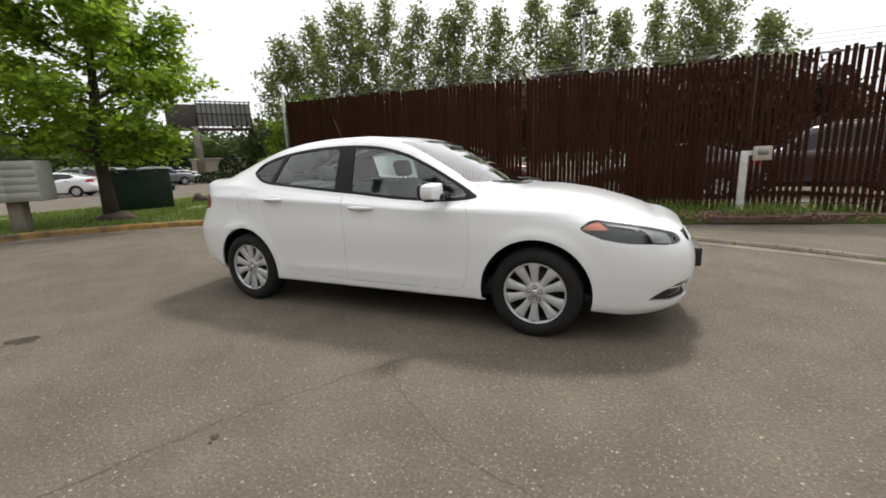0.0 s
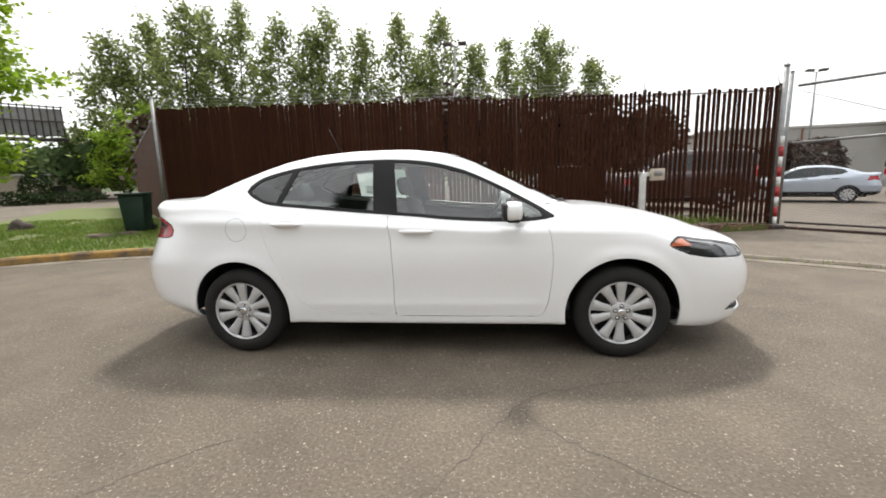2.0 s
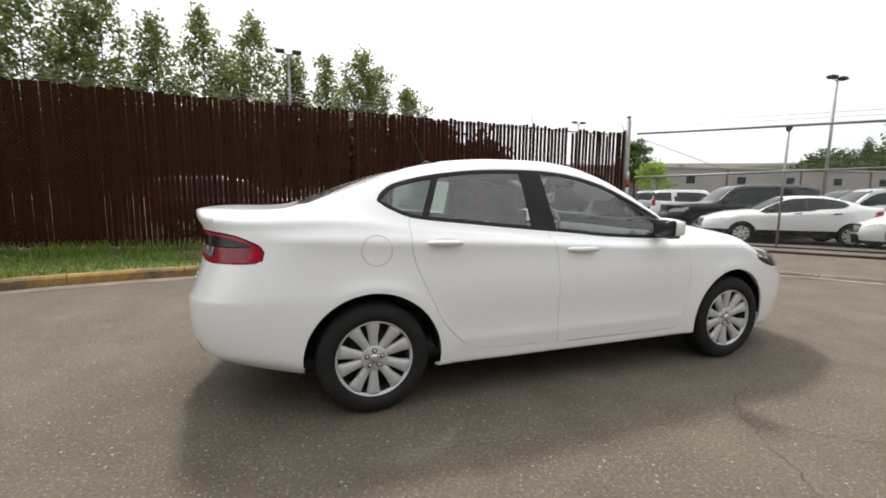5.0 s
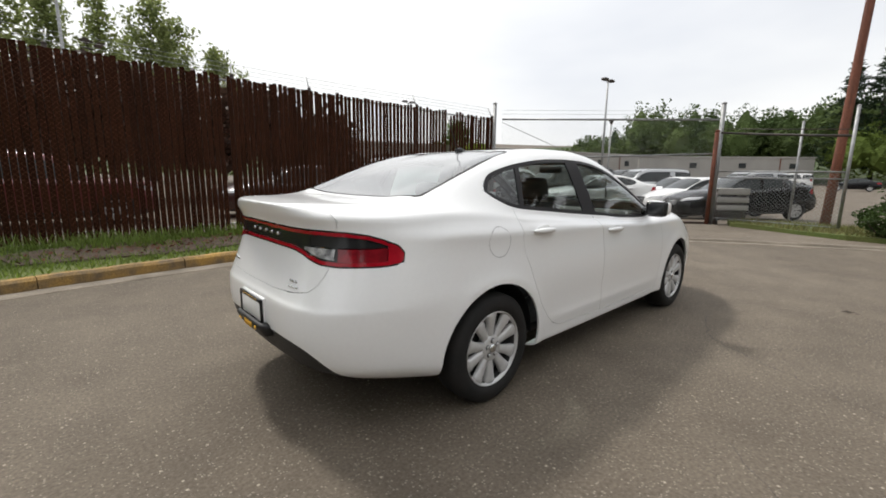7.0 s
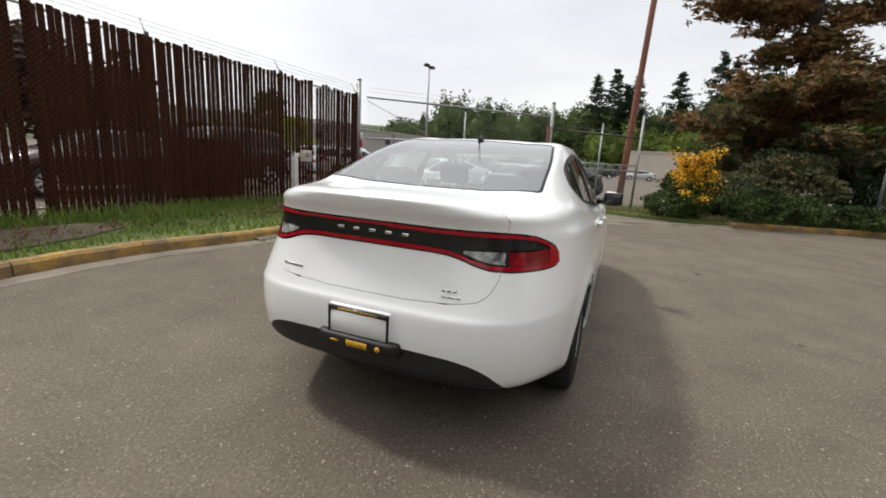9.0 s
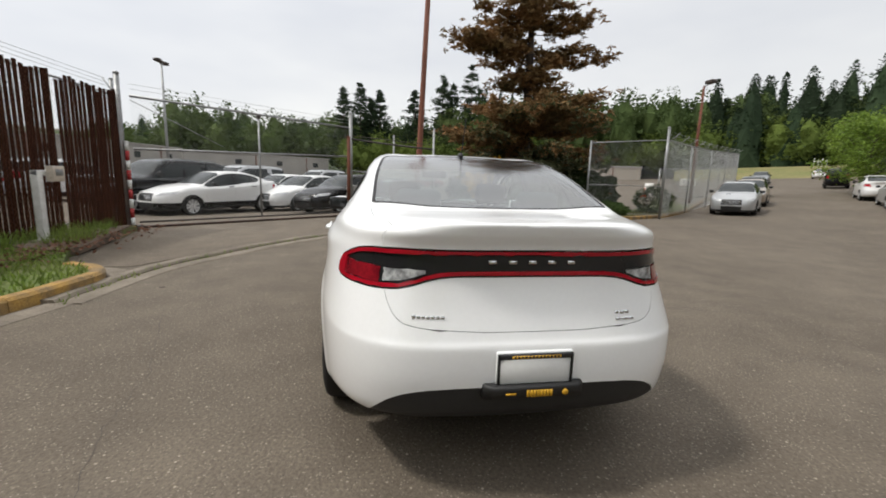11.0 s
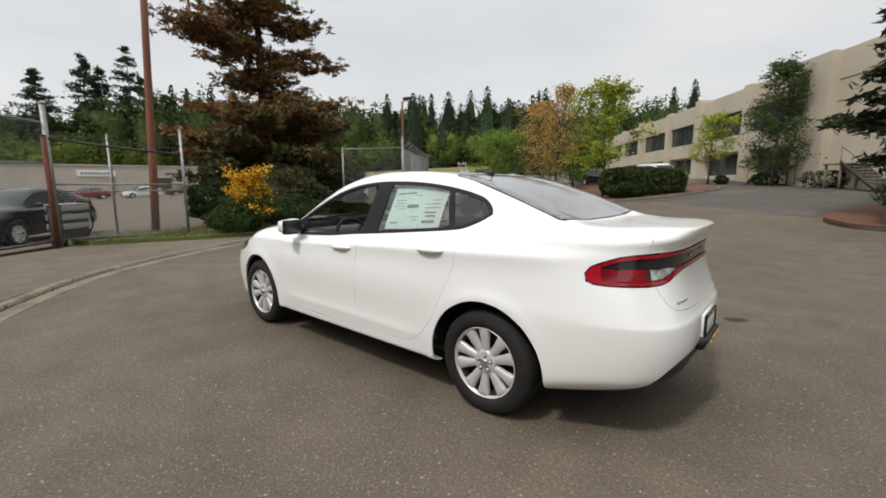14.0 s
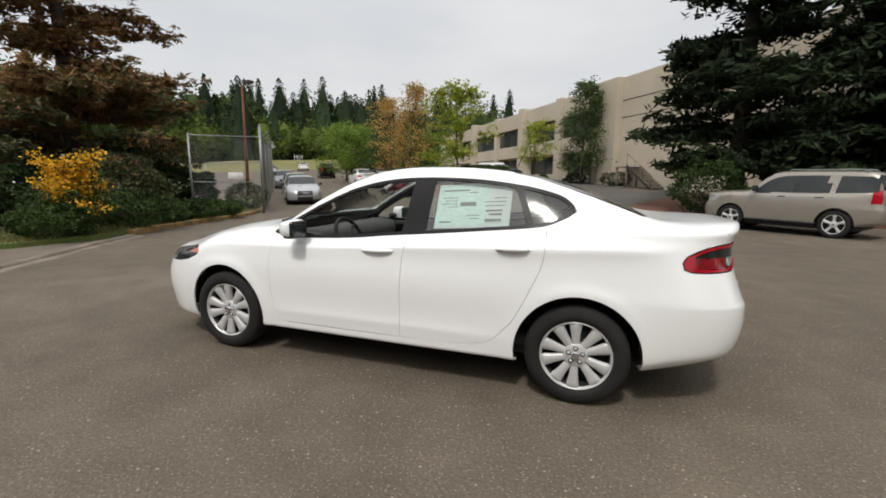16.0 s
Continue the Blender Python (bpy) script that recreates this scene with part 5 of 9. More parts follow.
    panel("grille", groups["grille"], normals, BLACK_GLOSS, root, False, "black front grille and fog lamp openings", both=True, groove=-0.004, push=-0.03)
    panel("windscreen", groups["screen"], normals, SCREEN_GLASS, root, False, both=True, groove=0.004)
    panel("rear_window", groups["rear_glass"], normals, REAR_GLASS, root, False, both=True, groove=0.0, push=-0.002)
    panel("rear_window_surround", groups["rear_frit"], normals, FRAME_BLACK, root, False, both=True, groove=0.003)
    for mirror in (False, True):
        panel("front_door", groups["door_f"], normals, CAR_WHITE, root, mirror)
        panel("rear_door", groups["door_r"], normals, CAR_WHITE, root, mirror)
        panel("window_frame", groups["trim"], normals, FRAME_BLACK, root, mirror, "black gloss window surround and centre pillar", groove=0.004)
        if mirror:
            panel("front_side_window", groups["glass_front"], normals, GLASS, root, mirror, groove=0.0, push=-0.005)
        panel("rear_side_window", groups["glass_rear"], normals, GLASS, root, mirror, groove=0.0, push=-0.005)
        panel("quarter_window", groups["glass_quarter"], normals, DARK_GLASS, root, mirror, groove=0.0, push=-0.005)
    # tail lamps: one band across the back, red rim, dark inside, clear reverse lamps
    panel("tail_lamp_band", groups["tail_rim"], normals, RED_LENS, root, False, "glossy red ring of the full-width tail lamp", both=True, groove=0.004, lip=0.003, push=0.004)
    panel("tail_lamp_seal", groups["tail_edge"], normals, BLACK_GLOSS, root, False, "thin black rim round the tail lamp", both=True, groove=0.003, push=0.001)
    inner = {"dark": [], "clear": [], "red": []}
    for f in groups["tail_in"]:
        a = sum(v[la] for v in f.verts) / len(f.verts)
        c = f.calc_center_median()
        inner["red" if a > 0.638 and c.z < lens_top(a) else "dark" if tail(a, c.z) > -0.030 else "clear" if 0.44 < a < 0.622 and c.z < lens_top(a) else "dark"].append(f)
    panel("tail_lamp_panel", inner["dark"], normals, BLACK_GLOSS, root, False, "smoked black centre of the tail lamp", both=True, groove=0.0, push=-0.003)
    for mirror in (False, True):
        if inner["clear"]:
            panel("reverse_lamp", inner["clear"], normals, material("clear_ribbed_lens", (0.55, 0.56, 0.56), (0.07, 0.07, 0.075), scale=26, rough=0.12, coat=1.0, fine=300, fine_amount=0.25), root, mirror, "clear reversing lamp", groove=0.004, lip=0.003)
        if inner["red"]:
            panel("brake_lamp", inner["red"], normals, DARK_RED_LENS, root, mirror, "red brake lamp", groove=0.004, lip=0.003)
        # headlamps: dark bowl, amber corner, projector, clear cover
        bowl = panel("headlamp", groups["head"], normals, BLACK_GLOSS, root, mirror, "dark headlamp with amber corner marker", groove=-0.012, push=-0.022)
        s = -1 if mirror else 1
        bx = bmesh.new()
        bmesh.ops.create_uvsphere(bx, u_segments=20, v_segments=12, radius=0.048)
        for v in bx.verts:
            v.co = Vector((1.965 + v.co.x * 0.55, s * 0.680 + s * v.co.y * 0.55, 0.740 + v.co.z * 0.6))
        part("projector", bx, CHROME, bowl)
        amber, mirrored, rim = [], [], []
        for f in groups["head"]:
            c, b = f.calc_center_median(), sum(v[lb] for v in f.verts) / len(f.verts)
            edge = head(b, c.z)
            if b > 1.04 and c.z > 0.764 and edge < -0.010:
                amber.append(f)
            elif 0.655 < b < 0.80 and edge < -0.010:
                mirrored.append(f)
            elif -0.026 < edge < -0.010 and c.z > 0.75 and 0.80 < b < 1.0:
                rim.append(f)
        panel("amber_marker", amber, normals, AMBER_LENS, bowl, mirror, "amber side marker", groove=0.002, push=-0.008)
        panel("lamp_reflector", mirrored, normals, LAMP_SILVER, bowl, mirror, "silver lamp reflector", groove=0.002, push=-0.014)
        panel("lamp_bezel", rim, normals, LAMP_SILVER, bowl, mirror, groove=0.0, push=-0.010)
        panel("clear_cover", groups["head"], normals, CLEAR_GLASS, bowl, mirror, groove=0.004, push=-0.001)
    # dark lining seen through the glass
    roof = [f for f in groups["body"] if f.calc_center_median().z > 1.25]
    panel("headliner", roof, normals, HEADLINER, root, False, both=True, groove=0.0, push=-0.045)
    for mirror in (False, True):
        panel("door_lining", groups["door_f"] + groups["door_r"], normals, CABIN, root, mirror, groove=0.0, push=-0.07)
    pillars = [f for f in groups["body"] if 0.70 < f.calc_center_median().z <= 1.25 and -1.9 < f.calc_center_median().x < -0.9 and f.calc_center_median().y > 0.4]
    front_pillars = [f for f in groups["body"] if 0.94 < f.calc_center_median().z <= 1.25 and 0.25 < f.calc_center_median().x < 0.95 and f.calc_center_median().y > 0.5]
    for mirror in (False, True):
        panel("pillar_lining", pillars, normals, CABIN, root, mirror, groove=0.0, push=-0.03)
        panel("front_pillar_lining", front_pillars, normals, HEADLINER, root, mirror, "light grey lining of the windscreen pillar", groove=0.0, push=-0.035)
    return root, bm


sedan, sedan_bm = build_sedan()
REAR_SKIN = [v.co.copy() for v in sedan_bm.verts if v.co.x < -1.9 and v.co.z < 1.08]


def rear_x(y, z):
    """How far back the tail of the sedan reaches at a height and a distance from the middle."""
    near = sorted(REAR_SKIN, key=lambda c: (c.y - abs(y)) ** 2 + (c.z - z) ** 2)[:4]
    w = [1 / ((c.y - abs(y)) ** 2 + (c.z - z) ** 2 + 1e-6) for c in near]
    return sum(c.x * k for c, k in zip(near, w)) / sum(w)


SIDE_SKIN = [v.co.copy() for v in sedan_bm.verts if v.co.y > 0.6 and -1.6 < v.co.x < -1.0 and 0.7 < v.co.z < 1.12]


def side_y(x, z):
    """How far out the flank of the sedan stands behind its rear door."""
    near = sorted(SIDE_SKIN, key=lambda c: (c.x - x) ** 2 + (c.z - z) ** 2)[:4]
    w = [1 / ((c.x - x) ** 2 + (c.z - z) ** 2 + 1e-6) for c in near]
    return sum(c.y * k for c, k in zip(near, w)) / sum(w)


FRONT_SKIN = [v.co.copy() for v in sedan_bm.verts if v.co.x > 1.9 and 0.2 < v.co.z < 0.5]


def front_x(y, z):
    """How far forward the nose of the sedan reaches."""
    near = sorted(FRONT_SKIN, key=lambda c: (c.y - abs(y)) ** 2 + (c.z - z) ** 2)[:4]
    w = [1 / ((c.y - abs(y)) ** 2 + (c.z - z) ** 2 + 1e-6) for c in near]
    return sum(c.x * k for c, k in zip(near, w)) / sum(w)


sedan_bm.free()


def sedan_part(name, bm, mat, label=""):
    return part(name, bm, mat, sedan, label)


# wheel housings and underbody
for s in (1, -1):
    for x in (WHEEL_X, -WHEEL_X):
        bm = bmesh.new()
        n = 20
        rows = []
        for k in range(n + 1):
            a = math.pi * (0.0 + 1.0 * k / n)
            rows.append([bm.verts.new((x + 0.386 * math.cos(a), s * yy, 0.317 + 0.386 * math.sin(a))) for yy in (0.845, 0.60)])
        for p, q in zip(rows, rows[1:]):
            bm.faces.new((p[0], p[1], q[1], q[0]))
        bm.faces.new([r[1] for r in rows])
        sedan_part("wheel_housing", bm, BLACK_TRIM)
        wheel(sedan, x, s * 0.788, WHEEL_R, s)
bm = bmesh.new()
box(bm, -1.75, 1.8, -0.70, 0.70, 0.205, 0.30, 0.04)
sedan_part("underbody", bm, BLACK_TRIM)
bm = bmesh.new()
tube(bm, [(-2.06, -0.42, 0.32), (-1.7, -0.42, 0.29)], 0.03, 12)
tube(bm, [(-1.98, -0.40, 0.33), (-1.98, 0.40, 0.33)], 0.07, 12)
sedan_part("exhaust", bm, DARK_STEEL)
# lower lip of the rear bumper
bm = bmesh.new()
rows = []
for k in range(25):
    y = -0.57 + 1.14 * k / 24
    u = abs(y) / 0.57
    rows.append([bm.verts.new((x + 0.03 * u ** 2 + 0.19 * u ** 6, y, z - 0.10 * max(0.0, z - 0.36) / 0.09 * max(0.0, u - 0.55) ** 1.2)) for x, z in ((-2.318, 0.452), (-2.318, 0.40), (-2.285, 0.345), (-2.23, 0.305), (-2.10, 0.275), (-1.9, 0.265))])
for p, q in zip(rows, rows[1:]):
    for j in range(5):
        bm.faces.new((p[j], q[j], q[j + 1], p[j + 1]))
sedan_part("bumper_lip", bm, BLACK_TRIM, "black plastic lower lip of the bumper")

# door handles, mirrors, fuel flap
for s in (1, -1):
    for x0, x1, z in ((-1.055, -0.84, 0.962), (-0.14, 0.095, 0.897)):
        bm = bmesh.new()
        y0 = 0.898
        rows = []
        for k in range(11):
            t = k / 10
            x = x0 + (x1 - x0) * t
            bow = math.sin(math.pi * t) ** 0.5
            rows.append(ring((x, s * (y0 + 0.013 * bow), z - 0.004 * t), (1, 0, 0), 0.005 + 0.0115 * bow, 10, (0, 0, 1)))
        vv = [[bm.verts.new(p) for p in r] for r in rows]
        for p, q in zip(vv, vv[1:]):
            for j in range(10):
                bm.faces.new((p[j], p[(j + 1) % 10], q[(j + 1) % 10], q[j]))
        bmesh.ops.recalc_face_normals(bm, faces=list(bm.faces))
        sedan_part("door_handle", bm, CAR_WHITE)
        bm = bmesh.new()
        bmesh.ops.create_uvsphere(bm, u_segments=18, v_segments=8, radius=1.0)
        for v in bm.verts:
            v.co = Vector(((x0 + x1) / 2 + v.co.x * 0.072, s * (0.893 + v.co.y * 0.006), z + 0.004 + v.co.z * 0.028))
        sedan_part("handle_recess", bm, CAR_WHITE)
    mir = bmesh.new()
    bmesh.ops.create_cube(mir, size=1.0)
    bmesh.ops.subdivide_edges(mir, edges=list(mir.edges), cuts=6, use_grid_fill=True)
    for v in mir.verts:
        q = v.co * 2
        n = q.normalized() * 0.5 + q * 0.5
        n = Vector((math.copysign(abs(n.x) ** 0.9, n.x), math.copysign(abs(n.y) ** 0.9, n.y), math.copysign(abs(n.z) ** 0.9, n.z)))
        v.co = Vector((0.612 + n.x * (0.080 if n.x > 0 else 0.030) - 0.012 * n.y * (n.x > 0), s * (0.952 + n.y * 0.090), 1.022 + n.z * 0.062 * (1 - 0.16 * n.y)))
    head = sedan_part("wing_mirror", mir, CAR_WHITE)
    bm = bmesh.new()
    box(bm, 0.560, 0.594, 0.862 if s > 0 else -1.036, 1.036 if s > 0 else -0.862, 0.964, 1.079, 0.020, 3)
    part("mirror_rim", bm, BLACK_GLOSS, head)
    bm = bmesh.new()
    box(bm, 0.555, 0.563, 0.888 if s > 0 else -1.012, 1.012 if s > 0 else -0.888, 0.984, 1.060, 0.003)
    part("mirror_glass", bm, MIRROR, head)
    bm = bmesh.new()
    tube(bm, [(0.68, s * 0.80, 0.985), (0.67, s * 0.92, 0.985)], [0.035, 0.028], 10)
    part("stalk", bm, BLACK_GLOSS, head)
    bm = bmesh.new()
    box(bm, 0.590, 0.672, 0.875 if s > 0 else -1.00, 1.00 if s > 0 else -0.875, 0.952, 0.978, 0.012)
    part("lower_shell", bm, BLACK_TRIM, head)


# ---- details of the sedan ----
# number plate in its frame, set in a recess
bm = bmesh.new()
box(bm, -2.352, -2.335, -0.157, 0.157, 0.498, 0.640, 0.006)
sedan_part("plate_recess", bm, CAR_WHITE)
holder = bmesh.new()
for y0, y1, z0, z1 in ((-0.155, 0.155, 0.613, 0.634), (-0.155, 0.155, 0.500, 0.512), (-0.155, -0.145, 0.500, 0.634), (0.145, 0.155, 0.500, 0.634)):
    box(holder, -2.366, -2.350, y0, y1, z0, z1, 0.003, 1)
plate_frame = sedan_part("plate_frame", holder, BLACK_GLOSS, "black number plate frame with yellow print")
bm = bmesh.new()
box(bm, -2.358, -2.352, -0.148, 0.148, 0.508, 0.616, 0.001, 1)
part("blank_plate", bm, PLATE_WHITE, plate_frame, "blank white dealer plate")
bm = bmesh.new()
box(bm, -2.3665, -2.364, -0.10, 0.10, 0.617, 0.629, 0.0, 1)
part("yellow_strip", bm, YELLOW_PRINT, plate_frame)
bm = bmesh.new()
for k in range(13):
    box(bm, -2.368, -2.366, -0.094 + k * 0.0148, -0.085 + k * 0.0148, 0.619, 0.627, 0.0, 1)
part("frame_print", bm, BLACK_GLOSS, plate_frame, "", kind="stuff")
bm = bmesh.new()
prism(bm, [(-2.30, -0.215), (-2.36, -0.205), (-2.385, -0.17), (-2.385, 0.17), (-2.36, 0.205), (-2.30, 0.215)], 0.452, 0.512, 0.012)
for v in bm.verts:
    if v.co.z < 0.47 and v.co.x < -2.37:
        v.co.x += 0.02
sedan_part("tow_cover", bm, BLACK_TRIM, "black bumper step below the plate")
sign = bmesh.new()
for k in range(8):
    box(sign, -2.3875, -2.3845, 0.035 - 0.0135 * k - 0.0055, 0.035 - 0.0135 * k + 0.0055, 0.468, 0.496, 0.0, 1)
sedan_part("dealer_lettering", sign, YELLOW_PRINT, "yellow dealer letters drawn as bars")
bm = bmesh.new()
tube(bm, [(-2.3845, -0.118, 0.482), (-2.388, -0.118, 0.482)], 0.013, 14)
sedan_part("round_badge", bm, YELLOW_PRINT)
bm = bmesh.new()
box(bm, -2.3875, -2.3845, 0.085, 0.125, 0.478, 0.486, 0.0, 1)
sedan_part("small_badge", bm, YELLOW_PRINT)


def emblem(name, spots, mat, label):
    """Each mark of a badge is a small raised bar of its own."""
    for x, y, z, w, h in spots:
        bm = bmesh.new()
        x = rear_x(y, z) - x
        box(bm, x - 0.004, x + 0.004, y - w / 2, y + w / 2, z - h / 2, z + h / 2, min(w, h) * 0.2, 1)
        sedan_part(name, bm, mat, label)


emblem("boot_mark", [(0.001, 0.165 - 0.0825 * k, 0.975, 0.036, 0.016) for k in range(5)], CHROME, "chrome mark on the lamp panel")
emblem("model_badge", [(0.001, 0.475 - 0.0185 * k, 0.764, 0.0155, 0.020 if k == 0 else 0.013) for k in range(7)], CHROME, "chrome model badge drawn as bars")
emblem("trim_badge", [(0.001, -0.37 - 0.024 * k, 0.770, 0.019, 0.014) for k in range(3)], CHROME, "chrome trim badge drawn as bars")
emblem("engine_badge", [(0.001, -0.375 - 0.030 * k, 0.745, 0.026, 0.010) for k in range(3)], CHROME, "chrome badge drawn as bars")

# fuel flap line, aerial, wipers
bm = bmesh.new()
n = 40
rows = []
for k in range(n):
    a = 2 * math.pi * k / n
    rows.append([(-1.335 + (0.082 + d) * math.cos(a), 0.925 + (0.082 + d) * math.sin(a)) for d in (-0.002, 0.002)])
flap = []
for k in range(n):
    ring_pts = []
    for (x, z) in rows[k]:
        ring_pts.append(bm.verts.new((x, -side_y(x, z) - 0.0015, z)))
    flap.append(ring_pts)
for k in range(n):
    bm.faces.new((flap[k][0], flap[(k + 1) % n][0], flap[(k + 1) % n][1], flap[k][1]))
sedan_part("fuel_flap_joint", bm, material("joint_shadow_grey", (0.50, 0.50, 0.50), (0.46, 0.46, 0.46), scale=5, rough=0.7))
bm = bmesh.new()
tube(bm, [(-0.74, 0.0, 1.440), (-0.79, 0.0, 1.463), (-0.83, 0.0, 1.456)], [0.026, 0.018, 0.010], 10)
tube(bm, [(-0.805, 0.0, 1.458), (-0.92, 0.0, 1.70)], [0.004, 0.0025], 6)
sedan_part("roof_aerial", bm, BLACK_TRIM)
for y0, y1 in ((0.52, -0.05), (-0.05, -0.55)):
    bm = bmesh.new()
    tube(bm, [(1.10, y0 * 0.9, 1.018), (1.04, (y0 + y1) / 2, 1.055), (0.96, y1, 1.07)], [0.012, 0.010, 0.006], 8)
    sedan_part("wiper", bm, BLACK_TRIM)
bm = bmesh.new()
rows = []
for k in range(21):
    y = -0.66 + 1.32 * k / 20
    x = 1.085 - 0.27 * (y / 0.7) ** 2
    z0 = keyed(x, MID_Z) * (1 - (abs(y) / 0.70) ** 2) + keyed(x, RAIL_Z) * (abs(y) / 0.70) ** 2
    rows.append([bm.verts.new((x - 0.03, y, z0 + 0.012)), bm.verts.new((x + 0.035, y, z0 - 0.002))])
for p, q in zip(rows, rows[1:]):
    bm.faces.new((p[0], p[1], q[1], q[0]))
sedan_part("wiper_cowl", bm, BLACK_TRIM)

# front plate holder
bm = bmesh.new()
box(bm, 2.335, 2.405, -0.17, 0.17, 0.415, 0.550, 0.008)
sedan_part("front_plate_holder", bm, BLACK_TRIM, "black front plate holder without a plate")
for s in (1, -1):
    for z in (0.372,):
        bm = bmesh.new()
        tube(bm, [(front_x(y, z) - 0.012, s * y, z) for y in (0.46, 0.53, 0.60, 0.66, 0.70)], 0.006, 8)
        sedan_part("fog_bezel", bm, CHROME)

# window sheet on the left rear window, with printing as bars
sheet = bmesh.new()


def on_window(x, z, lift=0.0):
    """A place just inside the left rear side glass."""
    t = (z - 1.03) / 0.36
    return Vector((x, 0.790 - 0.165 * t - 0.02 * t * t - lift, z))


def sheet_patch(bm, x0, x1, z0, z1, lift, tilt=0.0, n=6):
    vs = [[bm.verts.new(on_window(x0 + (x1 - x0) * i / n, z0 + (z1 - z0) * j / n + tilt * (x0 + (x1 - x0) * i / n + 0.6), lift)) for i in range(n + 1)] for j in range(n + 1)]
    for j in range(n):
        for i in range(n):
            bm.faces.new((vs[j][i], vs[j][i + 1], vs[j + 1][i + 1], vs[j + 1][i]))


sheet_patch(sheet, -0.895, -0.385, 1.062, 1.352, 0.012, -0.06)
window_sheet = sedan_part("window_sheet", sheet, PAPER, "large white and pale green printed price sheet inside the window")
bm = bmesh.new()
sheet_patch(bm, -0.74, -0.39, 1.08, 1.345, 0.0105, -0.06)
part("green_field", bm, PRINT_GREEN, window_sheet)
for x0, x1, z0, z1 in ((-0.66, -0.55, 1.205, 1.23), (-0.84, -0.73, 1.165, 1.175), (-0.84, -0.73, 1.10, 1.118), (-0.84, -0.755, 1.14, 1.152), (-0.60, -0.42, 1.305, 1.315), (-0.50, -0.42, 1.10, 1.108), (-0.66, -0.60, 1.29, 1.295),
                       (-0.86, -0.72, 1.20, 1.204), (-0.86, -0.72, 1.225, 1.229), (-0.86, -0.78, 1.25, 1.254), (-0.69, -0.60, 1.14, 1.144), (-0.69, -0.62, 1.12, 1.124), (-0.53, -0.42, 1.26, 1.264), (-0.53, -0.44, 1.24, 1.244), (-0.53, -0.42, 1.22, 1.224), (-0.53, -0.46, 1.20, 1.204)):
    bm = bmesh.new()
    sheet_patch(bm, x0, x1, z0, z1, 0.009, -0.06, 2)
    part("print_bar", bm, PRINT_BLACK, window_sheet)

# cabin
bm = bmesh.new()
box(bm, -1.55, 1.05, -0.72, 0.72, 0.28, 0.36, 0.03)
sedan_part("cabin_floor", bm, CABIN)


def seat(x, y, w, back_tilt=0.30):
    bm = bmesh.new()
    box(bm, -0.26, 0.28, -w / 2, w / 2, 0.0, 0.17, 0.06, 3, Matrix.Translation((x, y, 0.40)) @ Matrix.Rotation(-0.12, 4, "Y"))
    sedan_part("seat_cushion", bm, SEAT)
    bm = bmesh.new()
    m = Matrix.Translation((x - 0.24, y, 0.50)) @ Matrix.Rotation(-back_tilt, 4, "Y")
    box(bm, -0.09, 0.07, -w / 2, w / 2, 0.0, 0.60, 0.06, 3, m)
    for v in bm.verts:
        q = m.inverted() @ v.co
        if q.z > 0.35:
            v.co.y = y + (v.co.y - y) * (1 - 0.35 * (q.z - 0.35) / 0.25 * (0.5 if w > 0.8 else 1))
    sedan_part("seat_back", bm, SEAT)
    for yy in ([y] if w < 0.8 else [y - 0.36, y + 0.36]):
        bm = bmesh.new()
        m2 = Matrix.Translation((x - 0.24, yy, 0.50)) @ Matrix.Rotation(-back_tilt, 4, "Y")
        box(bm, -0.06, 0.04, -0.13, 0.13, 0.63, 0.80, 0.045, 3, m2)
        tube(bm, [m2 @ Vector((-0.01, -0.05, 0.56)), m2 @ Vector((-0.01, -0.05, 0.66))], 0.007, 6)
        tube(bm, [m2 @ Vector((-0.01, 0.05, 0.56)), m2 @ Vector((-0.01, 0.05, 0.66))], 0.007, 6)
        sedan_part("headrest", bm, SEAT)


seat(0.12, 0.36, 0.52)
seat(0.12, -0.36, 0.52)
seat(-0.82, 0.0, 1.24, 0.42)
bm = bmesh.new()
rows = []
for k in range(9):
    y = -0.70 + 1.40 * k / 8
    rows.append([bm.verts.new((x, y, z)) for x, z in ((0.95, 0.95), (0.78, 0.975), (0.62, 0.955), (0.58, 0.88), (0.62, 0.70), (0.70, 0.45))])
for p, q in zip(rows, rows[1:]):
    for j in range(5):
        bm.faces.new((p[j], p[j + 1], q[j + 1], q[j]))
sedan_part("dashboard", bm, CABIN)
bm = bmesh.new()
c, ax = Vector((0.50, 0.36, 0.885)), Vector((-0.9, 0, 0.45)).normalized()
ringpts = ring(c, ax, 0.185, 28)
tube(bm, ringpts + [ringpts[0]], 0.016, 8, caps=False)
tube(bm, [ringpts[7], c + ax * -0.02, ringpts[21]], 0.016, 6)
tube(bm, [c + ax * -0.02, c - ax * 0.16], [0.05, 0.045], 10)
sedan_part("steering_wheel", bm, BLACK_TRIM)
bm = bmesh.new()
box(bm, 0.42, 0.46, -0.12, 0.12, 1.30, 1.365, 0.015)
sedan_part("rear_view_mirror", bm, BLACK_TRIM)
bm = bmesh.new()
box(bm, -0.45, 0.60, -0.12, 0.12, 0.36, 0.62, 0.05)
sedan_part("centre_console", bm, CABIN)
bm = bmesh.new()
box(bm, -1.80, -1.10, -0.62, 0.62, 0.98, 1.02, 0.01)
for v in bm.verts:
    if v.co.x < -1.4:
        v.co.z += 0.05
sedan_part("parcel_shelf", bm, CABIN)


# ---- plants ----


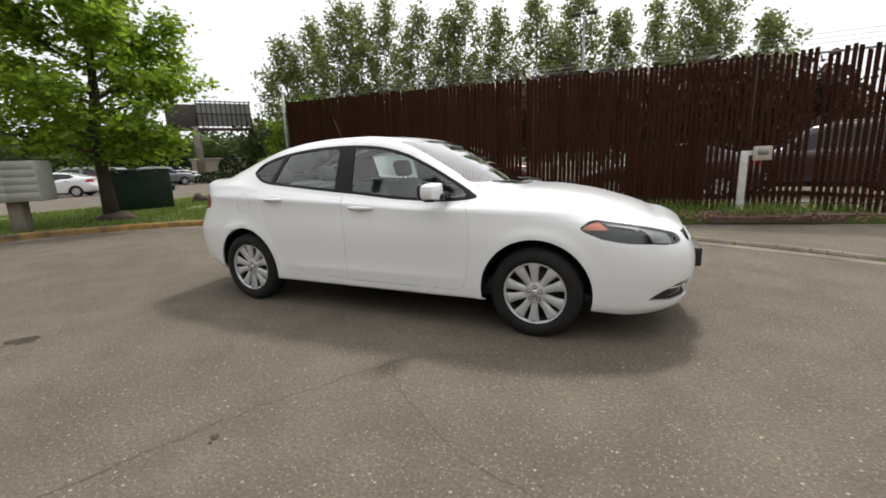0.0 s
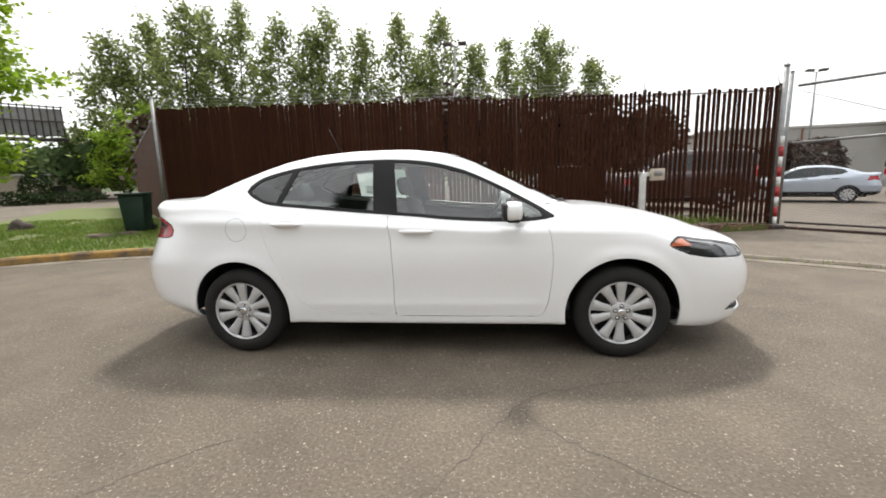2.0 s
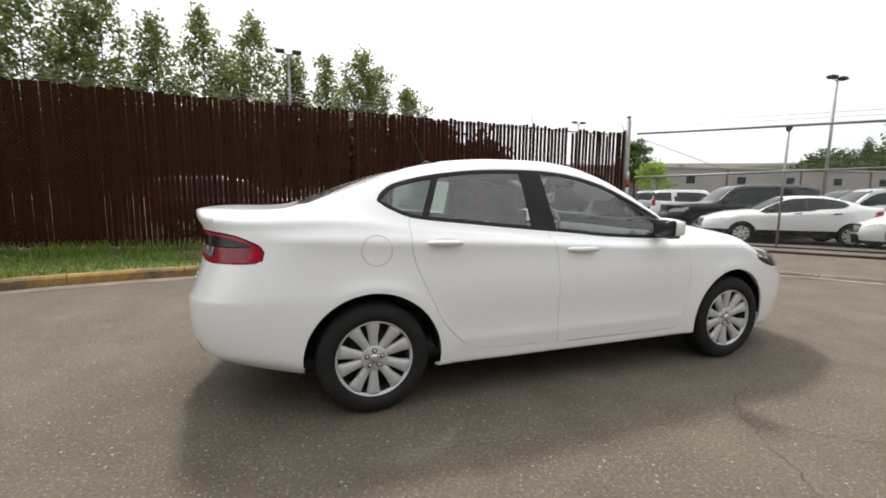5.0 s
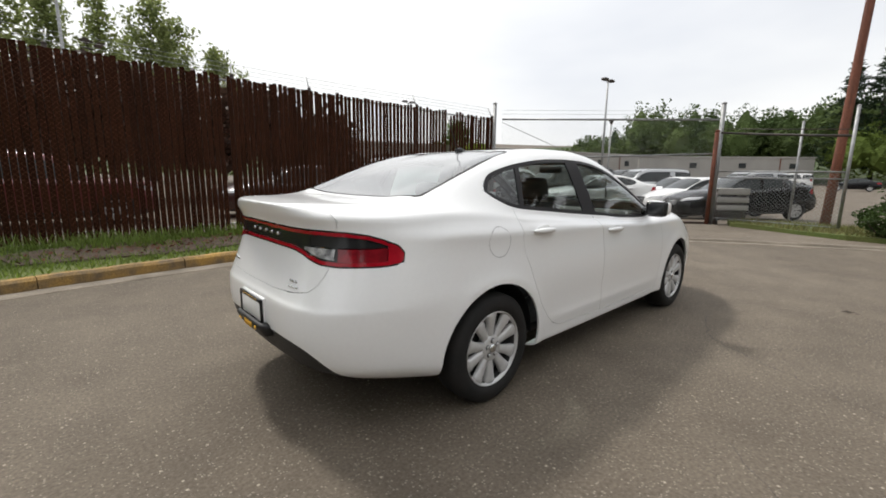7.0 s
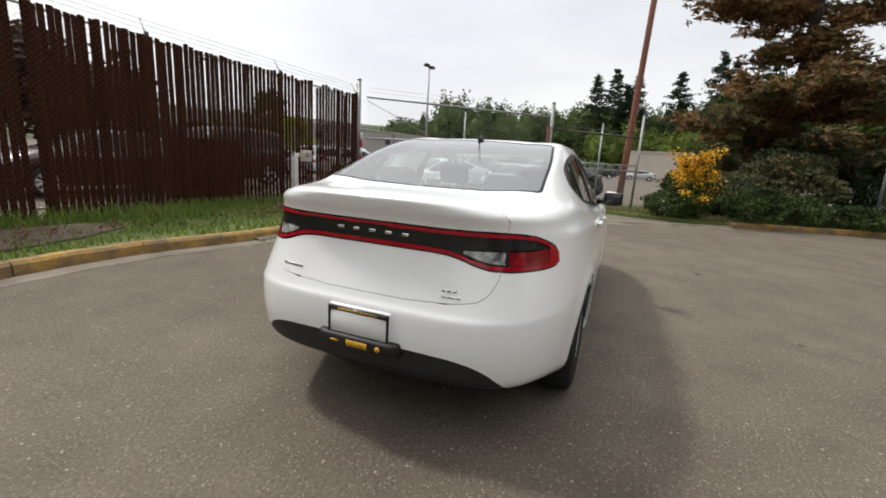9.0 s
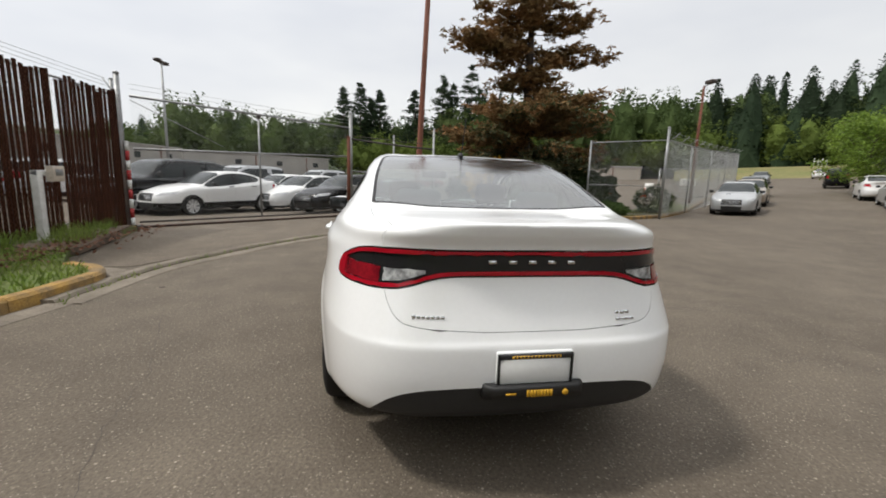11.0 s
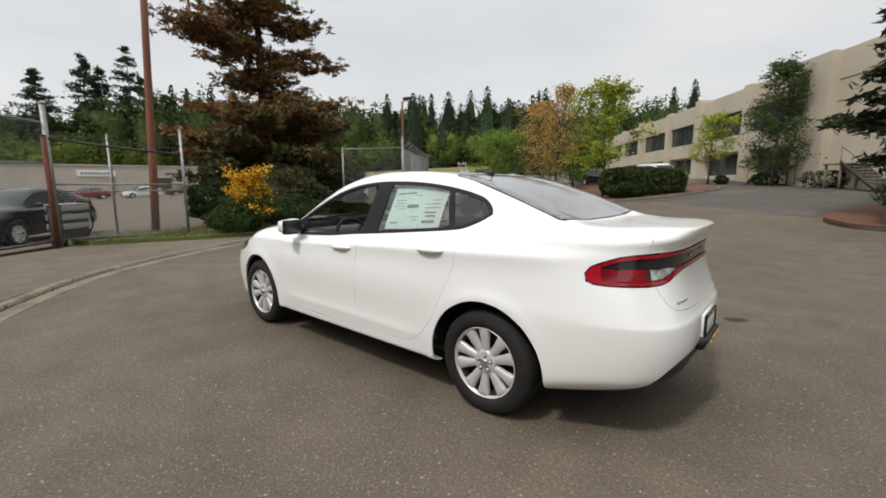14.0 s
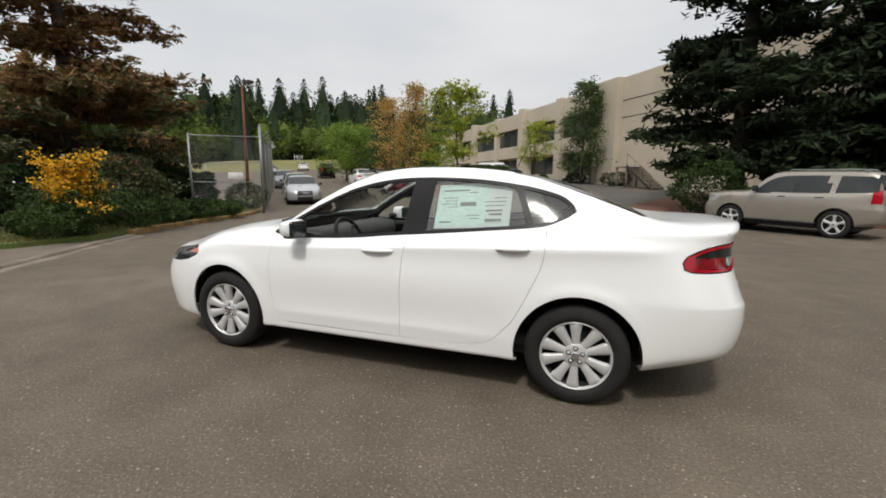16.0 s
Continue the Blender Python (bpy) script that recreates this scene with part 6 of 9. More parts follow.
def quads_mesh(name, quads):
    """A mesh of separate four-cornered leaves from an array of N x 4 x 3."""
    q = np.asarray(quads, np.float32)
    n = len(q)
    me = bpy.data.meshes.new(name)
    me.vertices.add(4 * n)
    me.vertices.foreach_set("co", q.reshape(-1))
    me.loops.add(4 * n)
    me.loops.foreach_set("vertex_index", np.arange(4 * n, dtype=np.int32))
    me.polygons.add(n)
    me.polygons.foreach_set("loop_start", np.arange(0, 4 * n, 4, dtype=np.int32))
    me.polygons.foreach_set("loop_total", np.full(n, 4, np.int32))
    me.update(calc_edges=True)
    return me


def leaf_quads(rng, centres, size, flat=0.0, long=1.5, up=None):
    """Small pointed leaves at the centres, turned at random; flat: how much they lie level."""
    n = len(centres)
    a = rng.normal(size=(n, 3))
    a[:, 2] *= 1 - flat
    a /= np.linalg.norm(a, axis=1, keepdims=True) + 1e-9
    b = rng.normal(size=(n, 3))
    b[:, 2] *= 1 - flat
    b -= (a * b).sum(1, keepdims=True) * a
    b /= np.linalg.norm(b, axis=1, keepdims=True) + 1e-9
    s = size * rng.uniform(0.6, 1.35, (n, 1))
    c = centres
    return np.stack([c - a * s * long * 0.5, c + b * s * 0.42 - a * s * 0.05, c + a * s * long * 0.5, c - b * s * 0.42 + a * s * 0.05], 1)


def limb_points(rng, p, direction, length, bend=0.25, n=5, lift=0.0):
    pts, d = [np.array(p, float)], np.array(direction, float)
    for _ in range(n):
        d = d + rng.normal(size=3) * bend * 0.35
        d[2] += lift
        d /= np.linalg.norm(d)
        pts.append(pts[-1] + d * length / n)
    return pts


def broadleaf(name, x, y, h, r, base, leaf_mat, label, seed, leaves=6000, size=0.11, trunk=0.12, z0=0.0, limbs=22, cluster=0.45, flat=0.3, top_power=0.8, narrow=1.0, sparse=0.0, group="", category="tree", spire=False):
    """A tapered trunk, limbs, and a crown of many small leaves with gaps."""
    rng = np.random.default_rng(seed)
    root = empty(name, pose(x, y, z0), label, category, group)
    wood = bmesh.new()
    lean = rng.normal(size=2) * 0.03 * h
    axis = [np.array((lean[0] * t * t + 0.05 * rng.normal() * (k > 0), lean[1] * t * t + 0.05 * rng.normal() * (k > 0), h * 0.93 * t - (0.1 if k == 0 else 0.0))) for k, t in enumerate(np.linspace(0, 1, 8))]
    tube(wood, axis, [trunk * (1.25 if k == 0 else 1.0) * (1 - 0.85 * t) for k, t in enumerate(np.linspace(0, 1, 8))], 9)
    spots = []
    for k in range(limbs):
        t = base / h + (1 - base / h) * (k + rng.uniform(0, 0.8)) / limbs
        j = min(6, int(t * 7))
        p = axis[j] + (axis[j + 1] - axis[j]) * (t * 7 - j)
        az = k * 2.4 + rng.normal() * 0.4
        s = (t - base / h) / (1 - base / h)
        span = r * (math.sin(math.pi * min(1.0, 0.18 + 0.82 * s) ** top_power) ** 0.7 * 0.9 + 0.12) * rng.uniform(0.7, 1.15)
        if spire:
            span = r * (1.0 - s) ** 0.75 * min(1.0, 0.55 + 1.8 * s) * rng.uniform(0.6, 1.2) + 0.25
        up = 0.25 + 0.9 * s
        limb = limb_points(rng, p, (math.cos(az), math.sin(az), up * narrow), span * (1 + 0.3 * up), lift=0.03)
        tube(wood, limb, [trunk * 0.42 * (1 - s * 0.6) * (1 - 0.8 * i / 5) for i in range(6)], 4 if spire else 6, caps=False)
        for i in range(1, 6):
            w = (0.4 + 0.6 * i / 5) * (0.12 + span / r if spire else 1.0)
            for _ in range(3 if i > 2 else 1):
                spots.append((limb[i] + rng.normal(size=3) * cluster * 0.5, w))
        for _ in range(1 if spire else 3):
            i = rng.integers(2, 6)
            twig = limb_points(rng, limb[i], rng.normal(size=3) * np.array((1, 1, 0.4)) + np.array((math.cos(az), math.sin(az), 0.2)), span * 0.35, n=3)
            tube(wood, twig, [trunk * 0.12, trunk * 0.09, trunk * 0.06, trunk * 0.03], 4, caps=False)
            spots += [(q, 0.8 * (0.12 + span / r if spire else 1.0)) for q in twig[1:]]
    part("trunk", wood, BARK, root, "dark bark trunk and limbs")
    pts = np.array([s[0] for s in spots])
    wts = np.array([s[1] for s in spots])
    if sparse:
        keep = rng.random(len(pts)) > sparse
        pts, wts = pts[keep], wts[keep]
    pick = rng.choice(len(pts), leaves, p=wts / wts.sum())
    off = rng.normal(size=(leaves, 3)) * cluster * np.array((0.55, 0.55, 0.6 if spire else 0.32))
    c = pts[pick] + off
    c[:, 2] = np.maximum(c[:, 2], base * 0.75)
    mats = leaf_mat if isinstance(leaf_mat, (list, tuple)) else [leaf_mat]
    me = quads_mesh("crown", leaf_quads(rng, c, size, flat))
    ob = mesh_part("crown", me, mats, root, smooth=False)
    if len(mats) > 1:
        low = c[:, 2] + rng.normal(size=leaves) * 0.15 * h
        me.polygons.foreach_set("material_index", (low > h * 0.55).astype(np.int32))
    return root


def conifer(name, x, y, h, r, base, mats, label, seed, tiers=26, trunk=0.2, z0=0.0, droop=0.25, size=0.16, per=26, ragged=0.35, split=None, group="", spray=0.32, clump=0.0, long=2.0, profile=None, rep=5):
    """A straight trunk with whorls of drooping boughs, each bough set with short sprays of needles."""
    rng = np.random.default_rng(seed)
    root = empty(name, pose(x, y, z0), label, "tree", group)
    wood = bmesh.new()
    tube(wood, [(0, 0, -0.1), (0.02, 0, h * 0.3), (0.03, 0.02, h * 0.7), (0.0, 0.0, h)], [trunk * 1.2, trunk * 0.9, trunk * 0.45, 0.02], 10)
    spots = []
    for k in range(tiers):
        t = (k + rng.uniform(0, 0.6)) / tiers
        z = base + (h - base) * t
        reach = r * (1 - t) ** 0.75 * (0.35 + 0.65 * min(1.0, t * 6 + 0.45)) + 0.15
        if profile:
            reach = float(np.interp(z, [a for a, b in profile], [b for a, b in profile]))
        for j in range(int(rng.integers(4, 7)) + (0 if not profile else 3 if z < 4.6 else -1)):
            az = rng.uniform(0, 2 * math.pi)
            length = reach * rng.uniform(1 - ragged, 1.08)
            zb = z + rng.uniform(-0.6, 0.6) * (h - base) / tiers
            n = 7
            pts = []
            for i in range(n + 1):
                u = i / n
                pts.append(np.array((math.cos(az) * length * u, math.sin(az) * length * u, zb - droop * length * u * (1 - 0.55 * u) + 0.10 * length * u * u) ) + rng.normal(size=3) * 0.02 * length * u)
            tube(wood, pts[::2] + pts[-1:], [max(0.008, trunk * 0.20 * (1 - t) * (1 - 0.85 * i / n)) for i in (0, 2, 4, 6, 7)], 4, caps=False)
            for i in range(2, n + 1):
                w = length * spray * (1 - 0.55 * i / n)
                m = max(2, int(per * length / r / 4))
                for _ in range(m if clump and i > 1 else 0):
                    spots.append(pts[i] + rng.normal(size=3) * clump * np.array((1, 1, 0.4)) + np.array((0, 0, 0.1)))
                for _ in range(0 if clump else m):
                    side = rng.normal() * w
                    spots.append(pts[i] + np.array((-math.sin(az) * side, math.cos(az) * side, -abs(side) * 0.25 + rng.normal() * 0.05)) + np.array((math.cos(az), math.sin(az), 0)) * rng.uniform(-0.5, 0.5) * length / n)
    part("trunk", wood, BARK, root, "dark trunk and boughs")
    c = np.array(spots)
    c = np.repeat(c, rep, 0) + rng.normal(size=(len(c) * rep, 3)) * size * np.array((0.9, 0.9, 0.45))
    me = quads_mesh("needles", leaf_quads(rng, c, size, 0.45, long))
    mesh_part("needles", me, mats, root, smooth=False)
    if len(mats) > 1:
        pat = np.sin(c[:, 0] * 1.7 + c[:, 2] * 0.9) + rng.normal(size=len(c)) * 0.6 + (c[:, 2] - (split if split else h * 0.4)) * 0.55
        me.polygons.foreach_set("material_index", (pat < 0).astype(np.int32))
    return root


def shrub(name, x, y, w, d, h, mat, label, seed, n=1600, size=0.06, z0=0.1, group="", stems=10, flat=0.1, box_like=0.0, turn=0.0):
    """A bush: stems and a dense uneven shell of leaves."""
    rng = np.random.default_rng(seed)
    root = empty(name, pose(x, y, z0, 0, 0, turn), label, "shrub", group)
    wood = bmesh.new()
    for k in range(stems):
        az = rng.uniform(0, 6.28)
        tube(wood, limb_points(rng, (rng.normal() * w * 0.15, rng.normal() * d * 0.15, -0.05), (math.cos(az) * 0.6 * w / h, math.sin(az) * 0.6 * d / h, 1.0), h * 0.8, n=4), [0.018, 0.015, 0.012, 0.008, 0.004], 5, caps=False)
    part("woody_base", wood, BARK, root)
    v = rng.normal(size=(n, 3))
    v /= np.linalg.norm(v, axis=1, keepdims=True)
    if box_like:
        v = rng.uniform(-1, 1, (n, 3))
        axis = rng.choice(3, n, p=np.array((d * h, w * h, w * d)) / (d * h + w * h + w * d))
        v[np.arange(n), axis] = np.sign(v[np.arange(n), axis])
        v *= np.minimum(1.0, 1.0 / ((np.abs(v) ** 4).sum(1, keepdims=True) ** 0.25))
    rad = rng.uniform(0.55, 1.0, (n, 1)) ** (0.15 if box_like else 0.4)
    lump = np.array([1 + (0.22 - 0.18 * box_like) * noise.noise((p[0] * 2.3 + seed, p[1] * 2.3, p[2] * 2.3)) * 1.6 for p in v])[:, None]
    c = v * rad * lump * np.array((w / 2, d / 2, h / 2)) + np.array((0, 0, h / 2))
    c[:, 2] = np.maximum(c[:, 2], 0.02)
    mats = mat if isinstance(mat, (list, tuple)) else [mat]
    me = quads_mesh("leaves", leaf_quads(rng, c, size, flat))
    mesh_part("leaves", me, mats, root, smooth=False)
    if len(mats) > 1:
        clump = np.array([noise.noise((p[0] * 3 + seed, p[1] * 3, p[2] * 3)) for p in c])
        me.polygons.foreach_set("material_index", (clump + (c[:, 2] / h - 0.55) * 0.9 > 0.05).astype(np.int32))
    return root


def grass(name, spots, h, mat, label, seed, w=0.012):
    """Upright blades at the given places."""
    rng = np.random.default_rng(seed)
    n = len(spots)
    az = rng.uniform(0, 2 * np.pi, n)
    hh = h * rng.uniform(0.4, 1.3, n)
    side = np.stack([np.cos(az), np.sin(az), np.zeros(n)], 1) * w
    lean = np.stack([rng.normal(size=n) * 0.4, rng.normal(size=n) * 0.4, np.ones(n)], 1) * hh[:, None]
    q = np.stack([spots - side, spots + side, spots + side * 0.3 + lean, spots - side * 0.3 + lean], 1)
    return mesh_part(name, quads_mesh(name, q), mat, None, label=label, smooth=False, kind="stuff", category="grass")


def inside(poly, p):
    x, y = p[:, 0], p[:, 1]
    c = np.zeros(len(p), bool)
    for (x0, y0), (x1, y1) in zip(poly, poly[1:] + poly[:1]):
        hit = ((y0 > y) != (y1 > y)) & (x < (x1 - x0) * (y - y0) / (y1 - y0 + 1e-12) + x0)
        c ^= hit
    return c


rng = np.random.default_rng(5)
p = rng.uniform((-16, -4, 0), (3, 10, 0), (120000, 3))
p = p[inside(VERGE, p)]
worn = np.array([noise.noise((a * 0.8, b * 0.8, 1.0)) for a, b, _ in p])
p = p[(worn > -0.5) & ((p[:, 0] < 2.9) | (rng.random(len(p)) < 0.25)) & ((np.hypot((p[:, 0] + 1.9) / 1.9, (p[:, 1] - 5.35) / 0.85) > 0.8 + 0.5 * worn) | (rng.random(len(p)) < 0.32))]
p[:, 2] = 0.10
grass("verge_grass", p, 0.075, GRASS, "short uneven green lawn grass along the kerb", 1)
p = rng.uniform((-8, 4.3, 0.1), (5.5, 6.4, 0.1), (16000, 3))
p = p[inside(VERGE, p) & (np.abs(p[:, 1] - (6.35 - 0.06 * p[:, 0]) + 0.25) < 0.35 + 0.5 * (np.sin(p[:, 0] * 2) > 0.4))]
grass("long_grass", p, 0.20, GRASS, "longer rank grass at the foot of the slatted fence", 2, 0.008)
p = rng.uniform((8.5, -14, 0.08), (14, 1.2, 0.08), (26000, 3))
p = p[inside(offset(KERB_EAST[:38], 0.17) + [(14.0, -11.0), (12.4, -7.5), (11.3, -1.5), (10.9, 1.0), (9.9, 0.7), (9.0, -1.6), (8.95, -3.2)], p)]
grass("roadside_grass", p, 0.11, ROADSIDE, "rough roadside grass below the chain-link fence", 3)
# weeds in the gutter joint
p = np.array([(*at_line(GUTTER, rng.uniform(0, 6))[0].xy, 0.0) for _ in range(260)]) + rng.normal(size=(260, 3)) * np.array((0.05, 0.05, 0))
p[:, 2] = 0.01
grass("gutter_weeds", p, 0.05, GRASS, "small weeds growing in the gutter joint", 4, 0.008)
# dead leaves on the soil by the gate drive
p = np.concatenate([rng.normal(size=(700, 3)) * np.array((1.3, 0.28, 0)) + np.array((3.4, 5.0, 0)), rng.normal(size=(400, 3)) * np.array((0.8, 0.32, 0)) + np.array((-1.9, 5.35, 0))])
p[:, 2] = 0.16
mesh_part("dead_leaves", quads_mesh("dead_leaves", leaf_quads(rng, p, 0.05, 0.85, 1.3)), MULCH, None, label="brown dead leaves scattered on bare soil", smooth=False, kind="stuff", category="leaves")

# near trees
broadleaf("lawn_tree", -10.2, 2.6, 7.6, 2.2, 1.35, [LEAF_BRIGHT, LEAF_BRIGHT], "bright green young broadleaf tree on the lawn", 21, leaves=42000, size=0.105, trunk=0.16, z0=0.1, limbs=40, cluster=0.40, flat=0.55)
conifer("brown_conifer", 14.75, -6.2, 12.4, 4.0, 1.2, [NEEDLE_BROWN, NEEDLE_OLIVE], "rust-brown half-dead conifer with layered boughs", 31, tiers=26, trunk=0.24, size=0.072, per=100, ragged=0.42, split=2.4, droop=0.08, clump=0.27, long=3.6, rep=10,
        profile=[(1.0, 2.6), (2.0, 3.5), (3.0, 3.7), (4.2, 3.4), (5.0, 1.9), (5.6, 1.6), (6.3, 3.4), (7.2, 3.3), (8.4, 2.5), (9.8, 1.7), (11.2, 0.9), (12.4, 0.2)])
conifer("dark_fir", -6.85, -16.4, 21.0, 3.4, 1.7, [NEEDLE_DARK], "dense dark green fir above the mulch bed", 41, ragged=0.28, tiers=38, trunk=0.28, size=0.135, per=108, rep=3, long=2.8, z0=0.2, group="dark firs")
conifer("dark_fir", -12.6, -17.5, 16.0, 4.2, 0.4, [NEEDLE_DARK], "dense dark green fir beside another fir", 42, tiers=38, trunk=0.28, size=0.150, per=110, rep=4, long=2.8, z0=0.2, group="dark firs")
conifer("dark_fir", -17.5, -13.5, 13.0, 4.0, 0.4, [NEEDLE_DARK], "dense dark green fir at the end of the bed", 43, tiers=30, trunk=0.28, size=0.15, per=60, long=2.8, z0=0.2, group="dark firs")
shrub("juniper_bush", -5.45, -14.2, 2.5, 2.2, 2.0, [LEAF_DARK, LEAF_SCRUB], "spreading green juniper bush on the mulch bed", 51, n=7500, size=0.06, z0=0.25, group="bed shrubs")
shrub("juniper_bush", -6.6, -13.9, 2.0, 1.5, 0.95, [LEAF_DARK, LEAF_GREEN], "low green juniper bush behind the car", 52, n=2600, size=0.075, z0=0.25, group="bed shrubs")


def broom(x, y, h, r, label, seed):
    """Arching whip-like stems from one stool, leafy below and hung with flowers towards their tips."""
    rng = np.random.default_rng(seed)
    root = empty("broom_bush", pose(x, y, 0.1), label, "bush")
    wood, leaf, bloom = bmesh.new(), [], []
    for k in range(64):
        az = rng.uniform(0, 2 * math.pi)
        tall = k < 40
        reach = r * rng.uniform(0.15, 0.75 if tall else 1.15)
        top = h * (rng.uniform(0.62, 1.0) if tall else rng.uniform(0.25, 0.60)) * (1.0 if math.cos(az - 2.6) > -0.3 else 0.72)
        pts = []
        for u in np.linspace(0, 1, 7):
            pts.append(np.array((math.cos(az) * reach * u ** 1.3, math.sin(az) * reach * u ** 1.3, top * (1 - (1 - u) ** 1.7))) + rng.normal(size=3) * 0.03 * u)
        tube(wood, pts, [0.010 - 0.0012 * i for i in range(7)], 4, caps=False)
        flowering = rng.random() < (0.92 if tall else 0.30)
        for i in range(1, 7):
            spread = 0.055 + 0.05 * (i < 4)
            share = (i >= (3 if tall else 5)) * flowering
            for _ in range(46 if i < 5 else 30):
                (bloom if rng.random() < share * 0.85 else leaf).append(pts[i] + rng.normal(size=3) * spread * np.array((1.3, 1.3, 1.0)))
    part("stems", wood, BARK, root)
    leaf, bloom = np.array(leaf), np.array(bloom)
    leaf[:, 2] = np.maximum(leaf[:, 2], 0.02)
    mesh_part("leaves", quads_mesh("leaves", leaf_quads(rng, leaf, 0.046, 0.1)), LEAF_SCRUB, root, smooth=False)
    mesh_part("blossom", quads_mesh("blossom", leaf_quads(rng, bloom, 0.056, 0.1, 1.1)), BROOM, root, "bright yellow broom flowers", smooth=False, kind="stuff")


broom(9.30, -2.80, 1.85, 0.80, "broom bush with bright yellow flowers by the fence", 61)
for k, (x, y, w, h) in enumerate([(9.45, -2.35, 1.5, 0.75), (9.75, -4.5, 1.8, 0.95), (10.2, -5.6, 1.3, 0.75), (10.5, -6.8, 1.5, 0.65), (10.75, -8.2, 1.4, 0.55), (12.6, -11.3, 1.7, 1.15), (11.2, -4.1, 2.4, 1.3), (12.3, -5.6, 3.0, 2.0), (13.0, -8.4, 2.8, 1.7), (12.6, -3.4, 2.4, 1.5)]):
    shrub("roadside_shrub", x, y, w, w * 0.9, h, NEEDLE_OLIVE if k in (6, 7) else LEAF_DARK if k > 5 else [LEAF_SCRUB, LEAF_DARK] if k % 2 else LEAF_SCRUB, "dark green scrubby roadside shrub", 70 + k, n=int((5200 if k > 5 else 2400) * w), size=0.065 if k > 5 else 0.05, group="roadside shrubs")
shrub("clipped_hedge", 4.75, -24.4, 6.8, 1.7, 1.65, [LEAF_HEDGE, LEAF_HEDGE], "clipped dark green hedge on the mulch island", 81, n=17000, size=0.115, z0=0.72, box_like=1.0, turn=69, stems=24)
broadleaf("island_tree", 6.6, -22.7, 6.3, 2.5, 1.3, LEAF_YELLOW, "young yellow-green tree on the mulch island", 91, leaves=6500, size=0.12, trunk=0.07, z0=0.6, limbs=20, cluster=0.30, flat=0.5, narrow=1.6)
broadleaf("orange_tree", 11.6, -26.7, 7.6, 2.0, 1.3, LEAF_ORANGE, "thin orange-brown tree on the mulch island", 92, leaves=5600, size=0.095, trunk=0.10, z0=0.75, limbs=34, cluster=0.34, narrow=2.2)
broadleaf("orange_tree", 14.2, -29.0, 7.0, 2.0, 1.3, LEAF_ORANGE, "bare-topped orange tree on the mulch island", 93, leaves=4800, size=0.095, trunk=0.10, z0=0.9, limbs=34, cluster=0.34, narrow=2.2)
for k, (x, y, h) in enumerate([(19.8, -32.2, 4.6), (17.2, -33.6, 4.0), (22.4, -35.6, 5.2), (26.5, -47.0, 6.0), (12.6, -32.0, 3.6)]):
    broadleaf("road_tree", x, y, h, 2.3, 0.6, LEAF_WALL if k == 1 else LEAF_FRESH, "low round green tree beside the road", 100 + k, leaves=4800, size=0.14, trunk=0.1, z0=rise(x, y), limbs=22, cluster=0.5, group="road trees")
broadleaf("wall_tree", -0.7, -34.6, 8.3, 1.9, 0.9, LEAF_WALL, "tall narrow green tree against the beige wall", 111, leaves=10000, size=0.115, trunk=0.12, z0=1.25, limbs=28, cluster=0.42, narrow=1.3)
broadleaf("wall_tree", 3.6, -37.5, 5.4, 1.7, 1.6, LEAF_YELLOW, "small yellow-green tree in front of the windows", 112, leaves=2800, size=0.13, trunk=0.07, z0=1.4, limbs=16, cluster=0.38)
for k, (x, y, w, h) in enumerate([(-3.4, -32.9, 2.6, 1.1), (-0.2, -35.3, 1.8, 0.9), (2.6, -37.0, 1.0, 0.7)]):
    shrub("wall_shrub", x, y, w, 1.2, h, LEAF_DARK, "dark shrub at the foot of the beige wall", 120 + k, n=1500, size=0.08, z0=rise(x, y), group="wall shrubs")

# dark plum trees across the lot behind the slatted fence
for k in range(11):
    x = -17.7 + 2.55 * k
    h = 4.3 + 0.2 * math.sin(k * 2.3) - (0.9 if k == 10 else 0.0)
    broadleaf("plum_tree", x, 20.0 + 0.5 * math.sin(k * 1.7), h, 2.0, 1.5, LEAF_PLUM, "dense dark brown-leaved plum tree behind the fence", 130 + k, leaves=4500, size=0.275, trunk=0.10, z0=rise(x, 20.0), limbs=22, cluster=0.62, flat=0.2, group="plum tree row")

for k, (x, y, h) in enumerate([(11.2, 20.2, 2.3), (13.6, 21.0, 2.7), (16.2, 21.6, 2.9), (18.6, 22.8, 3.0)]):
    shrub("brown_hedge", x, y, 3.2, 1.6, h, LEAF_PLUM, "dense brown-leaved hedge across the yard", 150 + k, n=4200, size=0.14, z0=rise(x, y), group="brown hedges")

# row of tall trees beyond the fence: bearing, distance, height
for k, (az, h) in enumerate([(133.5, 16.0), (130.6, 19.0), (127.3, 19.5), (124.3, 20.5), (121.6, 22.5), (117.5, 20.0), (113.8, 19.5), (111.4, 22.5), (107.0, 18.5), (102.5, 21.5), (99.4, 18.0), (97.0, 20.6), (93.2, 17.6), (89.3, 18.6), (86.0, 18.4), (83.3, 17.2), (78.8, 15.4)]):
    d = 61 + 3 * math.sin(k * 2.1)
    broadleaf("tall_tree", 2.0 + d * math.cos(radians(az)), -3.7 + d * math.sin(radians(az)), h * 1.10, 5.2, 1.0, LEAF_OLIVE, "tall slender grey-green tree in a distant row", 200 + k, leaves=6400, size=0.30, trunk=0.16, limbs=56, cluster=0.62, flat=0.1, spire=True, narrow=1.05, group="distant tree row")

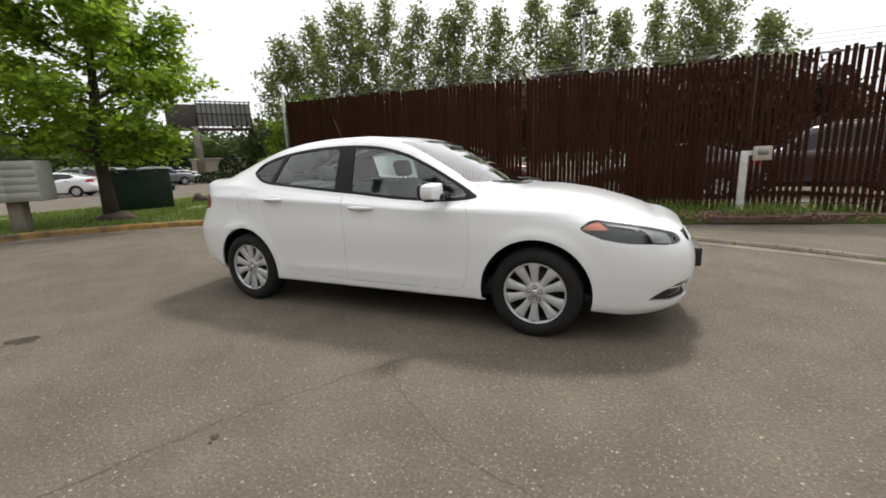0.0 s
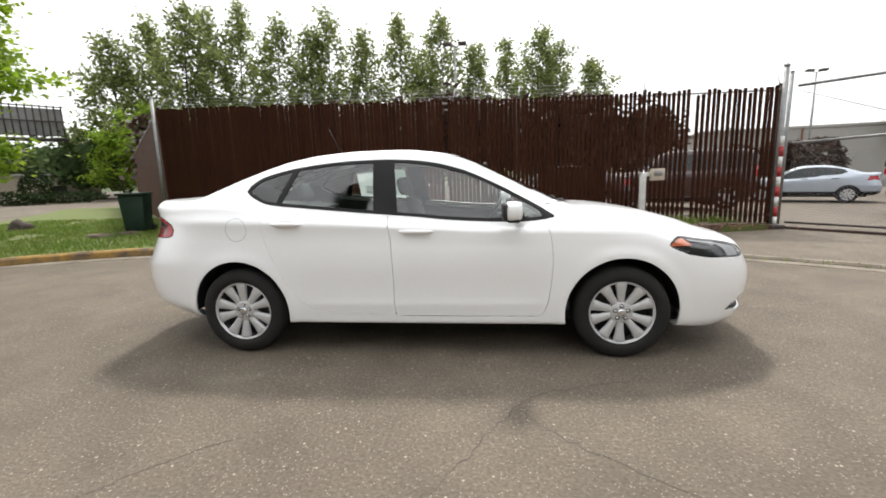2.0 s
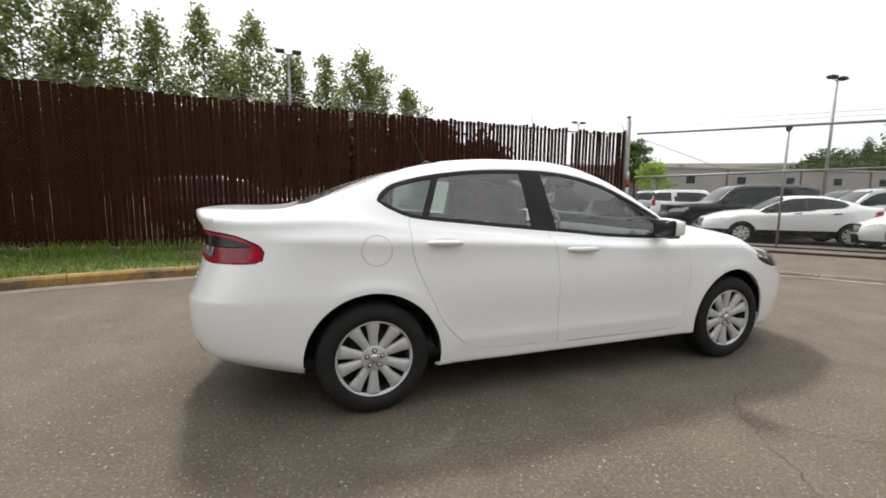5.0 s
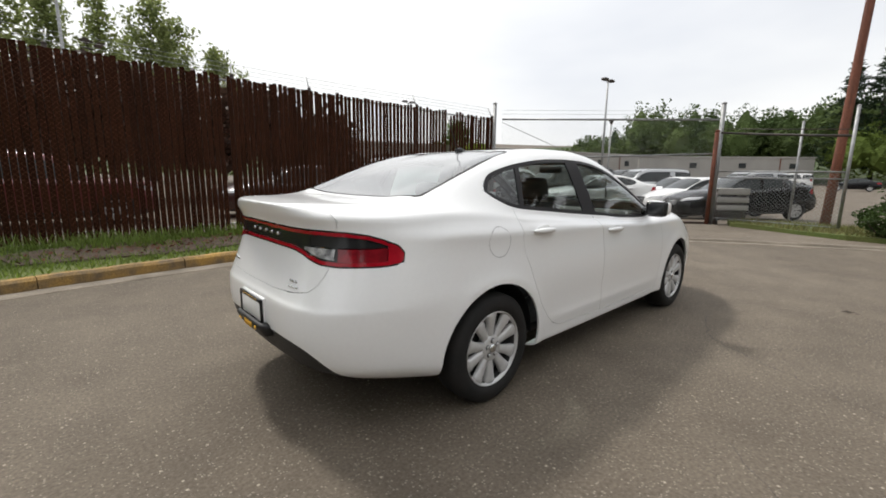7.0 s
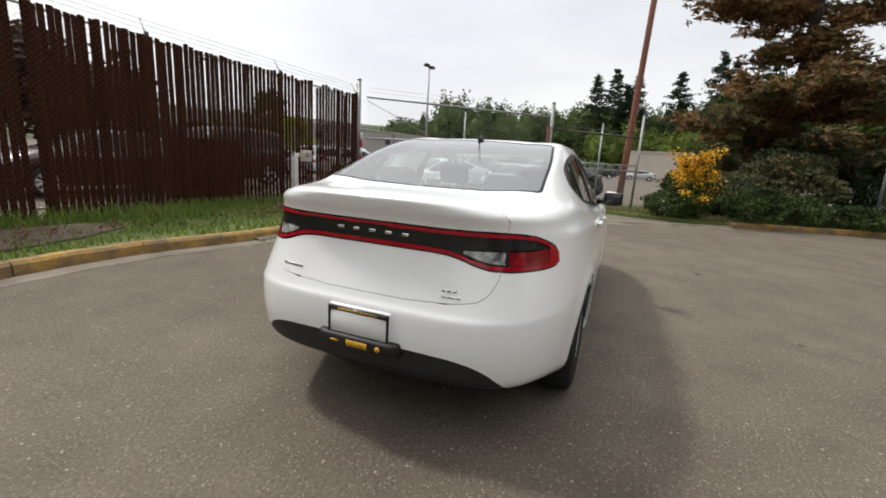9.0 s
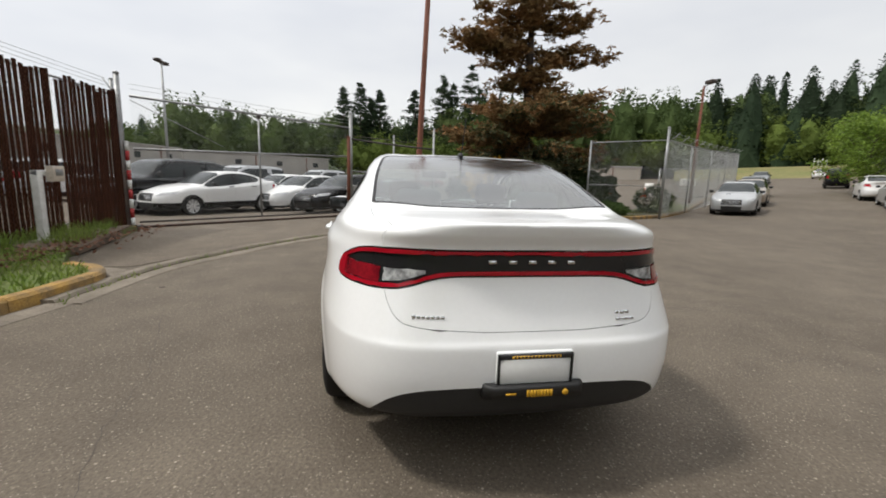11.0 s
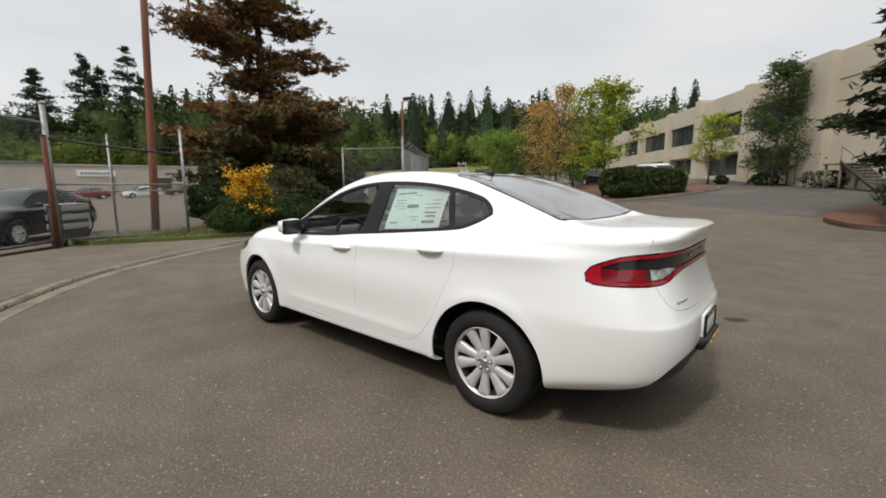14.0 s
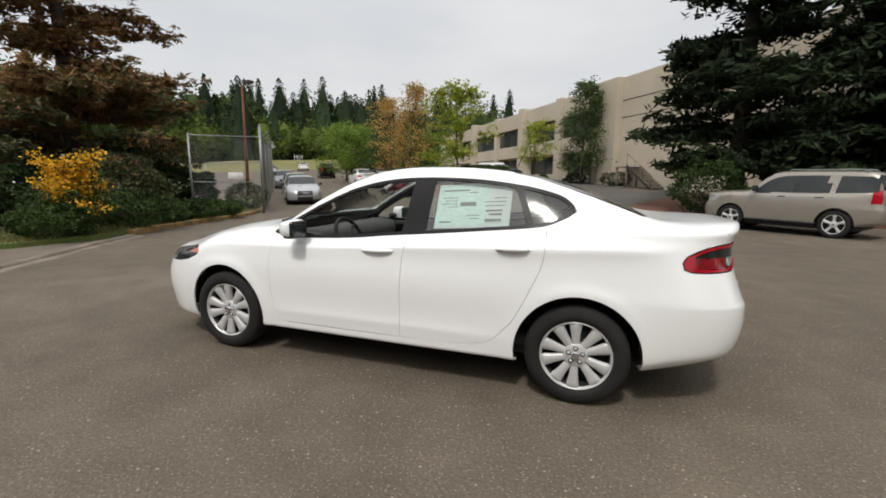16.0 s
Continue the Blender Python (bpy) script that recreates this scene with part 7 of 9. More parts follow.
# far woods, joined
def far_wood(name, trees, mat, label, seed, needle=False, leaves=800):
    """A stand of distant trees as one mesh: crowns of many small leaf sprays gathered in clumps, or tiered spires of needles."""
    rng = np.random.default_rng(seed)
    parts, cores, faces = [], [], []
    ball = bmesh.new()
    bmesh.ops.create_icosphere(ball, subdivisions=2, radius=1.0)
    unit = np.array([v.co[:] for v in ball.verts])
    tri = np.array([[v.index for v in g.verts] for g in ball.faces])
    ball.free()
    for x, y, z, h, r in trees:
        n = leaves
        if needle:
            t = rng.random(n) ** 0.85
            tier = (t * 15 + rng.normal() * 0.2) % 1.0
            az = rng.uniform(0, 2 * np.pi, n)
            arms = 1 + 0.22 * np.sin(az * 3 + np.floor(t * 15) * 2.1 + x) + 0.14 * np.sin(az * 5 + np.floor(t * 15) * 1.3 + y)
            rad = r * 0.82 * (1 - t) ** 0.66 * (1.0 - 0.5 * tier) * arms * rng.uniform(0.15, 1.0, n) ** 0.5 + 0.12
            c = np.stack([rad * np.cos(az), rad * np.sin(az), h * (0.05 + 0.95 * t) - 0.10 * rad], 1)
            s = 0.030 * h * (1.25 - 0.75 * t)
            u = (unit[:, 2] + 1) / 2
            wide = r * 0.52 * (1 - u) ** 0.66 * np.array([1 + 0.5 * noise.noise((a[0] * 2 + x, a[1] * 2 + y, a[2] * 5)) for a in unit])
            flat_len = np.maximum(np.hypot(unit[:, 0], unit[:, 1]), 1e-6)
            faces.append(tri + len(unit) * len(cores))
            cores.append(np.stack([x + unit[:, 0] / flat_len * wide, y + unit[:, 1] / flat_len * wide, z + h * 0.93 * u], 1))
        else:
            m = 64
            v = rng.normal(size=(m, 3))
            v /= np.linalg.norm(v, axis=1, keepdims=True)
            lump = np.array([1 + 0.30 * noise.noise((a[0] * 1.6 + x, a[1] * 1.6 + y, a[2] * 1.6)) for a in v])[:, None]
            hub = v * lump * rng.uniform(0.48, 0.78, (m, 1)) * np.array((r, r, h * 0.46)) + np.array((0, 0, h * 0.52))
            spread = rng.uniform(0.09, 0.14, m)[np.arange(n) % m][:, None]
            c = hub[np.arange(n) % m] + np.clip(rng.normal(size=(n, 3)), -1.4, 1.4) * r * spread
            lump = np.array([1 + 0.55 * noise.noise((a[0] * 1.6 + x, a[1] * 1.6 + y, a[2] * 1.6)) for a in unit])[:, None]
            faces.append(tri + len(unit) * len(cores))
            cores.append(unit * lump * 0.50 * np.array((r, r, h * 0.46)) + np.array((x, y, z + h * 0.50)))
            s = np.full(n, r * 2.6 / math.sqrt(n))
        q = leaf_quads(rng, c, 1.0, 0.2, 1.4)
        cc = c[:, None, :]
        parts.append((q - cc) * s[:, None, None] + cc + np.array((x, y, z)))
    me = quads_mesh(name, np.concatenate(parts))
    if cores:
        # the leafy mass inside the crowns, one mesh with the outer leaves
        inner_mass = bpy.data.meshes.new(name)
        inner_mass.from_pydata(np.concatenate(cores).tolist(), [], np.concatenate(faces).tolist())
        both = bmesh.new()
        both.from_mesh(me)
        both.from_mesh(inner_mass)
        both.to_mesh(me)
        both.free()
    return mesh_part(name, me, mat, None, label=label, smooth=False, kind="stuff", category="woods")


random.seed(77)


def band(a0, a1, step, d0, d1, h0, h1, r, zoff=0.0):
    out, a = [], a0
    while a < a1:
        d = random.uniform(d0, d1)
        x, y = d * math.cos(radians(a)), d * math.sin(radians(a))
        h = random.uniform(h0, h1)
        out.append((x, y, far_rise(x, y) + max(0.0, (d - 118) / 82) * 14 + zoff, h, r * random.uniform(0.8, 1.25)))
        a += step * random.uniform(0.6, 1.4)
    return out


far_wood("far_broadleaf_wood", band(-36, 24, 0.6, 112, 140, 15, 22, 4.8) + band(-78, -36, 0.6, 112, 135, 13, 20, 4.6) + band(-46, -24, 0.9, 106, 122, 20, 25, 5.0) + band(10, 30, 0.9, 120, 150, 8, 12, 4.5) + band(-29, -9, 0.75, 106, 114, 21, 25, 5.0), FOREST_GREEN, "green broadleaf woods on the hillside", 301, leaves=600)
far_wood("far_light_wood", band(-24, 4, 0.9, 103, 111, 9.5, 14, 4.2) + band(-62, -26, 1.1, 104, 112, 9, 14, 4.2), FOREST_LIGHT, "light spring-green trees at the foot of the hill", 302, leaves=700)
far_wood("far_conifer_wood", band(-80, -28, 1.0, 116, 150, 10, 22, 5.4) + band(-64, -42, 1.0, 106, 118, 15, 22, 6.2) + band(-28, 26, 2.2, 135, 165, 9, 17, 5.2) + band(-21, -9, 2.0, 109, 115, 21, 24, 4.2), FOREST_DARK, "dark conifer woods along the skyline", 303, needle=True)
for k, (x, y, h, r) in enumerate([(86, 2.2, 18.6, 3.6), (85, 5.4, 17.4, 3.3), (87, -1.6, 17.8, 3.4), (89, 0.2, 16.5, 3.2), (86, -8.5, 18.0, 3.8), (85, -14.0, 21.0, 4.2), (87, -16.4, 20.0, 4.0), (84, -19.7, 23.0, 4.6), (88, -22.5, 19.5, 3.4), (91, -27.0, 18.0, 3.8)]):
    conifer("skyline_fir", x * 1.3, y * 1.3, h * 1.28, r * 1.85, 3.0, [FOREST_DARK], "tall ragged dark fir standing above the woods", 360 + k, tiers=28, trunk=0.3, size=0.30, per=12, rep=3, ragged=0.5, z0=0.6, spray=0.36, droop=0.22, long=2.4, group="skyline firs")
far_wood("west_woods", band(122, 172, 1.3, 75, 110, 7, 12, 4.8) + band(128, 140, 1.2, 55, 64, 6, 9, 3.4) + band(172, 250, 3, 80, 120, 9, 14, 5) + band(32, 76, 2.2, 130, 160, 4, 8, 4), FOREST_GREEN, "green trees beyond the road and yards", 305, leaves=320)
for k, (x, y, h, r) in enumerate([(-33, 36.5, 8.3, 3.6), (-37.5, 37, 6.5, 3.0), (-47.4, 27.6, 5.6, 2.6), (-51.5, 28.0, 5.2, 2.8)]):
    broadleaf("roadside_tree", x, y, h, r, 0.8, LEAF_BRIGHT if k < 2 else LEAF_DARK, "leafy green tree beside the far road", 320 + k, leaves=4200, size=0.22, trunk=0.12, limbs=22, cluster=0.6, group="far roadside trees")
for k, (az, d, w, h) in enumerate([(139.8, 52, 3.0, 2.8), (141.5, 50, 6, 1.1), (137.5, 50, 6, 1.0)]):
    shrub("roadside_bush", 0.5 + d * math.cos(radians(az)), -3.7 + d * math.sin(radians(az)), w, w * 0.6, h, LEAF_DARK, "dark clipped bush beside the far road", 340 + k, n=1500, size=0.16, z0=0.0, group="far bushes")
broadleaf("yard_tree", 41.5, 43.0, 8.6, 2.0, 3.4, LEAF_GREEN, "round tree behind the long grey building", 350, leaves=3400, size=0.24, trunk=0.16, z0=-0.22, limbs=20, cluster=0.6)
broadleaf("yard_tree", 31.5, 29.5, 4.4, 1.9, 0.4, LEAF_BRIGHT, "small bright green tree in the car yard", 351, leaves=2600, size=0.17, trunk=0.08, z0=-0.22, limbs=16, cluster=0.4)


# ---- other cars ----
def paint(name, col, rough=0.3, metal=0.3):
    return material(name, col, tuple(c * 0.92 for c in col), scale=1.5, rough=rough, metal=metal, coat=0.6, fine_amount=0.03)


PAINTS = {
    "white": paint("white_paintwork", (0.74, 0.74, 0.73), metal=0.0),
    "silver": paint("silver_paintwork", (0.42, 0.43, 0.44)),
    "grey": paint("grey_paintwork", (0.16, 0.17, 0.18)),
    "black": material("black_paintwork", (0.006, 0.006, 0.007), (0.008, 0.008, 0.009), scale=1.5, rough=0.14, spec=0.3, fine_amount=0.03),
    "blue": paint("blue_grey_paintwork", (0.42, 0.46, 0.52)),
    "red": paint("red_paintwork", (0.16, 0.009, 0.014), metal=0.1),
    "maroon": paint("maroon_paintwork", (0.12, 0.014, 0.016), metal=0.1),
    "plum": paint("plum_paintwork", (0.030, 0.011, 0.011), metal=0.0),
    "gold": paint("champagne_paintwork", (0.30, 0.272, 0.236)),
    "tan": paint("tan_paintwork", (0.33, 0.27, 0.21)),
}
CAR_GLASS = material("smoked_car_glass", (0.035, 0.040, 0.042), (0.05, 0.055, 0.056), scale=2, rough=0.14, fine_amount=0.05, spec=0.18)
LAMP_GLASS = material("lamp_glass", (0.55, 0.56, 0.57), (0.30, 0.30, 0.31), scale=20, rough=0.1, coat=1.0)


def lifted(levels, k, add):
    return [(zr * k + add, zm * k + add, zf * k + add, w, r, f) for zr, zm, zf, w, r, f in levels]


SUV_LEVELS = lifted(SEDAN_LEVELS, 1.14, 0.05)
SUV_LEVELS = [(zr, zm, zf + 0.05 * (k > 4) + 0.10 * (k > 6), w * 1.02, -2.31 if k > 6 else r, 2.27 if k > 5 else f) for k, (zr, zm, zf, w, r, f) in enumerate(SUV_LEVELS)]
SUV_SHOULDER = [(-2.3, 1.10), (0, 1.08), (1.5, 1.07), (2.3, 1.02)]
SUV_BELT = [(-2.3, 1.24), (-1.0, 1.19), (0.0, 1.15), (0.9, 1.15), (1.5, 1.14), (2.1, 1.09)]
SUV_RAIL_Z = [(-2.33, 1.30), (-2.27, 1.55), (-2.17, 1.69), (-1.8, 1.735), (-0.8, 1.75), (0.0, 1.74), (0.32, 1.68), (0.54, 1.54), (0.80, 1.27), (0.93, 1.19), (1.1, 1.18), (1.6, 1.165), (2.0, 1.13), (2.2, 1.06)]
SUV_RAIL_Y = [(-2.33, 0.74), (-2.0, 0.68), (-1.0, 0.66), (0.0, 0.66), (0.6, 0.72), (0.95, 0.78), (1.6, 0.76), (2.2, 0.66)]
SUV_MID_Z = [(-2.28, 1.40), (-2.23, 1.60), (-2.12, 1.75), (-1.8, 1.795), (-0.8, 1.81), (0.0, 1.80), (0.35, 1.72), (0.64, 1.51), (0.92, 1.25), (1.05, 1.21), (1.6, 1.20), (2.0, 1.16), (2.12, 1.11)]
SUV_DLO = [(0.76, 1.19), (0.3, 1.18), (-0.8, 1.19), (-2.05, 1.24), (-2.16, 1.28), (-2.13, 1.56), (-2.02, 1.645), (-1.6, 1.66), (-0.8, 1.675), (-0.05, 1.66), (0.25, 1.60), (0.48, 1.45)]


def parked_car(kind, label):
    """A car for the middle distance, with body, windows, lamps and wheels."""
    suv = kind == "suv"
    root = empty("parked_car", Matrix(), label, "car", "parked cars")
    sh = Shell(SUV_LEVELS if suv else SEDAN_LEVELS, SUV_RAIL_Z if suv else RAIL_Z, SUV_RAIL_Y if suv else RAIL_Y, SUV_MID_Z if suv else MID_Z,
               SUV_BELT if suv else BELT, SUV_SHOULDER if suv else SHOULDER, n_side=46, sub=2, power=5.0 if suv else 4.4)
    bm = sh.mesh()
    la, lb = bm.verts.layers.float["a"], bm.verts.layers.float["b"]
    dlo = poly_field(SUV_DLO if suv else DLO)
    rad = 0.385 if suv else 0.32

    def arch(c):
        if c.y < 0.5 or c.z > 1.0:
            return None
        return math.hypot(min((c.x - 1.35, c.x + 1.35), key=abs), c.z - rad) - rad - 0.055

    z_t0, z_t1 = (0.95, 1.30) if suv else (0.86, 1.02)
    z_h0, z_h1 = (0.84, 1.01) if suv else (0.67, 0.80)
    tail = poly_field([(0.62, z_t0), (0.90, z_t0 + 0.02), (0.86, z_t1), (0.64, z_t1)] if suv else [(0.52, z_t0), (1.0, z_t0 + 0.02), (0.95, z_t1), (0.58, z_t1)])
    head = poly_field([(0.48, z_h0), (1.05, z_h0 + 0.04), (1.15, z_h1), (0.60, z_h1 - 0.03)])

    def screen(c):
        if c.x < 0 or c.z < (1.14 if suv else 0.95):
            return None
        return max(c.x - ((0.98 if suv else 1.08) - 0.3 * c.y ** 2), (0.42 if suv else 0.25) - c.x - 0.1 * c.y ** 2, c.y - (0.60 + 0.12 * c.x))

    def back(c):
        if c.x > -0.6 or c.z < (1.28 if suv else 1.08):
            return None
        return max(1.30 - c.z, c.z - 1.63, c.y - 0.60) if suv else max(-1.72 - c.x, c.x + 0.90, c.y - 0.60)

    cut(bm, lambda c, a, b: arch(c))
    cut(bm, lambda c, a, b: dlo(c.x, c.z) if c.y > 0.4 and c.z > 0.9 else None)
    cut(bm, lambda c, a, b: tail(a, c.z) if c.x < -1.6 else None)
    cut(bm, lambda c, a, b: head(b, c.z) if c.x > 1.5 else None)
    cut(bm, lambda c, a, b: screen(c))
    cut(bm, lambda c, a, b: back(c) if c.x < -1.9 or not suv else None)
    door_f = poly_field([(0.80, 1.30), (0.86, 0.9), (0.84, 0.48), (-0.22, 0.48), (-0.24, 1.30)] if suv else [(0.84, 1.05), (0.89, 0.72), (0.86, 0.44), (-0.19, 0.44), (-0.20, 0.85), (-0.24, 1.05)])
    door_r = poly_field([(-0.24, 1.30), (-0.22, 0.48), (-0.78, 0.48), (-0.98, 0.72), (-1.08, 0.95), (-1.12, 1.30)] if suv else [(-0.24, 1.05), (-0.20, 0.85), (-0.19, 0.44), (-0.86, 0.44), (-1.04, 0.67), (-1.13, 0.9), (-1.14, 1.10)])
    low_z = 0.48 if suv else 0.44
    cut(bm, lambda c, a, b: c.z - low_z)
    cut(bm, lambda c, a, b: door_f(c.x, c.z) if c.y > 0.5 and low_z <= c.z else None)
    cut(bm, lambda c, a, b: door_r(c.x, c.z) if c.y > 0.5 and low_z <= c.z else None)
    bm.normal_update()
    normals = {v: v.normal.copy() for v in bm.verts}
    for v in normals:
        if abs(v.co.y) < 1e-5:
            normals[v].y = 0.0
    groups = {}
    for f in bm.faces:
        c = f.calc_center_median()
        a = sum(v[la] for v in f.verts) / len(f.verts)
        b = sum(v[lb] for v in f.verts) / len(f.verts)
        g = "body"
        if arch(c) is not None and arch(c) < 0:
            g = "gone"
        elif c.y > 0.4 and c.z > 0.9 and dlo(c.x, c.z) < 0:
            g = "body" if suv and abs(c.x + 1.22) < 0.09 else "pillar" if abs(c.x + 0.30) < 0.06 else "rear_pillar" if not suv and abs(c.x + 1.0) < 0.05 else "side" if c.x > -0.3 else "side_rear" if c.x > (-1.2 if suv else -1.0) else "side_back"
        elif c.x < -1.6 and tail(a, c.z) < 0:
            g = "tail"
        elif c.x > 1.5 and head(b, c.z) < 0:
            g = "head"
        elif screen(c) is not None and screen(c) < 0:
            g = "screen"
        elif back(c) is not None and (c.x < -1.9 or not suv) and back(c) < 0:
            g = "back"
        elif c.z < (0.36 if suv else 0.28) or c.x > 2.0 and b < 0.42 and (0.60 if suv else 0.5) < c.z < z_h1 - 0.06 or c.x > 2.0 and b < 0.4 and c.z < 0.42:
            g = "lower"
        elif c.z < low_z:
            g = "low_body"
        elif c.y > 0.5 and door_f(c.x, c.z) < 0:
            g = "door_f"
        elif c.y > 0.5 and door_r(c.x, c.z) < 0:
            g = "door_r"
        groups.setdefault(g, []).append(f)
    panel("body_shell", groups["body"], normals, PAINTS["white"], root, False, both=True, groove=0.006, lip=0.006)
    panel("lower_body", groups["low_body"], normals, PAINTS["white"], root, False, both=True, groove=0.004)
    panel("lower_trim", groups["lower"], normals, BLACK_TRIM, root, False, both=True, groove=0.0, push=-0.004)
    panel("windscreen", groups["screen"], normals, CAR_GLASS, root, False, both=True, groove=0.004)
    panel("rear_window", groups["back"], normals, CAR_GLASS, root, False, both=True, groove=0.004)
    for mirror in (False, True):
        for g in ("side", "side_rear", "side_back"):
            panel("side_window", groups[g], normals, CAR_GLASS, root, mirror, groove=0.006)
        for g in ("pillar", "rear_pillar"):
            if g in groups:
                panel("window_pillar", groups[g], normals, BLACK_GLOSS, root, mirror, groove=0.0, push=0.002)
        panel("front_door", groups["door_f"], normals, PAINTS["white"], root, mirror, groove=0.010)
        panel("rear_door", groups["door_r"], normals, PAINTS["white"], root, mirror, groove=0.010)
        panel("tail_lamp", groups["tail"], normals, RED_LENS, root, mirror, groove=0.004)
        panel("headlamp", groups["head"], normals, LAMP_GLASS, root, mirror, groove=0.006)
    bm.free()
    for s in (1, -1):
        for x in (1.35, -1.35):
            wheel(root, x, s * 0.79, rad, s, fine=False, spokes=5 if suv else 10)
            house = bmesh.new()
            tube(house, [(x, s * 0.52, rad), (x, s * 0.84, rad)], rad + 0.06, 16)
            for v in list(house.verts):
                if v.co.z < rad:
                    v.co.z = rad
            part("wheel_housing", house, BLACK_TRIM, root)
        mir = bmesh.new()
        box(mir, 0.60, 0.72, s * 0.90 if s > 0 else -1.08, 1.08 if s > 0 else -0.90, 0.97 if not suv else 1.20, 1.09 if not suv else 1.38, 0.03)
        part("wing_mirror", mir, BLACK_TRIM, root)
        for xx in (-0.95, -0.03):
            hd = bmesh.new()
            zz = 0.95 if not suv else 1.09
            tube(hd, [(xx - 0.10, s * 0.912, zz), (xx + 0.10, s * 0.915, zz - 0.01)], 0.014, 6)
            part("door_handle", hd, BLACK_TRIM, root)
    if suv:
        for s in (1, -1):
            rr = bmesh.new()
            tube(rr, [(0.0, s * 0.60, 1.76), (-0.1, s * 0.60, 1.83), (-1.75, s * 0.60, 1.83), (-1.85, s * 0.60, 1.76)], 0.018, 6)
            part("roof_rail", rr, GALV, root)
        for s in (1, -1):
            step = bmesh.new()
            box(step, -0.95, 0.95, 0.86 if s > 0 else -1.0, 1.0 if s > 0 else -0.86, 0.36, 0.41, 0.015)
            part("running_board", step, BLACK_TRIM, root)
        for k in range(3):
            rr = bmesh.new()
            tube(rr, [(-0.35 - 0.6 * k, -0.60, 1.835), (-0.35 - 0.6 * k, 0.60, 1.835)], 0.014, 6)
            part("roof_crossbar", rr, GALV, root)
    # grille bars, badge and plates
    zg = 0.80 if suv else 0.655
    for k in range(3):
        gb = bmesh.new()
        z = zg - 0.055 * k
        tube(gb, [(2.33 if not suv else 2.30, -0.34, z), (2.365 if not suv else 2.335, 0.0, z), (2.33 if not suv else 2.30, 0.34, z)], 0.010, 6)
        part("grille_bar", gb, CHROME, root)
    ub = bmesh.new()
    box(ub, -1.9, 1.9, -0.70, 0.70, 0.22, 0.36, 0.03)
    part("underbody", ub, BLACK_TRIM, root)
    return root


def place(proto, x, y, heading, colour, label, k=1.0, kz=None, first=False, low=None):
    m = pose(x, y, rise(x, y), 0, 0, heading)
    slope = (rise(x, y - 1.0) - rise(x, y + 1.0)) / 2
    if abs(slope) > 1e-3:
        m = Matrix.Translation((x, y, rise(x, y))) @ Matrix.Rotation(-math.atan(slope), 4, "X") @ pose(0, 0, 0, 0, 0, heading)
    m = m @ Matrix.Diagonal((k, k, kz or k, 1))
    if first:
        proto.matrix_basis = m
        ob = proto
    else:
        ob = copy_thing(proto, m @ Matrix.Diagonal((*[1 / s for s in proto.scale], 1)))
    ob["label"] = label
    for c in ob.children:
        if c.name.startswith(("body_shell", "front_door", "rear_door", "lower_body")):
            c.material_slots[0].link = "OBJECT"
            c.material_slots[0].material = PAINTS[low if low and c.name.startswith("lower_body") else colour]
    return ob


SUV = parked_car("suv", "champagne gold sport utility vehicle parked by the firs")
SALOON = parked_car("sedan", "silver sedan parked along the road fence")
SALOONS = [
    (13.5, -16.3, 131, "silver", "silver sedan parked nose-on along the road fence", 0.97), (17.2, -20.7, 131, "tan", "tan sedan parked behind a silver one", 0.97), (22.6, -26.3, 131, "grey", "grey sedan parked up the road", 0.97),
    (13.22, 6.27, 142, "white", "white sedan with wrapped dark lower sides in the yard", 1.03), (15.6, 3.3, 142, "white", "white sedan parked in the yard row", 1.0), (13.85, 1.5, 140, "black", "black sedan parked behind the gate", 0.98),
    (18.2, 4.9, 145, "white", "white sedan in the second yard row", 1.0), (13.5, 15.9, 148, "blue", "pale blue-grey sedan with wrapped dark lower sides", 1.0), 
    (2.6, 10.6, 176, "plum", "maroon sedan behind the slatted fence", 1.0), (12.7, -24.9, -48, "silver", "silver sedan parked beside the mulch island", 0.95), (17.0, -29.2, -48, "white", "white sedan parked up the road", 0.97),
    (40.5, -45.5, 130, "grey", "grey sedan far up the road", 1.0), (50, -65.5, -50, "white", "white sedan far up the road", 1.0), (-30.6, 10.3, 222, "white", "white sedan parked across the side road", 1.0), (-37.0, 13.5, 40, "silver", "silver sedan parked along the side road", 1.0), (-56.0, 33.0, 60, "white", "white sedan in the far parking row", 1.0), (-53.0, 36.5, 60, "grey", "dark sedan in the far parking row", 1.0), (-42.5, 17.5, 45, "maroon", "maroon sedan parked along the side road", 1.0), (-47.0, 19.5, 45, "white", "white sedan at the end of the side road", 1.0),
    (-46.0, 23.5, 60, "grey", "grey sedan in the far parking row", 1.0), (-41.4, 25.9, 75, "silver", "silver sedan at the end of the parking row", 1.0), (-51.5, 28.0, 60, "silver", "silver sedan in the far parking row", 1.0), (11.8, -36.3, 140, "black", "black sedan behind the hedge", 1.0),
    (14.2, -38.6, 140, "grey", "dark grey sedan behind the hedge", 1.0), (33, 12.5, 150, "silver", "silver sedan deep in the yard", 1.0), (66, -9.0, 95, "red", "red sedan by the far building", 1.0), (67, -15.0, 95, "white", "white sedan by the far building", 1.0),
    (67, -3.5, 95, "silver", "silver sedan by the far building", 1.0), (68, -20.5, 95, "maroon", "maroon sedan by the far building", 1.0), (66, 2.0, 95, "black", "black sedan by the far building", 1.0),
]
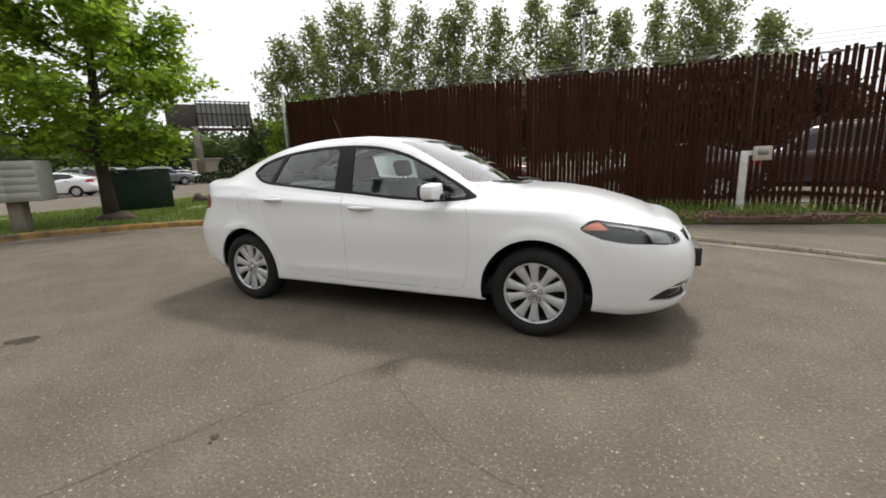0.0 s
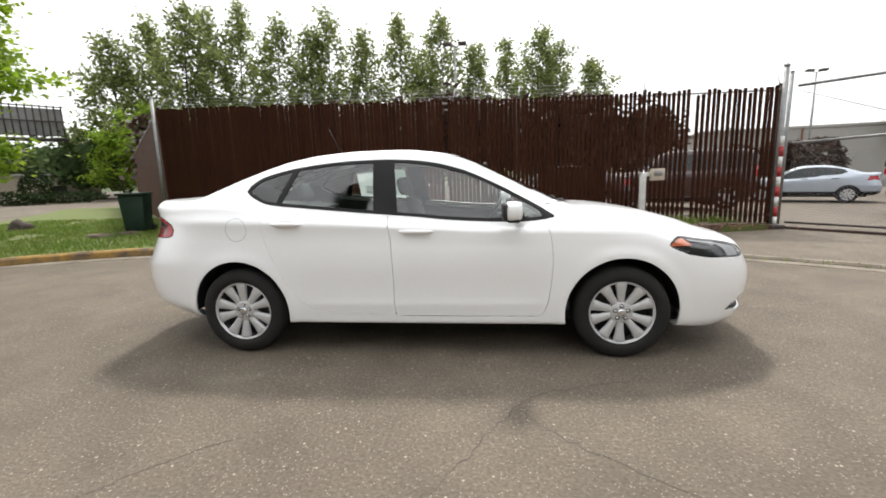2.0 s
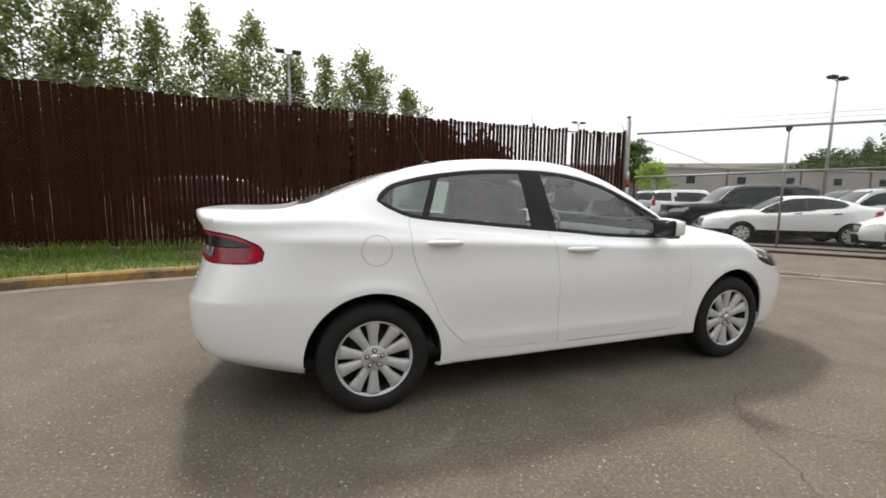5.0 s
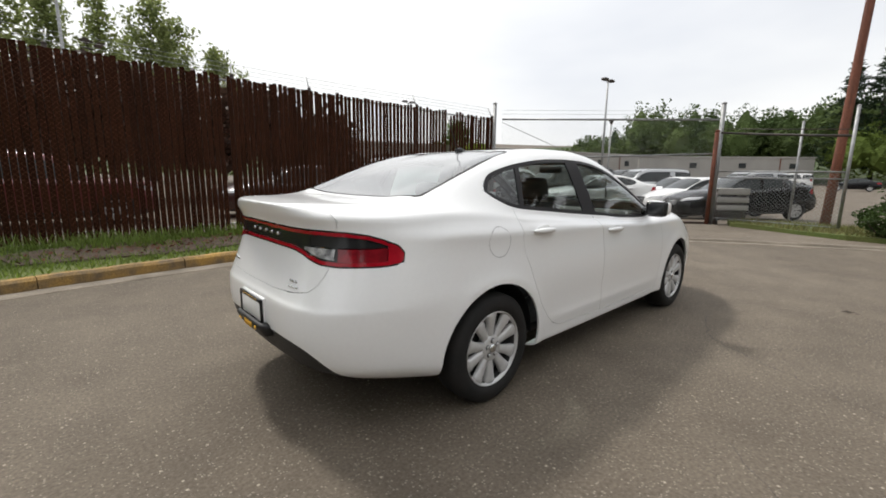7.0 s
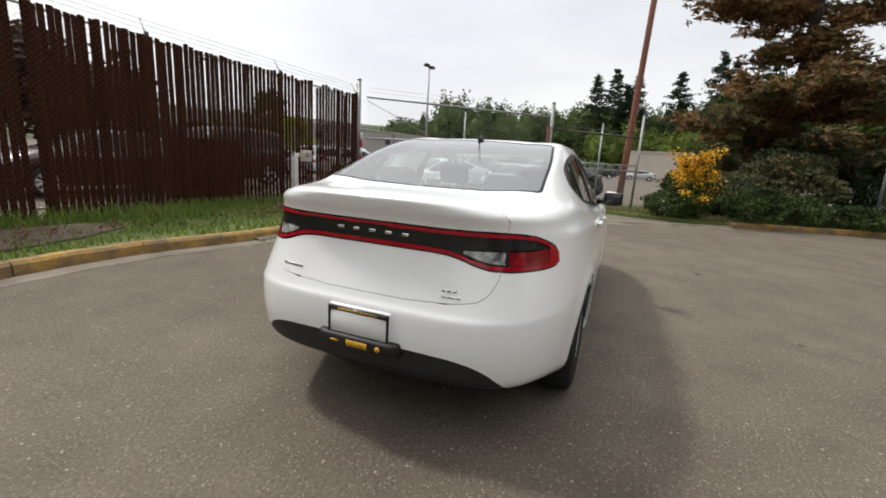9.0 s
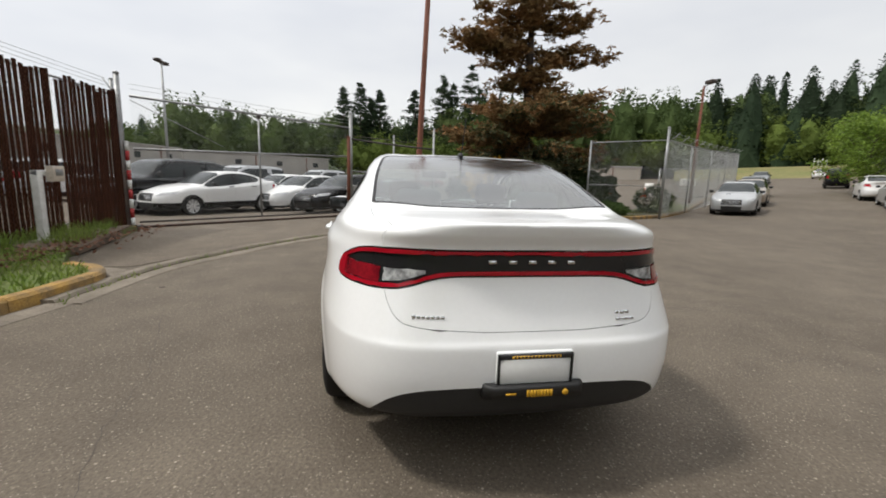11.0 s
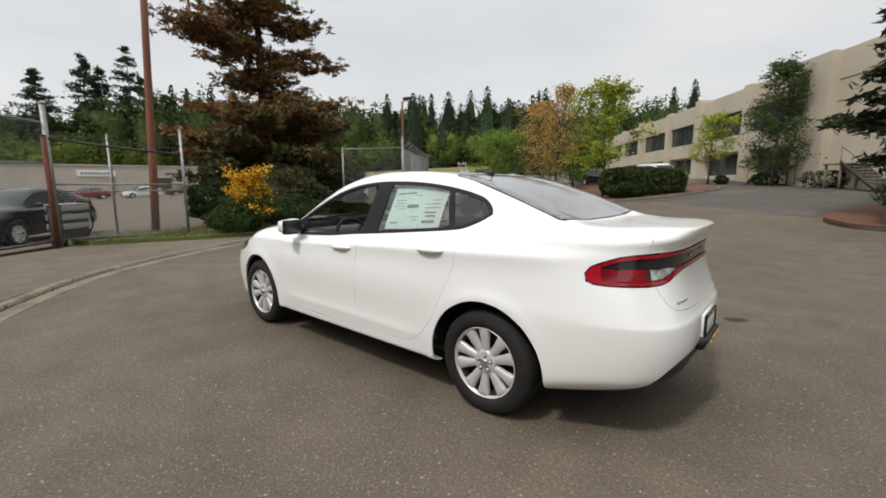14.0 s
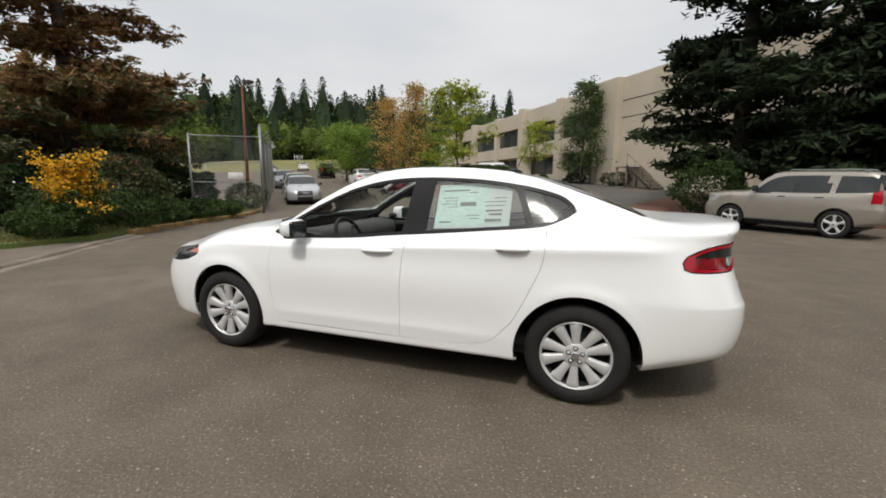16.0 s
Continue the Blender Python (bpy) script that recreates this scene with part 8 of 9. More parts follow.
SUVS = [
    (-6.9, -11.4, -38, "gold", "champagne gold sport utility vehicle parked by the firs", 0.89, 0.96), (13.85, 8.4, 150, "black", "large black sport utility vehicle in the yard", 1.08, 1.04), (19.7, 7.2, 142, "silver", "silver-roofed sport utility vehicle in the yard", 1.05, 1.02),
    (18.4, 13.7, -48, "white", "white sport utility vehicle seen from behind", 1.0, 1.0), (20.6, 17.2, -50, "silver", "silver sport utility vehicle in the yard", 1.0, 1.0),
    (10.05, -21.9, -48, "red", "red hatchback parked beside the mulch island", 0.80, 0.66), (28.5, -41.0, -50, "black", "black sport utility vehicle parked up the road", 0.95, 0.95), (6.4, -34.4, 140, "white", "white sport utility vehicle behind the hedge", 1.0, 1.0), (-3.3, 10.8, 5, "maroon", "dull red sport utility vehicle behind the slatted fence", 0.95, 0.90), (6.4, 11.4, 172, "plum", "dark maroon sport utility vehicle behind the slatted fence", 1.05, 1.02),
    (-42.0, 20.0, 60, "silver", "silver minivan in the far parking row", 1.0, 1.0), (-39.8, 23.0, 70, "grey", "dark grey sport utility vehicle in the far parking row", 1.0, 1.0), (-34.5, 13.2, 200, "grey", "dark grey sport utility vehicle across the side road", 1.05, 1.0), (-39.0, 16.8, 205, "grey", "grey sport utility vehicle along the side road", 1.0, 1.0), (-50.0, 31.0, 60, "white", "white van in the far parking row", 1.05, 1.1), (-58.5, 31.0, 60, "silver", "silver minivan at the end of the far parking row", 1.05, 1.05), (24.5, 10.5, 150, "white", "white sport utility vehicle deep in the yard", 1.0, 1.0), (26.0, 4.0, 146, "silver", "silver sport utility vehicle deep in the yard", 1.0, 1.0),
    (21.5, 9.0, 148, "black", "black sport utility vehicle deep in the yard", 1.0, 1.0), (66, 8.0, 95, "white", "white van by the far building", 1.0, 1.1),
]
for k, (x, y, hd, col, lab, sc) in enumerate(SALOONS):
    place(SALOON, x, y, hd, col, lab, sc, first=(k == 0), low="black" if "wrapped" in lab else None)
for k, (x, y, hd, col, lab, sc, kz) in enumerate(SUVS):
    place(SUV, x, y, hd, col, lab, sc, kz, first=(k == 0))

# ---- buildings ----
def building(name, x, y, heading, label):
    return empty(name, pose(x, y, 0, 0, 0, heading), label, "building")


def slab(parent, name, x0, x1, y0, y1, z0, z1, mat, label="", bevel=0.03):
    bm = bmesh.new()
    box(bm, x0, x1, y0, y1, z0, z1, bevel, 1)
    return part(name, bm, mat, parent, label, smooth=False)


# beige tilt-up office building: its front runs away up the slope, local x comes nearer along it and y goes into it
hall = building("beige_building", -2.0, -36.0, math.degrees(math.atan2(0.81, -0.58)), "large beige concrete warehouse with ribs and dark windows")
HG, HT = 0.8, 9.5


def hall_slab(name, x0, x1, *rest, bevel=0.03):
    return slab(hall, name, -x1, -x0, *rest, bevel=bevel)


hall_slab("blank_wall", -18, 0.0, 0.0, 0.5, HG - 0.8, HT, STUCCO)
hall_slab("corner_pier", -2.6, 0.15, -0.55, 0.6, HG - 0.5, HT + 0.02, STUCCO)
for z in (6.4, 7.7):
    hall_slab("groove", -18, -2.62, -0.012, -0.002, z, z + 0.06, DARK_STEEL, bevel=0.0)
for k, (x0, x1) in enumerate([(0.15, 7.0), (7.0, 14.5), (14.5, 22.0), (22.0, 30.0), (30.0, 38.0), (38.0, 46.0)]):
    hall_slab("pilaster", x1 - 1.0, x1, -0.15 - 0.30 * (k % 2), 1.6, HG, HT + 0.1 * (k % 2), STUCCO)
    hall_slab("parapet", x0, x1 - 1.0, 0.06, 0.8, 7.6, HT - 0.15, STUCCO)
    hall_slab("spandrel", x0, x1 - 1.0, 0.10, 0.8, 4.2, 5.6, STUCCO)
    hall_slab("plinth", x0, x1 - 1.0, 0.3, 1.0, HG, 2.0 + 0.03 * x0, STUCCO)
    w = (x1 - 1.0 - x0) / 4
    for j in range(4):
        hall_slab("window_pane", x0 + j * w + 0.04, x0 + (j + 1) * w - 0.04, 0.32, 0.36, 5.6, 7.6, BLACK_GLASS, bevel=0.0)
        hall_slab("lower_pane", x0 + j * w + 0.04, x0 + (j + 1) * w - 0.04, 0.95, 0.99, 1.9, 4.2, BLACK_GLASS, bevel=0.0)
        hall_slab("mullion", x0 + (j + 1) * w - 0.04, x0 + (j + 1) * w + 0.04, 0.29, 0.40, 5.6, 7.6, DARK_STEEL, bevel=0.0)
    hall_slab("reveal", x0, x1 - 1.0, 0.8, 1.3, 4.1, 4.25, STUCCO)
hall_slab("roof", -17.9, 45.9, 0.81, 23.5, 8.6, 8.8, GREY_WALL)
hall_slab("back_wall", -18, 46, 23.6, 24, HG - 0.8, 9.0, STUCCO)
hall_slab("end_wall", -18, -17.6, 0.5, 23.6, HG - 0.8, 9.0, STUCCO)
hall_slab("far_end_wall", 45.6, 46, 0.9, 23.6, HG, 9.0, STUCCO)
for z, w in ((5.15, 0.55), (4.98, 0.42), (4.83, 0.5)):
    hall_slab("wall_mark", -4.6 - w / 2, -4.6 + w / 2, -0.03, -0.004, z, z + 0.09, RED_PAINT, bevel=0.0)


def stair(x, y, heading, n, label):
    root = empty("outdoor_stair", pose(x, y, rise(x, y), 0, 0, heading), label, "stairs", "wall stairs")
    for k in range(n):
        bm = bmesh.new()
        box(bm, k * 0.28, k * 0.28 + 0.30, -0.6, 0.6, k * 0.18 + 0.14, k * 0.18 + 0.20, 0.01)
        part("tread", bm, CONCRETE, root)
    for s in (-0.6, 0.6):
        bm = bmesh.new()
        box(bm, 0, n * 0.28, s - 0.03, s + 0.03, -0.02, 0.18, 0.0, 1)
        for v in bm.verts:
            v.co.z += v.co.x / 0.28 * 0.18
        part("stringer", bm, DARK_STEEL, root)
        bm = bmesh.new()
        tube(bm, [(0, s, 0.95), (n * 0.28, s, n * 0.18 + 0.95)], 0.02, 6)
        for k in range(0, n + 1, 3):
            tube(bm, [(k * 0.28, s, k * 0.18), (k * 0.28, s, k * 0.18 + 0.95)], 0.015, 6)
        part("handrail", bm, DARK_STEEL, root)
    bm = bmesh.new()
    box(bm, n * 0.28, n * 0.28 + 1.3, -0.6, 0.6, n * 0.18 - 0.05, n * 0.18 + 0.05, 0.01)
    for sx in (0.1, 1.2):
        box(bm, n * 0.28 + sx - 0.05, n * 0.28 + sx + 0.05, -0.5, -0.4, -0.1, n * 0.18, 0.0, 1)
        box(bm, n * 0.28 + sx - 0.05, n * 0.28 + sx + 0.05, 0.4, 0.5, -0.1, n * 0.18, 0.0, 1)
    part("landing", bm, CONCRETE, root)


stair(-5.9, -29.6, -54.4, 9, "concrete stair with steel rails up the blank wall")
stair(0.6, -37.2, 150, 7, "concrete stair with steel rails beside a tree")

# long grey buildings beyond the yard
def shed(name, a, b, h, depth, mat, label, win=7.5, band=None):
    a, b = Vector(a), Vector(b)
    length = (b - a).length
    d = (b - a) / length
    root = building(name, a.x, a.y, math.degrees(math.atan2(d.y, d.x)), label)
    slab(root, "wall", 0, length, -depth, 0.0, -0.3, h, mat)
    slab(root, "roof_edge", -0.2, length + 0.2, -depth - 0.2, 0.12, h, h + 0.28, GREY_WALL)
    for k in range(int(length / win)):
        x = 3 + k * win
        if band is None:
            slab(root, "window_pane", x, x + 1.3, 0.004, 0.06, h - 2.0, h - 1.0, BLACK_GLASS, bevel=0.0)
        elif k % 3 == 1:
            slab(root, "roller_door", x, x + 3.2, 0.004, 0.06, -0.2, 3.0, DARK_STEEL, bevel=0.0)
    for k in range(int(length / 12)):
        bm = bmesh.new()
        tube(bm, [(6 + k * 12, 0.1, -0.2), (6 + k * 12, 0.1, h)], 0.09, 6)
        part("downpipe", bm, RUST, root)
    return root


shed("grey_warehouse", (106, 10.5), (86.4, 35.6), 4.9, 5, GREY_WALL, "pale grey end wing of the warehouse behind the yard", win=9)
shed("grey_warehouse", (86, 35.7), (24, 48), 5.1, 18, GREY_WALL, "long pale grey warehouse behind the car yard", win=8)
far_hall = shed("far_hall", (82, -58), (98.3, -1.8), 5.0, 6, material("tan_wall", (0.41, 0.365, 0.31), (0.36, 0.32, 0.27), scale=0.3, rough=0.85), "long tan workshop across the car park", band=True)
slab(far_hall, "white_sign", 41.5, 47.0, 0.01, 0.12, 3.2, 4.3, WHITE_PAINT, "white sign board with dark lettering drawn as bars")
bm = bmesh.new()
for k in range(9):
    box(bm, 42.4 + k * 0.46, 42.72 + k * 0.46, 0.125, 0.14, 3.55, 3.95, 0.0, 1)
part("sign_bars", bm, PRINT_BLACK, far_hall, smooth=False)
shed("west_house", (-44, 41), (-50, 33), 2.6, 8, STUCCO, "low pale house beyond the far road")


# ---- lamps, signs and things on the verge ----
def lamp_post(x, y, h, heads, label, mat=GALV):
    root = empty("street_lamp", pose(x, y, rise(x, y)), label, "lamp", "yard lamps")
    bm = bmesh.new()
    tube(bm, [(0, 0, -0.1), (0, 0, h * 0.5), (0, 0, h)], [0.11, 0.09, 0.06], 10)
    part("mast", bm, mat, root)
    for s in heads:
        bm = bmesh.new()
        tube(bm, [(0, 0, h - 0.1), (s * 0.5, 0, h + 0.1)], 0.03, 6)
        box(bm, s * 0.5 - 0.28, s * 0.5 + 0.28, -0.2, 0.2, h + 0.02, h + 0.22, 0.05, 2)
        part("floodlight", bm, DARK_STEEL, root)
    return root


lamp_post(31.0, 15.2, 8.9, (1, -1), "tall yard mast with two floodlights")
lamp_post(-1.8, 26.6, 9.9, (1, -1), "tall mast with two floodlights behind the fence")
lamp_post(19.5, -18.8, 6.9, (-1,), "wooden lamp pole beside the road", RUST)
lamp_post(27.0, 36.0, 9.0, (1, -1), "slim mast with two floodlights in the yard")

mail = empty("mailbox_cluster", pose(-9.80, 0.68, 0.115, 0, 0, 38), "grey metal cluster mailbox on a concrete pedestal", "mailbox")
bm = bmesh.new()
box(bm, -0.13, 0.13, -0.13, 0.13, -0.02, 0.66, 0.02)
part("pedestal", bm, CONCRETE, mail)
MAIL_GREY = material("grey_mailbox_paint", (0.40, 0.40, 0.36), (0.34, 0.34, 0.31), scale=4, rough=0.5, fine_amount=0.06)
bm = bmesh.new()
box(bm, -0.60, 0.60, -0.27, 0.27, 0.64, 1.46, 0.025)
part("cabinet", bm, MAIL_GREY, mail)
for sgn in (-1, 1):
    for i in range(2):
        for j in range(5):
            bm = bmesh.new()
            box(bm, -0.57 + i * 0.575, -0.005 + i * 0.575, sgn * 0.27 - 0.004, sgn * 0.27 + 0.006, 0.68 + j * 0.152, 0.82 + j * 0.152, 0.004, 1)
            part("mail_door", bm, MAIL_GREY, mail)

dump = empty("green_dumpster", pose(-12.65, 4.85, 0.115, 0, 0, 58), "dark green steel dumpster on the lawn", "dumpster")
DUMP_GREEN = material("dark_green_paint", (0.010, 0.034, 0.022), (0.007, 0.024, 0.016), scale=4, rough=0.5, fine_amount=0.15)
bm = bmesh.new()
box(bm, -0.80, 0.80, -0.7, 0.7, 0.02, 1.18, 0.03)
for v in bm.verts:
    if v.co.z < 0.3:
        v.co.y *= 0.86
part("bin_body", bm, DUMP_GREEN, dump)
for k in range(2):
    bm = bmesh.new()
    box(bm, -0.81 + k * 0.82, -0.01 + k * 0.82, -0.74, 0.72, 1.19, 1.25, 0.02)
    part("lid", bm, DUMP_GREEN, dump)
for sx in (-0.84, 0.84):
    bm = bmesh.new()
    box(bm, sx - 0.05, sx + 0.05, -0.5, 0.5, 0.55, 0.72, 0.02)
    part("fork_pocket", bm, DUMP_GREEN, dump)

wb = empty("wheelie_bin", pose(-8.35, 6.05, 0.13, 0, 0, 20), "dark green wheeled refuse bin by the fence corner", "bin")
bm = bmesh.new()
box(bm, -0.27, 0.27, -0.30, 0.30, 0.03, 0.92, 0.03)
for v in bm.verts:
    k = 0.80 + 0.20 * v.co.z / 0.92
    v.co.x *= k
    v.co.y *= k
part("tub", bm, DUMP_GREEN, wb)
bm = bmesh.new()
box(bm, -0.30, 0.30, -0.36, 0.32, 0.92, 0.98, 0.025)
part("lid", bm, DUMP_GREEN, wb)
for s in (-0.24, 0.24):
    bm = bmesh.new()
    tube(bm, [(s - 0.03, 0.25, 0.09), (s + 0.03, 0.25, 0.09)], 0.09, 14)
    part("wheel", bm, RUBBER, wb)


def rock(x, y, s, seed, mat, label, name="rock", z0=0.1, flat=0.7):
    bm = bmesh.new()
    bmesh.ops.create_icosphere(bm, subdivisions=3, radius=1.0)
    for v in bm.verts:
        k = 1 + 0.35 * noise.noise(v.co * 1.4 + Vector((seed, 0, 0))) + 0.12 * noise.noise(v.co * 4 + Vector((seed, 3, 0)))
        v.co = Vector((v.co.x * k * s, v.co.y * k * s * 0.8, max(-0.1, v.co.z * k * flat) * s))
    ob = part(name, bm, mat, None, label, category="rock", group="verge rocks")
    ob.location = (x, y, z0)


rock(-13.0, 7.0, 0.33, 1, BARK, "dark weathered boulder on the lawn", flat=0.9)
rock(-8.6, 5.15, 0.38, 2, DIRT, "low heap of brown soil in the grass", "soil_mound", flat=0.3)
rock(-8.25, 5.62, 0.28, 3, DIRT, "low heap of brown soil in the grass", "soil_mound", flat=0.35)
rock(-10.15, 2.6, 0.56, 4, BARK, "mound of brown mulch round the tree foot", "soil_mound", flat=0.35)
rock(-9.75, 2.75, 0.13, 5, CONCRETE, "small pale stone by the tree foot")

# steel-framed billboard beyond the road, seen from behind
bb = empty("billboard", pose(-45.5, 33.5, 0, 0, 0, 52), "steel-framed billboard on a single post seen from behind", "billboard")
bm = bmesh.new()
tube(bm, [(-2.0, -1.0, -0.2), (-2.0, -1.0, 6.4)], 0.42, 14)
part("post", bm, CONCRETE, bb)
BB_PANEL = material("weathered_grey_panel", (0.27, 0.27, 0.26), (0.20, 0.20, 0.19), scale=0.8, rough=0.8)
bm = bmesh.new()
box(bm, -1.7, 4.2, -0.25, -0.05, 6.6, 9.2, 0.02)
part("panel", bm, BB_PANEL, bb)
bm = bmesh.new()
box(bm, -4.9, -1.75, -0.25, -0.05, 6.3, 9.0, 0.02)
part("panel", bm, DARK_STEEL, bb, "darker second face of the billboard")
for k in range(12):
    bm = bmesh.new()
    box(bm, -1.75 + k * 0.53, -1.64 + k * 0.53, -0.42, -0.252, 6.2, 9.5, 0.0, 1)
    part("frame_upright", bm, DARK_STEEL, bb)
for z in (5.95, 6.5, 7.9, 9.3):
    bm = bmesh.new()
    box(bm, -1.8 if z > 6 else -4.9, 4.3, -0.55 if z > 6 else -1.35, -0.425, z, z + (0.1 if z > 6 else 0.3), 0.0, 1)
    part("frame_rail", bm, DARK_STEEL, bb)

# small things in the yard: pale utility boxes on the gate post, cones
cab = empty("gate_motor_box", pose(10.6, 0.95, 0.05, 0, 0, -45), "pale grey slatted metal guard round the gate motor", "guard")
bm = bmesh.new()
box(bm, -0.36, 0.36, -0.13, 0.13, 0.10, 0.58, 0.03)
part("motor_housing", bm, DARK_STEEL, cab)
for z in (0.34, 0.55, 0.76):
    bm = bmesh.new()
    box(bm, -0.42, 0.42, -0.19, -0.16, z, z + 0.13, 0.012)
    box(bm, -0.42, 0.42, 0.16, 0.19, z, z + 0.13, 0.012)
    part("guard_board", bm, GREY_WALL, cab)
bm = bmesh.new()
box(bm, -0.42, 0.42, -0.19, 0.19, 0.895, 0.92, 0.01)
part("guard_top", bm, GREY_WALL, cab)
for sx in (-0.36, 0.36):
    bm = bmesh.new()
    box(bm, sx - 0.03, sx + 0.03, -0.158, 0.158, -0.06, 0.893, 0.0, 1)
    part("leg", bm, DARK_STEEL, cab)

# low gate panel, barrier and cones in the car park beyond the road fence
low_gate = empty("low_gate", Matrix(), "low galvanised chain-link gate with a white sign", "gate")
LG0, LG1 = (24.6, -20.3), (21.6, -22.5)
for x, y in (LG0, LG1):
    post("gate_post", x, y, rise(x, y), rise(x, y) + 2.15, 0.045, GALV, low_gate)
for z in (0.15, 2.1):
    rail("gate_rail", [(*LG0, rise(*LG0) + z), (*LG1, rise(*LG1) + z)], 0, 0.03, GALV, low_gate)
chain_link("chain_link_mesh", LG0, LG1, 0.15, 2.1, low_gate, step=0.11, r=0.003)
bm = bmesh.new()
box(bm, -0.5, 0.5, -0.015, 0.015, 0.9, 1.4, 0.005, 1, Matrix.Translation((23.0, -21.40, rise(23.0, -21.4))) @ Matrix.Rotation(math.atan2(-2.2, -3.0), 4, "Z"))
part("white_sign", bm, WHITE_PAINT, low_gate, "blank white sign board")
ORANGE = material("orange_plastic", (0.75, 0.14, 0.03), (0.62, 0.11, 0.03), scale=8, rough=0.5)


def cone(x, y):
    root = empty("traffic_cone", pose(x, y, rise(x, y)), "orange traffic cone with a white collar", "cone", "traffic cones")
    bm = bmesh.new()
    tube(bm, [(0, 0, 0.03), (0, 0, 0.4), (0, 0, 0.72)], [0.17, 0.10, 0.03], 14)
    part("cone_body", bm, ORANGE, root)
    bm = bmesh.new()
    box(bm, -0.2, 0.2, -0.2, 0.2, 0.0, 0.04, 0.01, 1)
    part("foot", bm, ORANGE, root)
    bm = bmesh.new()
    tube(bm, [(0, 0, 0.40), (0, 0, 0.54)], [0.103, 0.075], 14)
    part("collar", bm, WHITE_PAINT, root)


# white post-and-rail barrier on the grass bank
barrier = empty("white_barrier", pose(58.6, -77.0, rise(58.6, -77.0) + 2.2, 0, 0, 39), "short white post-and-rail barrier on the dry grass bank", "barrier")
for k in range(4):
    bm = bmesh.new()
    box(bm, k * 0.55 - 0.05, k * 0.55 + 0.05, -0.05, 0.05, -0.6, 0.75 + 0.15 * (k % 2), 0.02)
    part("post", bm, WHITE_PAINT, barrier)
bm = bmesh.new()
box(bm, -0.1, 1.75, -0.09, -0.052, 0.30, 0.40, 0.01)
part("rail", bm, WHITE_PAINT, barrier)


for x, y in ((45.6, -21.0), (29.4, -19.5), (26.3, -20.4), (44.0, -22.4)):
    cone(x, y)
for x, y, hd in ((45.8, -19.6, 60), (26.9, -21.2, 40)):
    aframe = empty("sign_stand", pose(x, y, rise(x, y), 0, 0, hd), "white folding sign stand in the car park", "sign", "sign stands")
    for sgn in (-1, 1):
        bm = bmesh.new()
        box(bm, -0.32, 0.32, -0.015, 0.015, 0.0, 1.05, 0.008, 1, Matrix.Translation((0, sgn * 0.28, 0)) @ Matrix.Rotation(sgn * 0.25, 4, "X"))
        part("board", bm, WHITE_PAINT, aframe)

# a brown slatted panel standing behind the fence
screen_root = empty("brown_screen", pose(2.4, 6.75, 0, 0, 0, -6), "solid dark brown panel standing behind the slats", "screen")
bm = bmesh.new()
box(bm, -0.75, 0.75, -0.04, 0.04, 0.05, 1.35, 0.01)
part("board", bm, SLAT_JOINED, screen_root)
bm = bmesh.new()
box(bm, -0.80, 0.80, -0.05, 0.05, 1.35, 1.40, 0.008)
part("cap_rail", bm, SLAT_JOINED, screen_root)

# cracks in the asphalt: thin dark open seams
def crack(line, seed, w=0.004):
    rng = np.random.default_rng(seed)
    pts = smooth_line(line, 14)
    verts, faces = [], []
    off = 0.0
    for k, p in enumerate(pts):
        off = off * 0.7 + rng.normal() * 0.012
        a, b = Vector(pts[max(k - 1, 0)]), Vector(pts[min(k + 1, len(pts) - 1)])
        t = (b - a).normalized()
        n = Vector((-t.y, t.x))
        ww = w * rng.uniform(0.3, 1.2) * min(1.0, k / 6, (len(pts) - 1 - k) / 6 + 0.05)
        c = Vector(p) + n * off
        verts += [(*(c + n * ww), 0.0015), (*(c - n * ww), 0.0015)]
    faces = [(2 * k, 2 * k + 1, 2 * k + 3, 2 * k + 2) for k in range(len(pts) - 1)]
    return raw_part("crack", verts, faces, CRACK, None, kind="structure", label="fine dark crack in the asphalt")


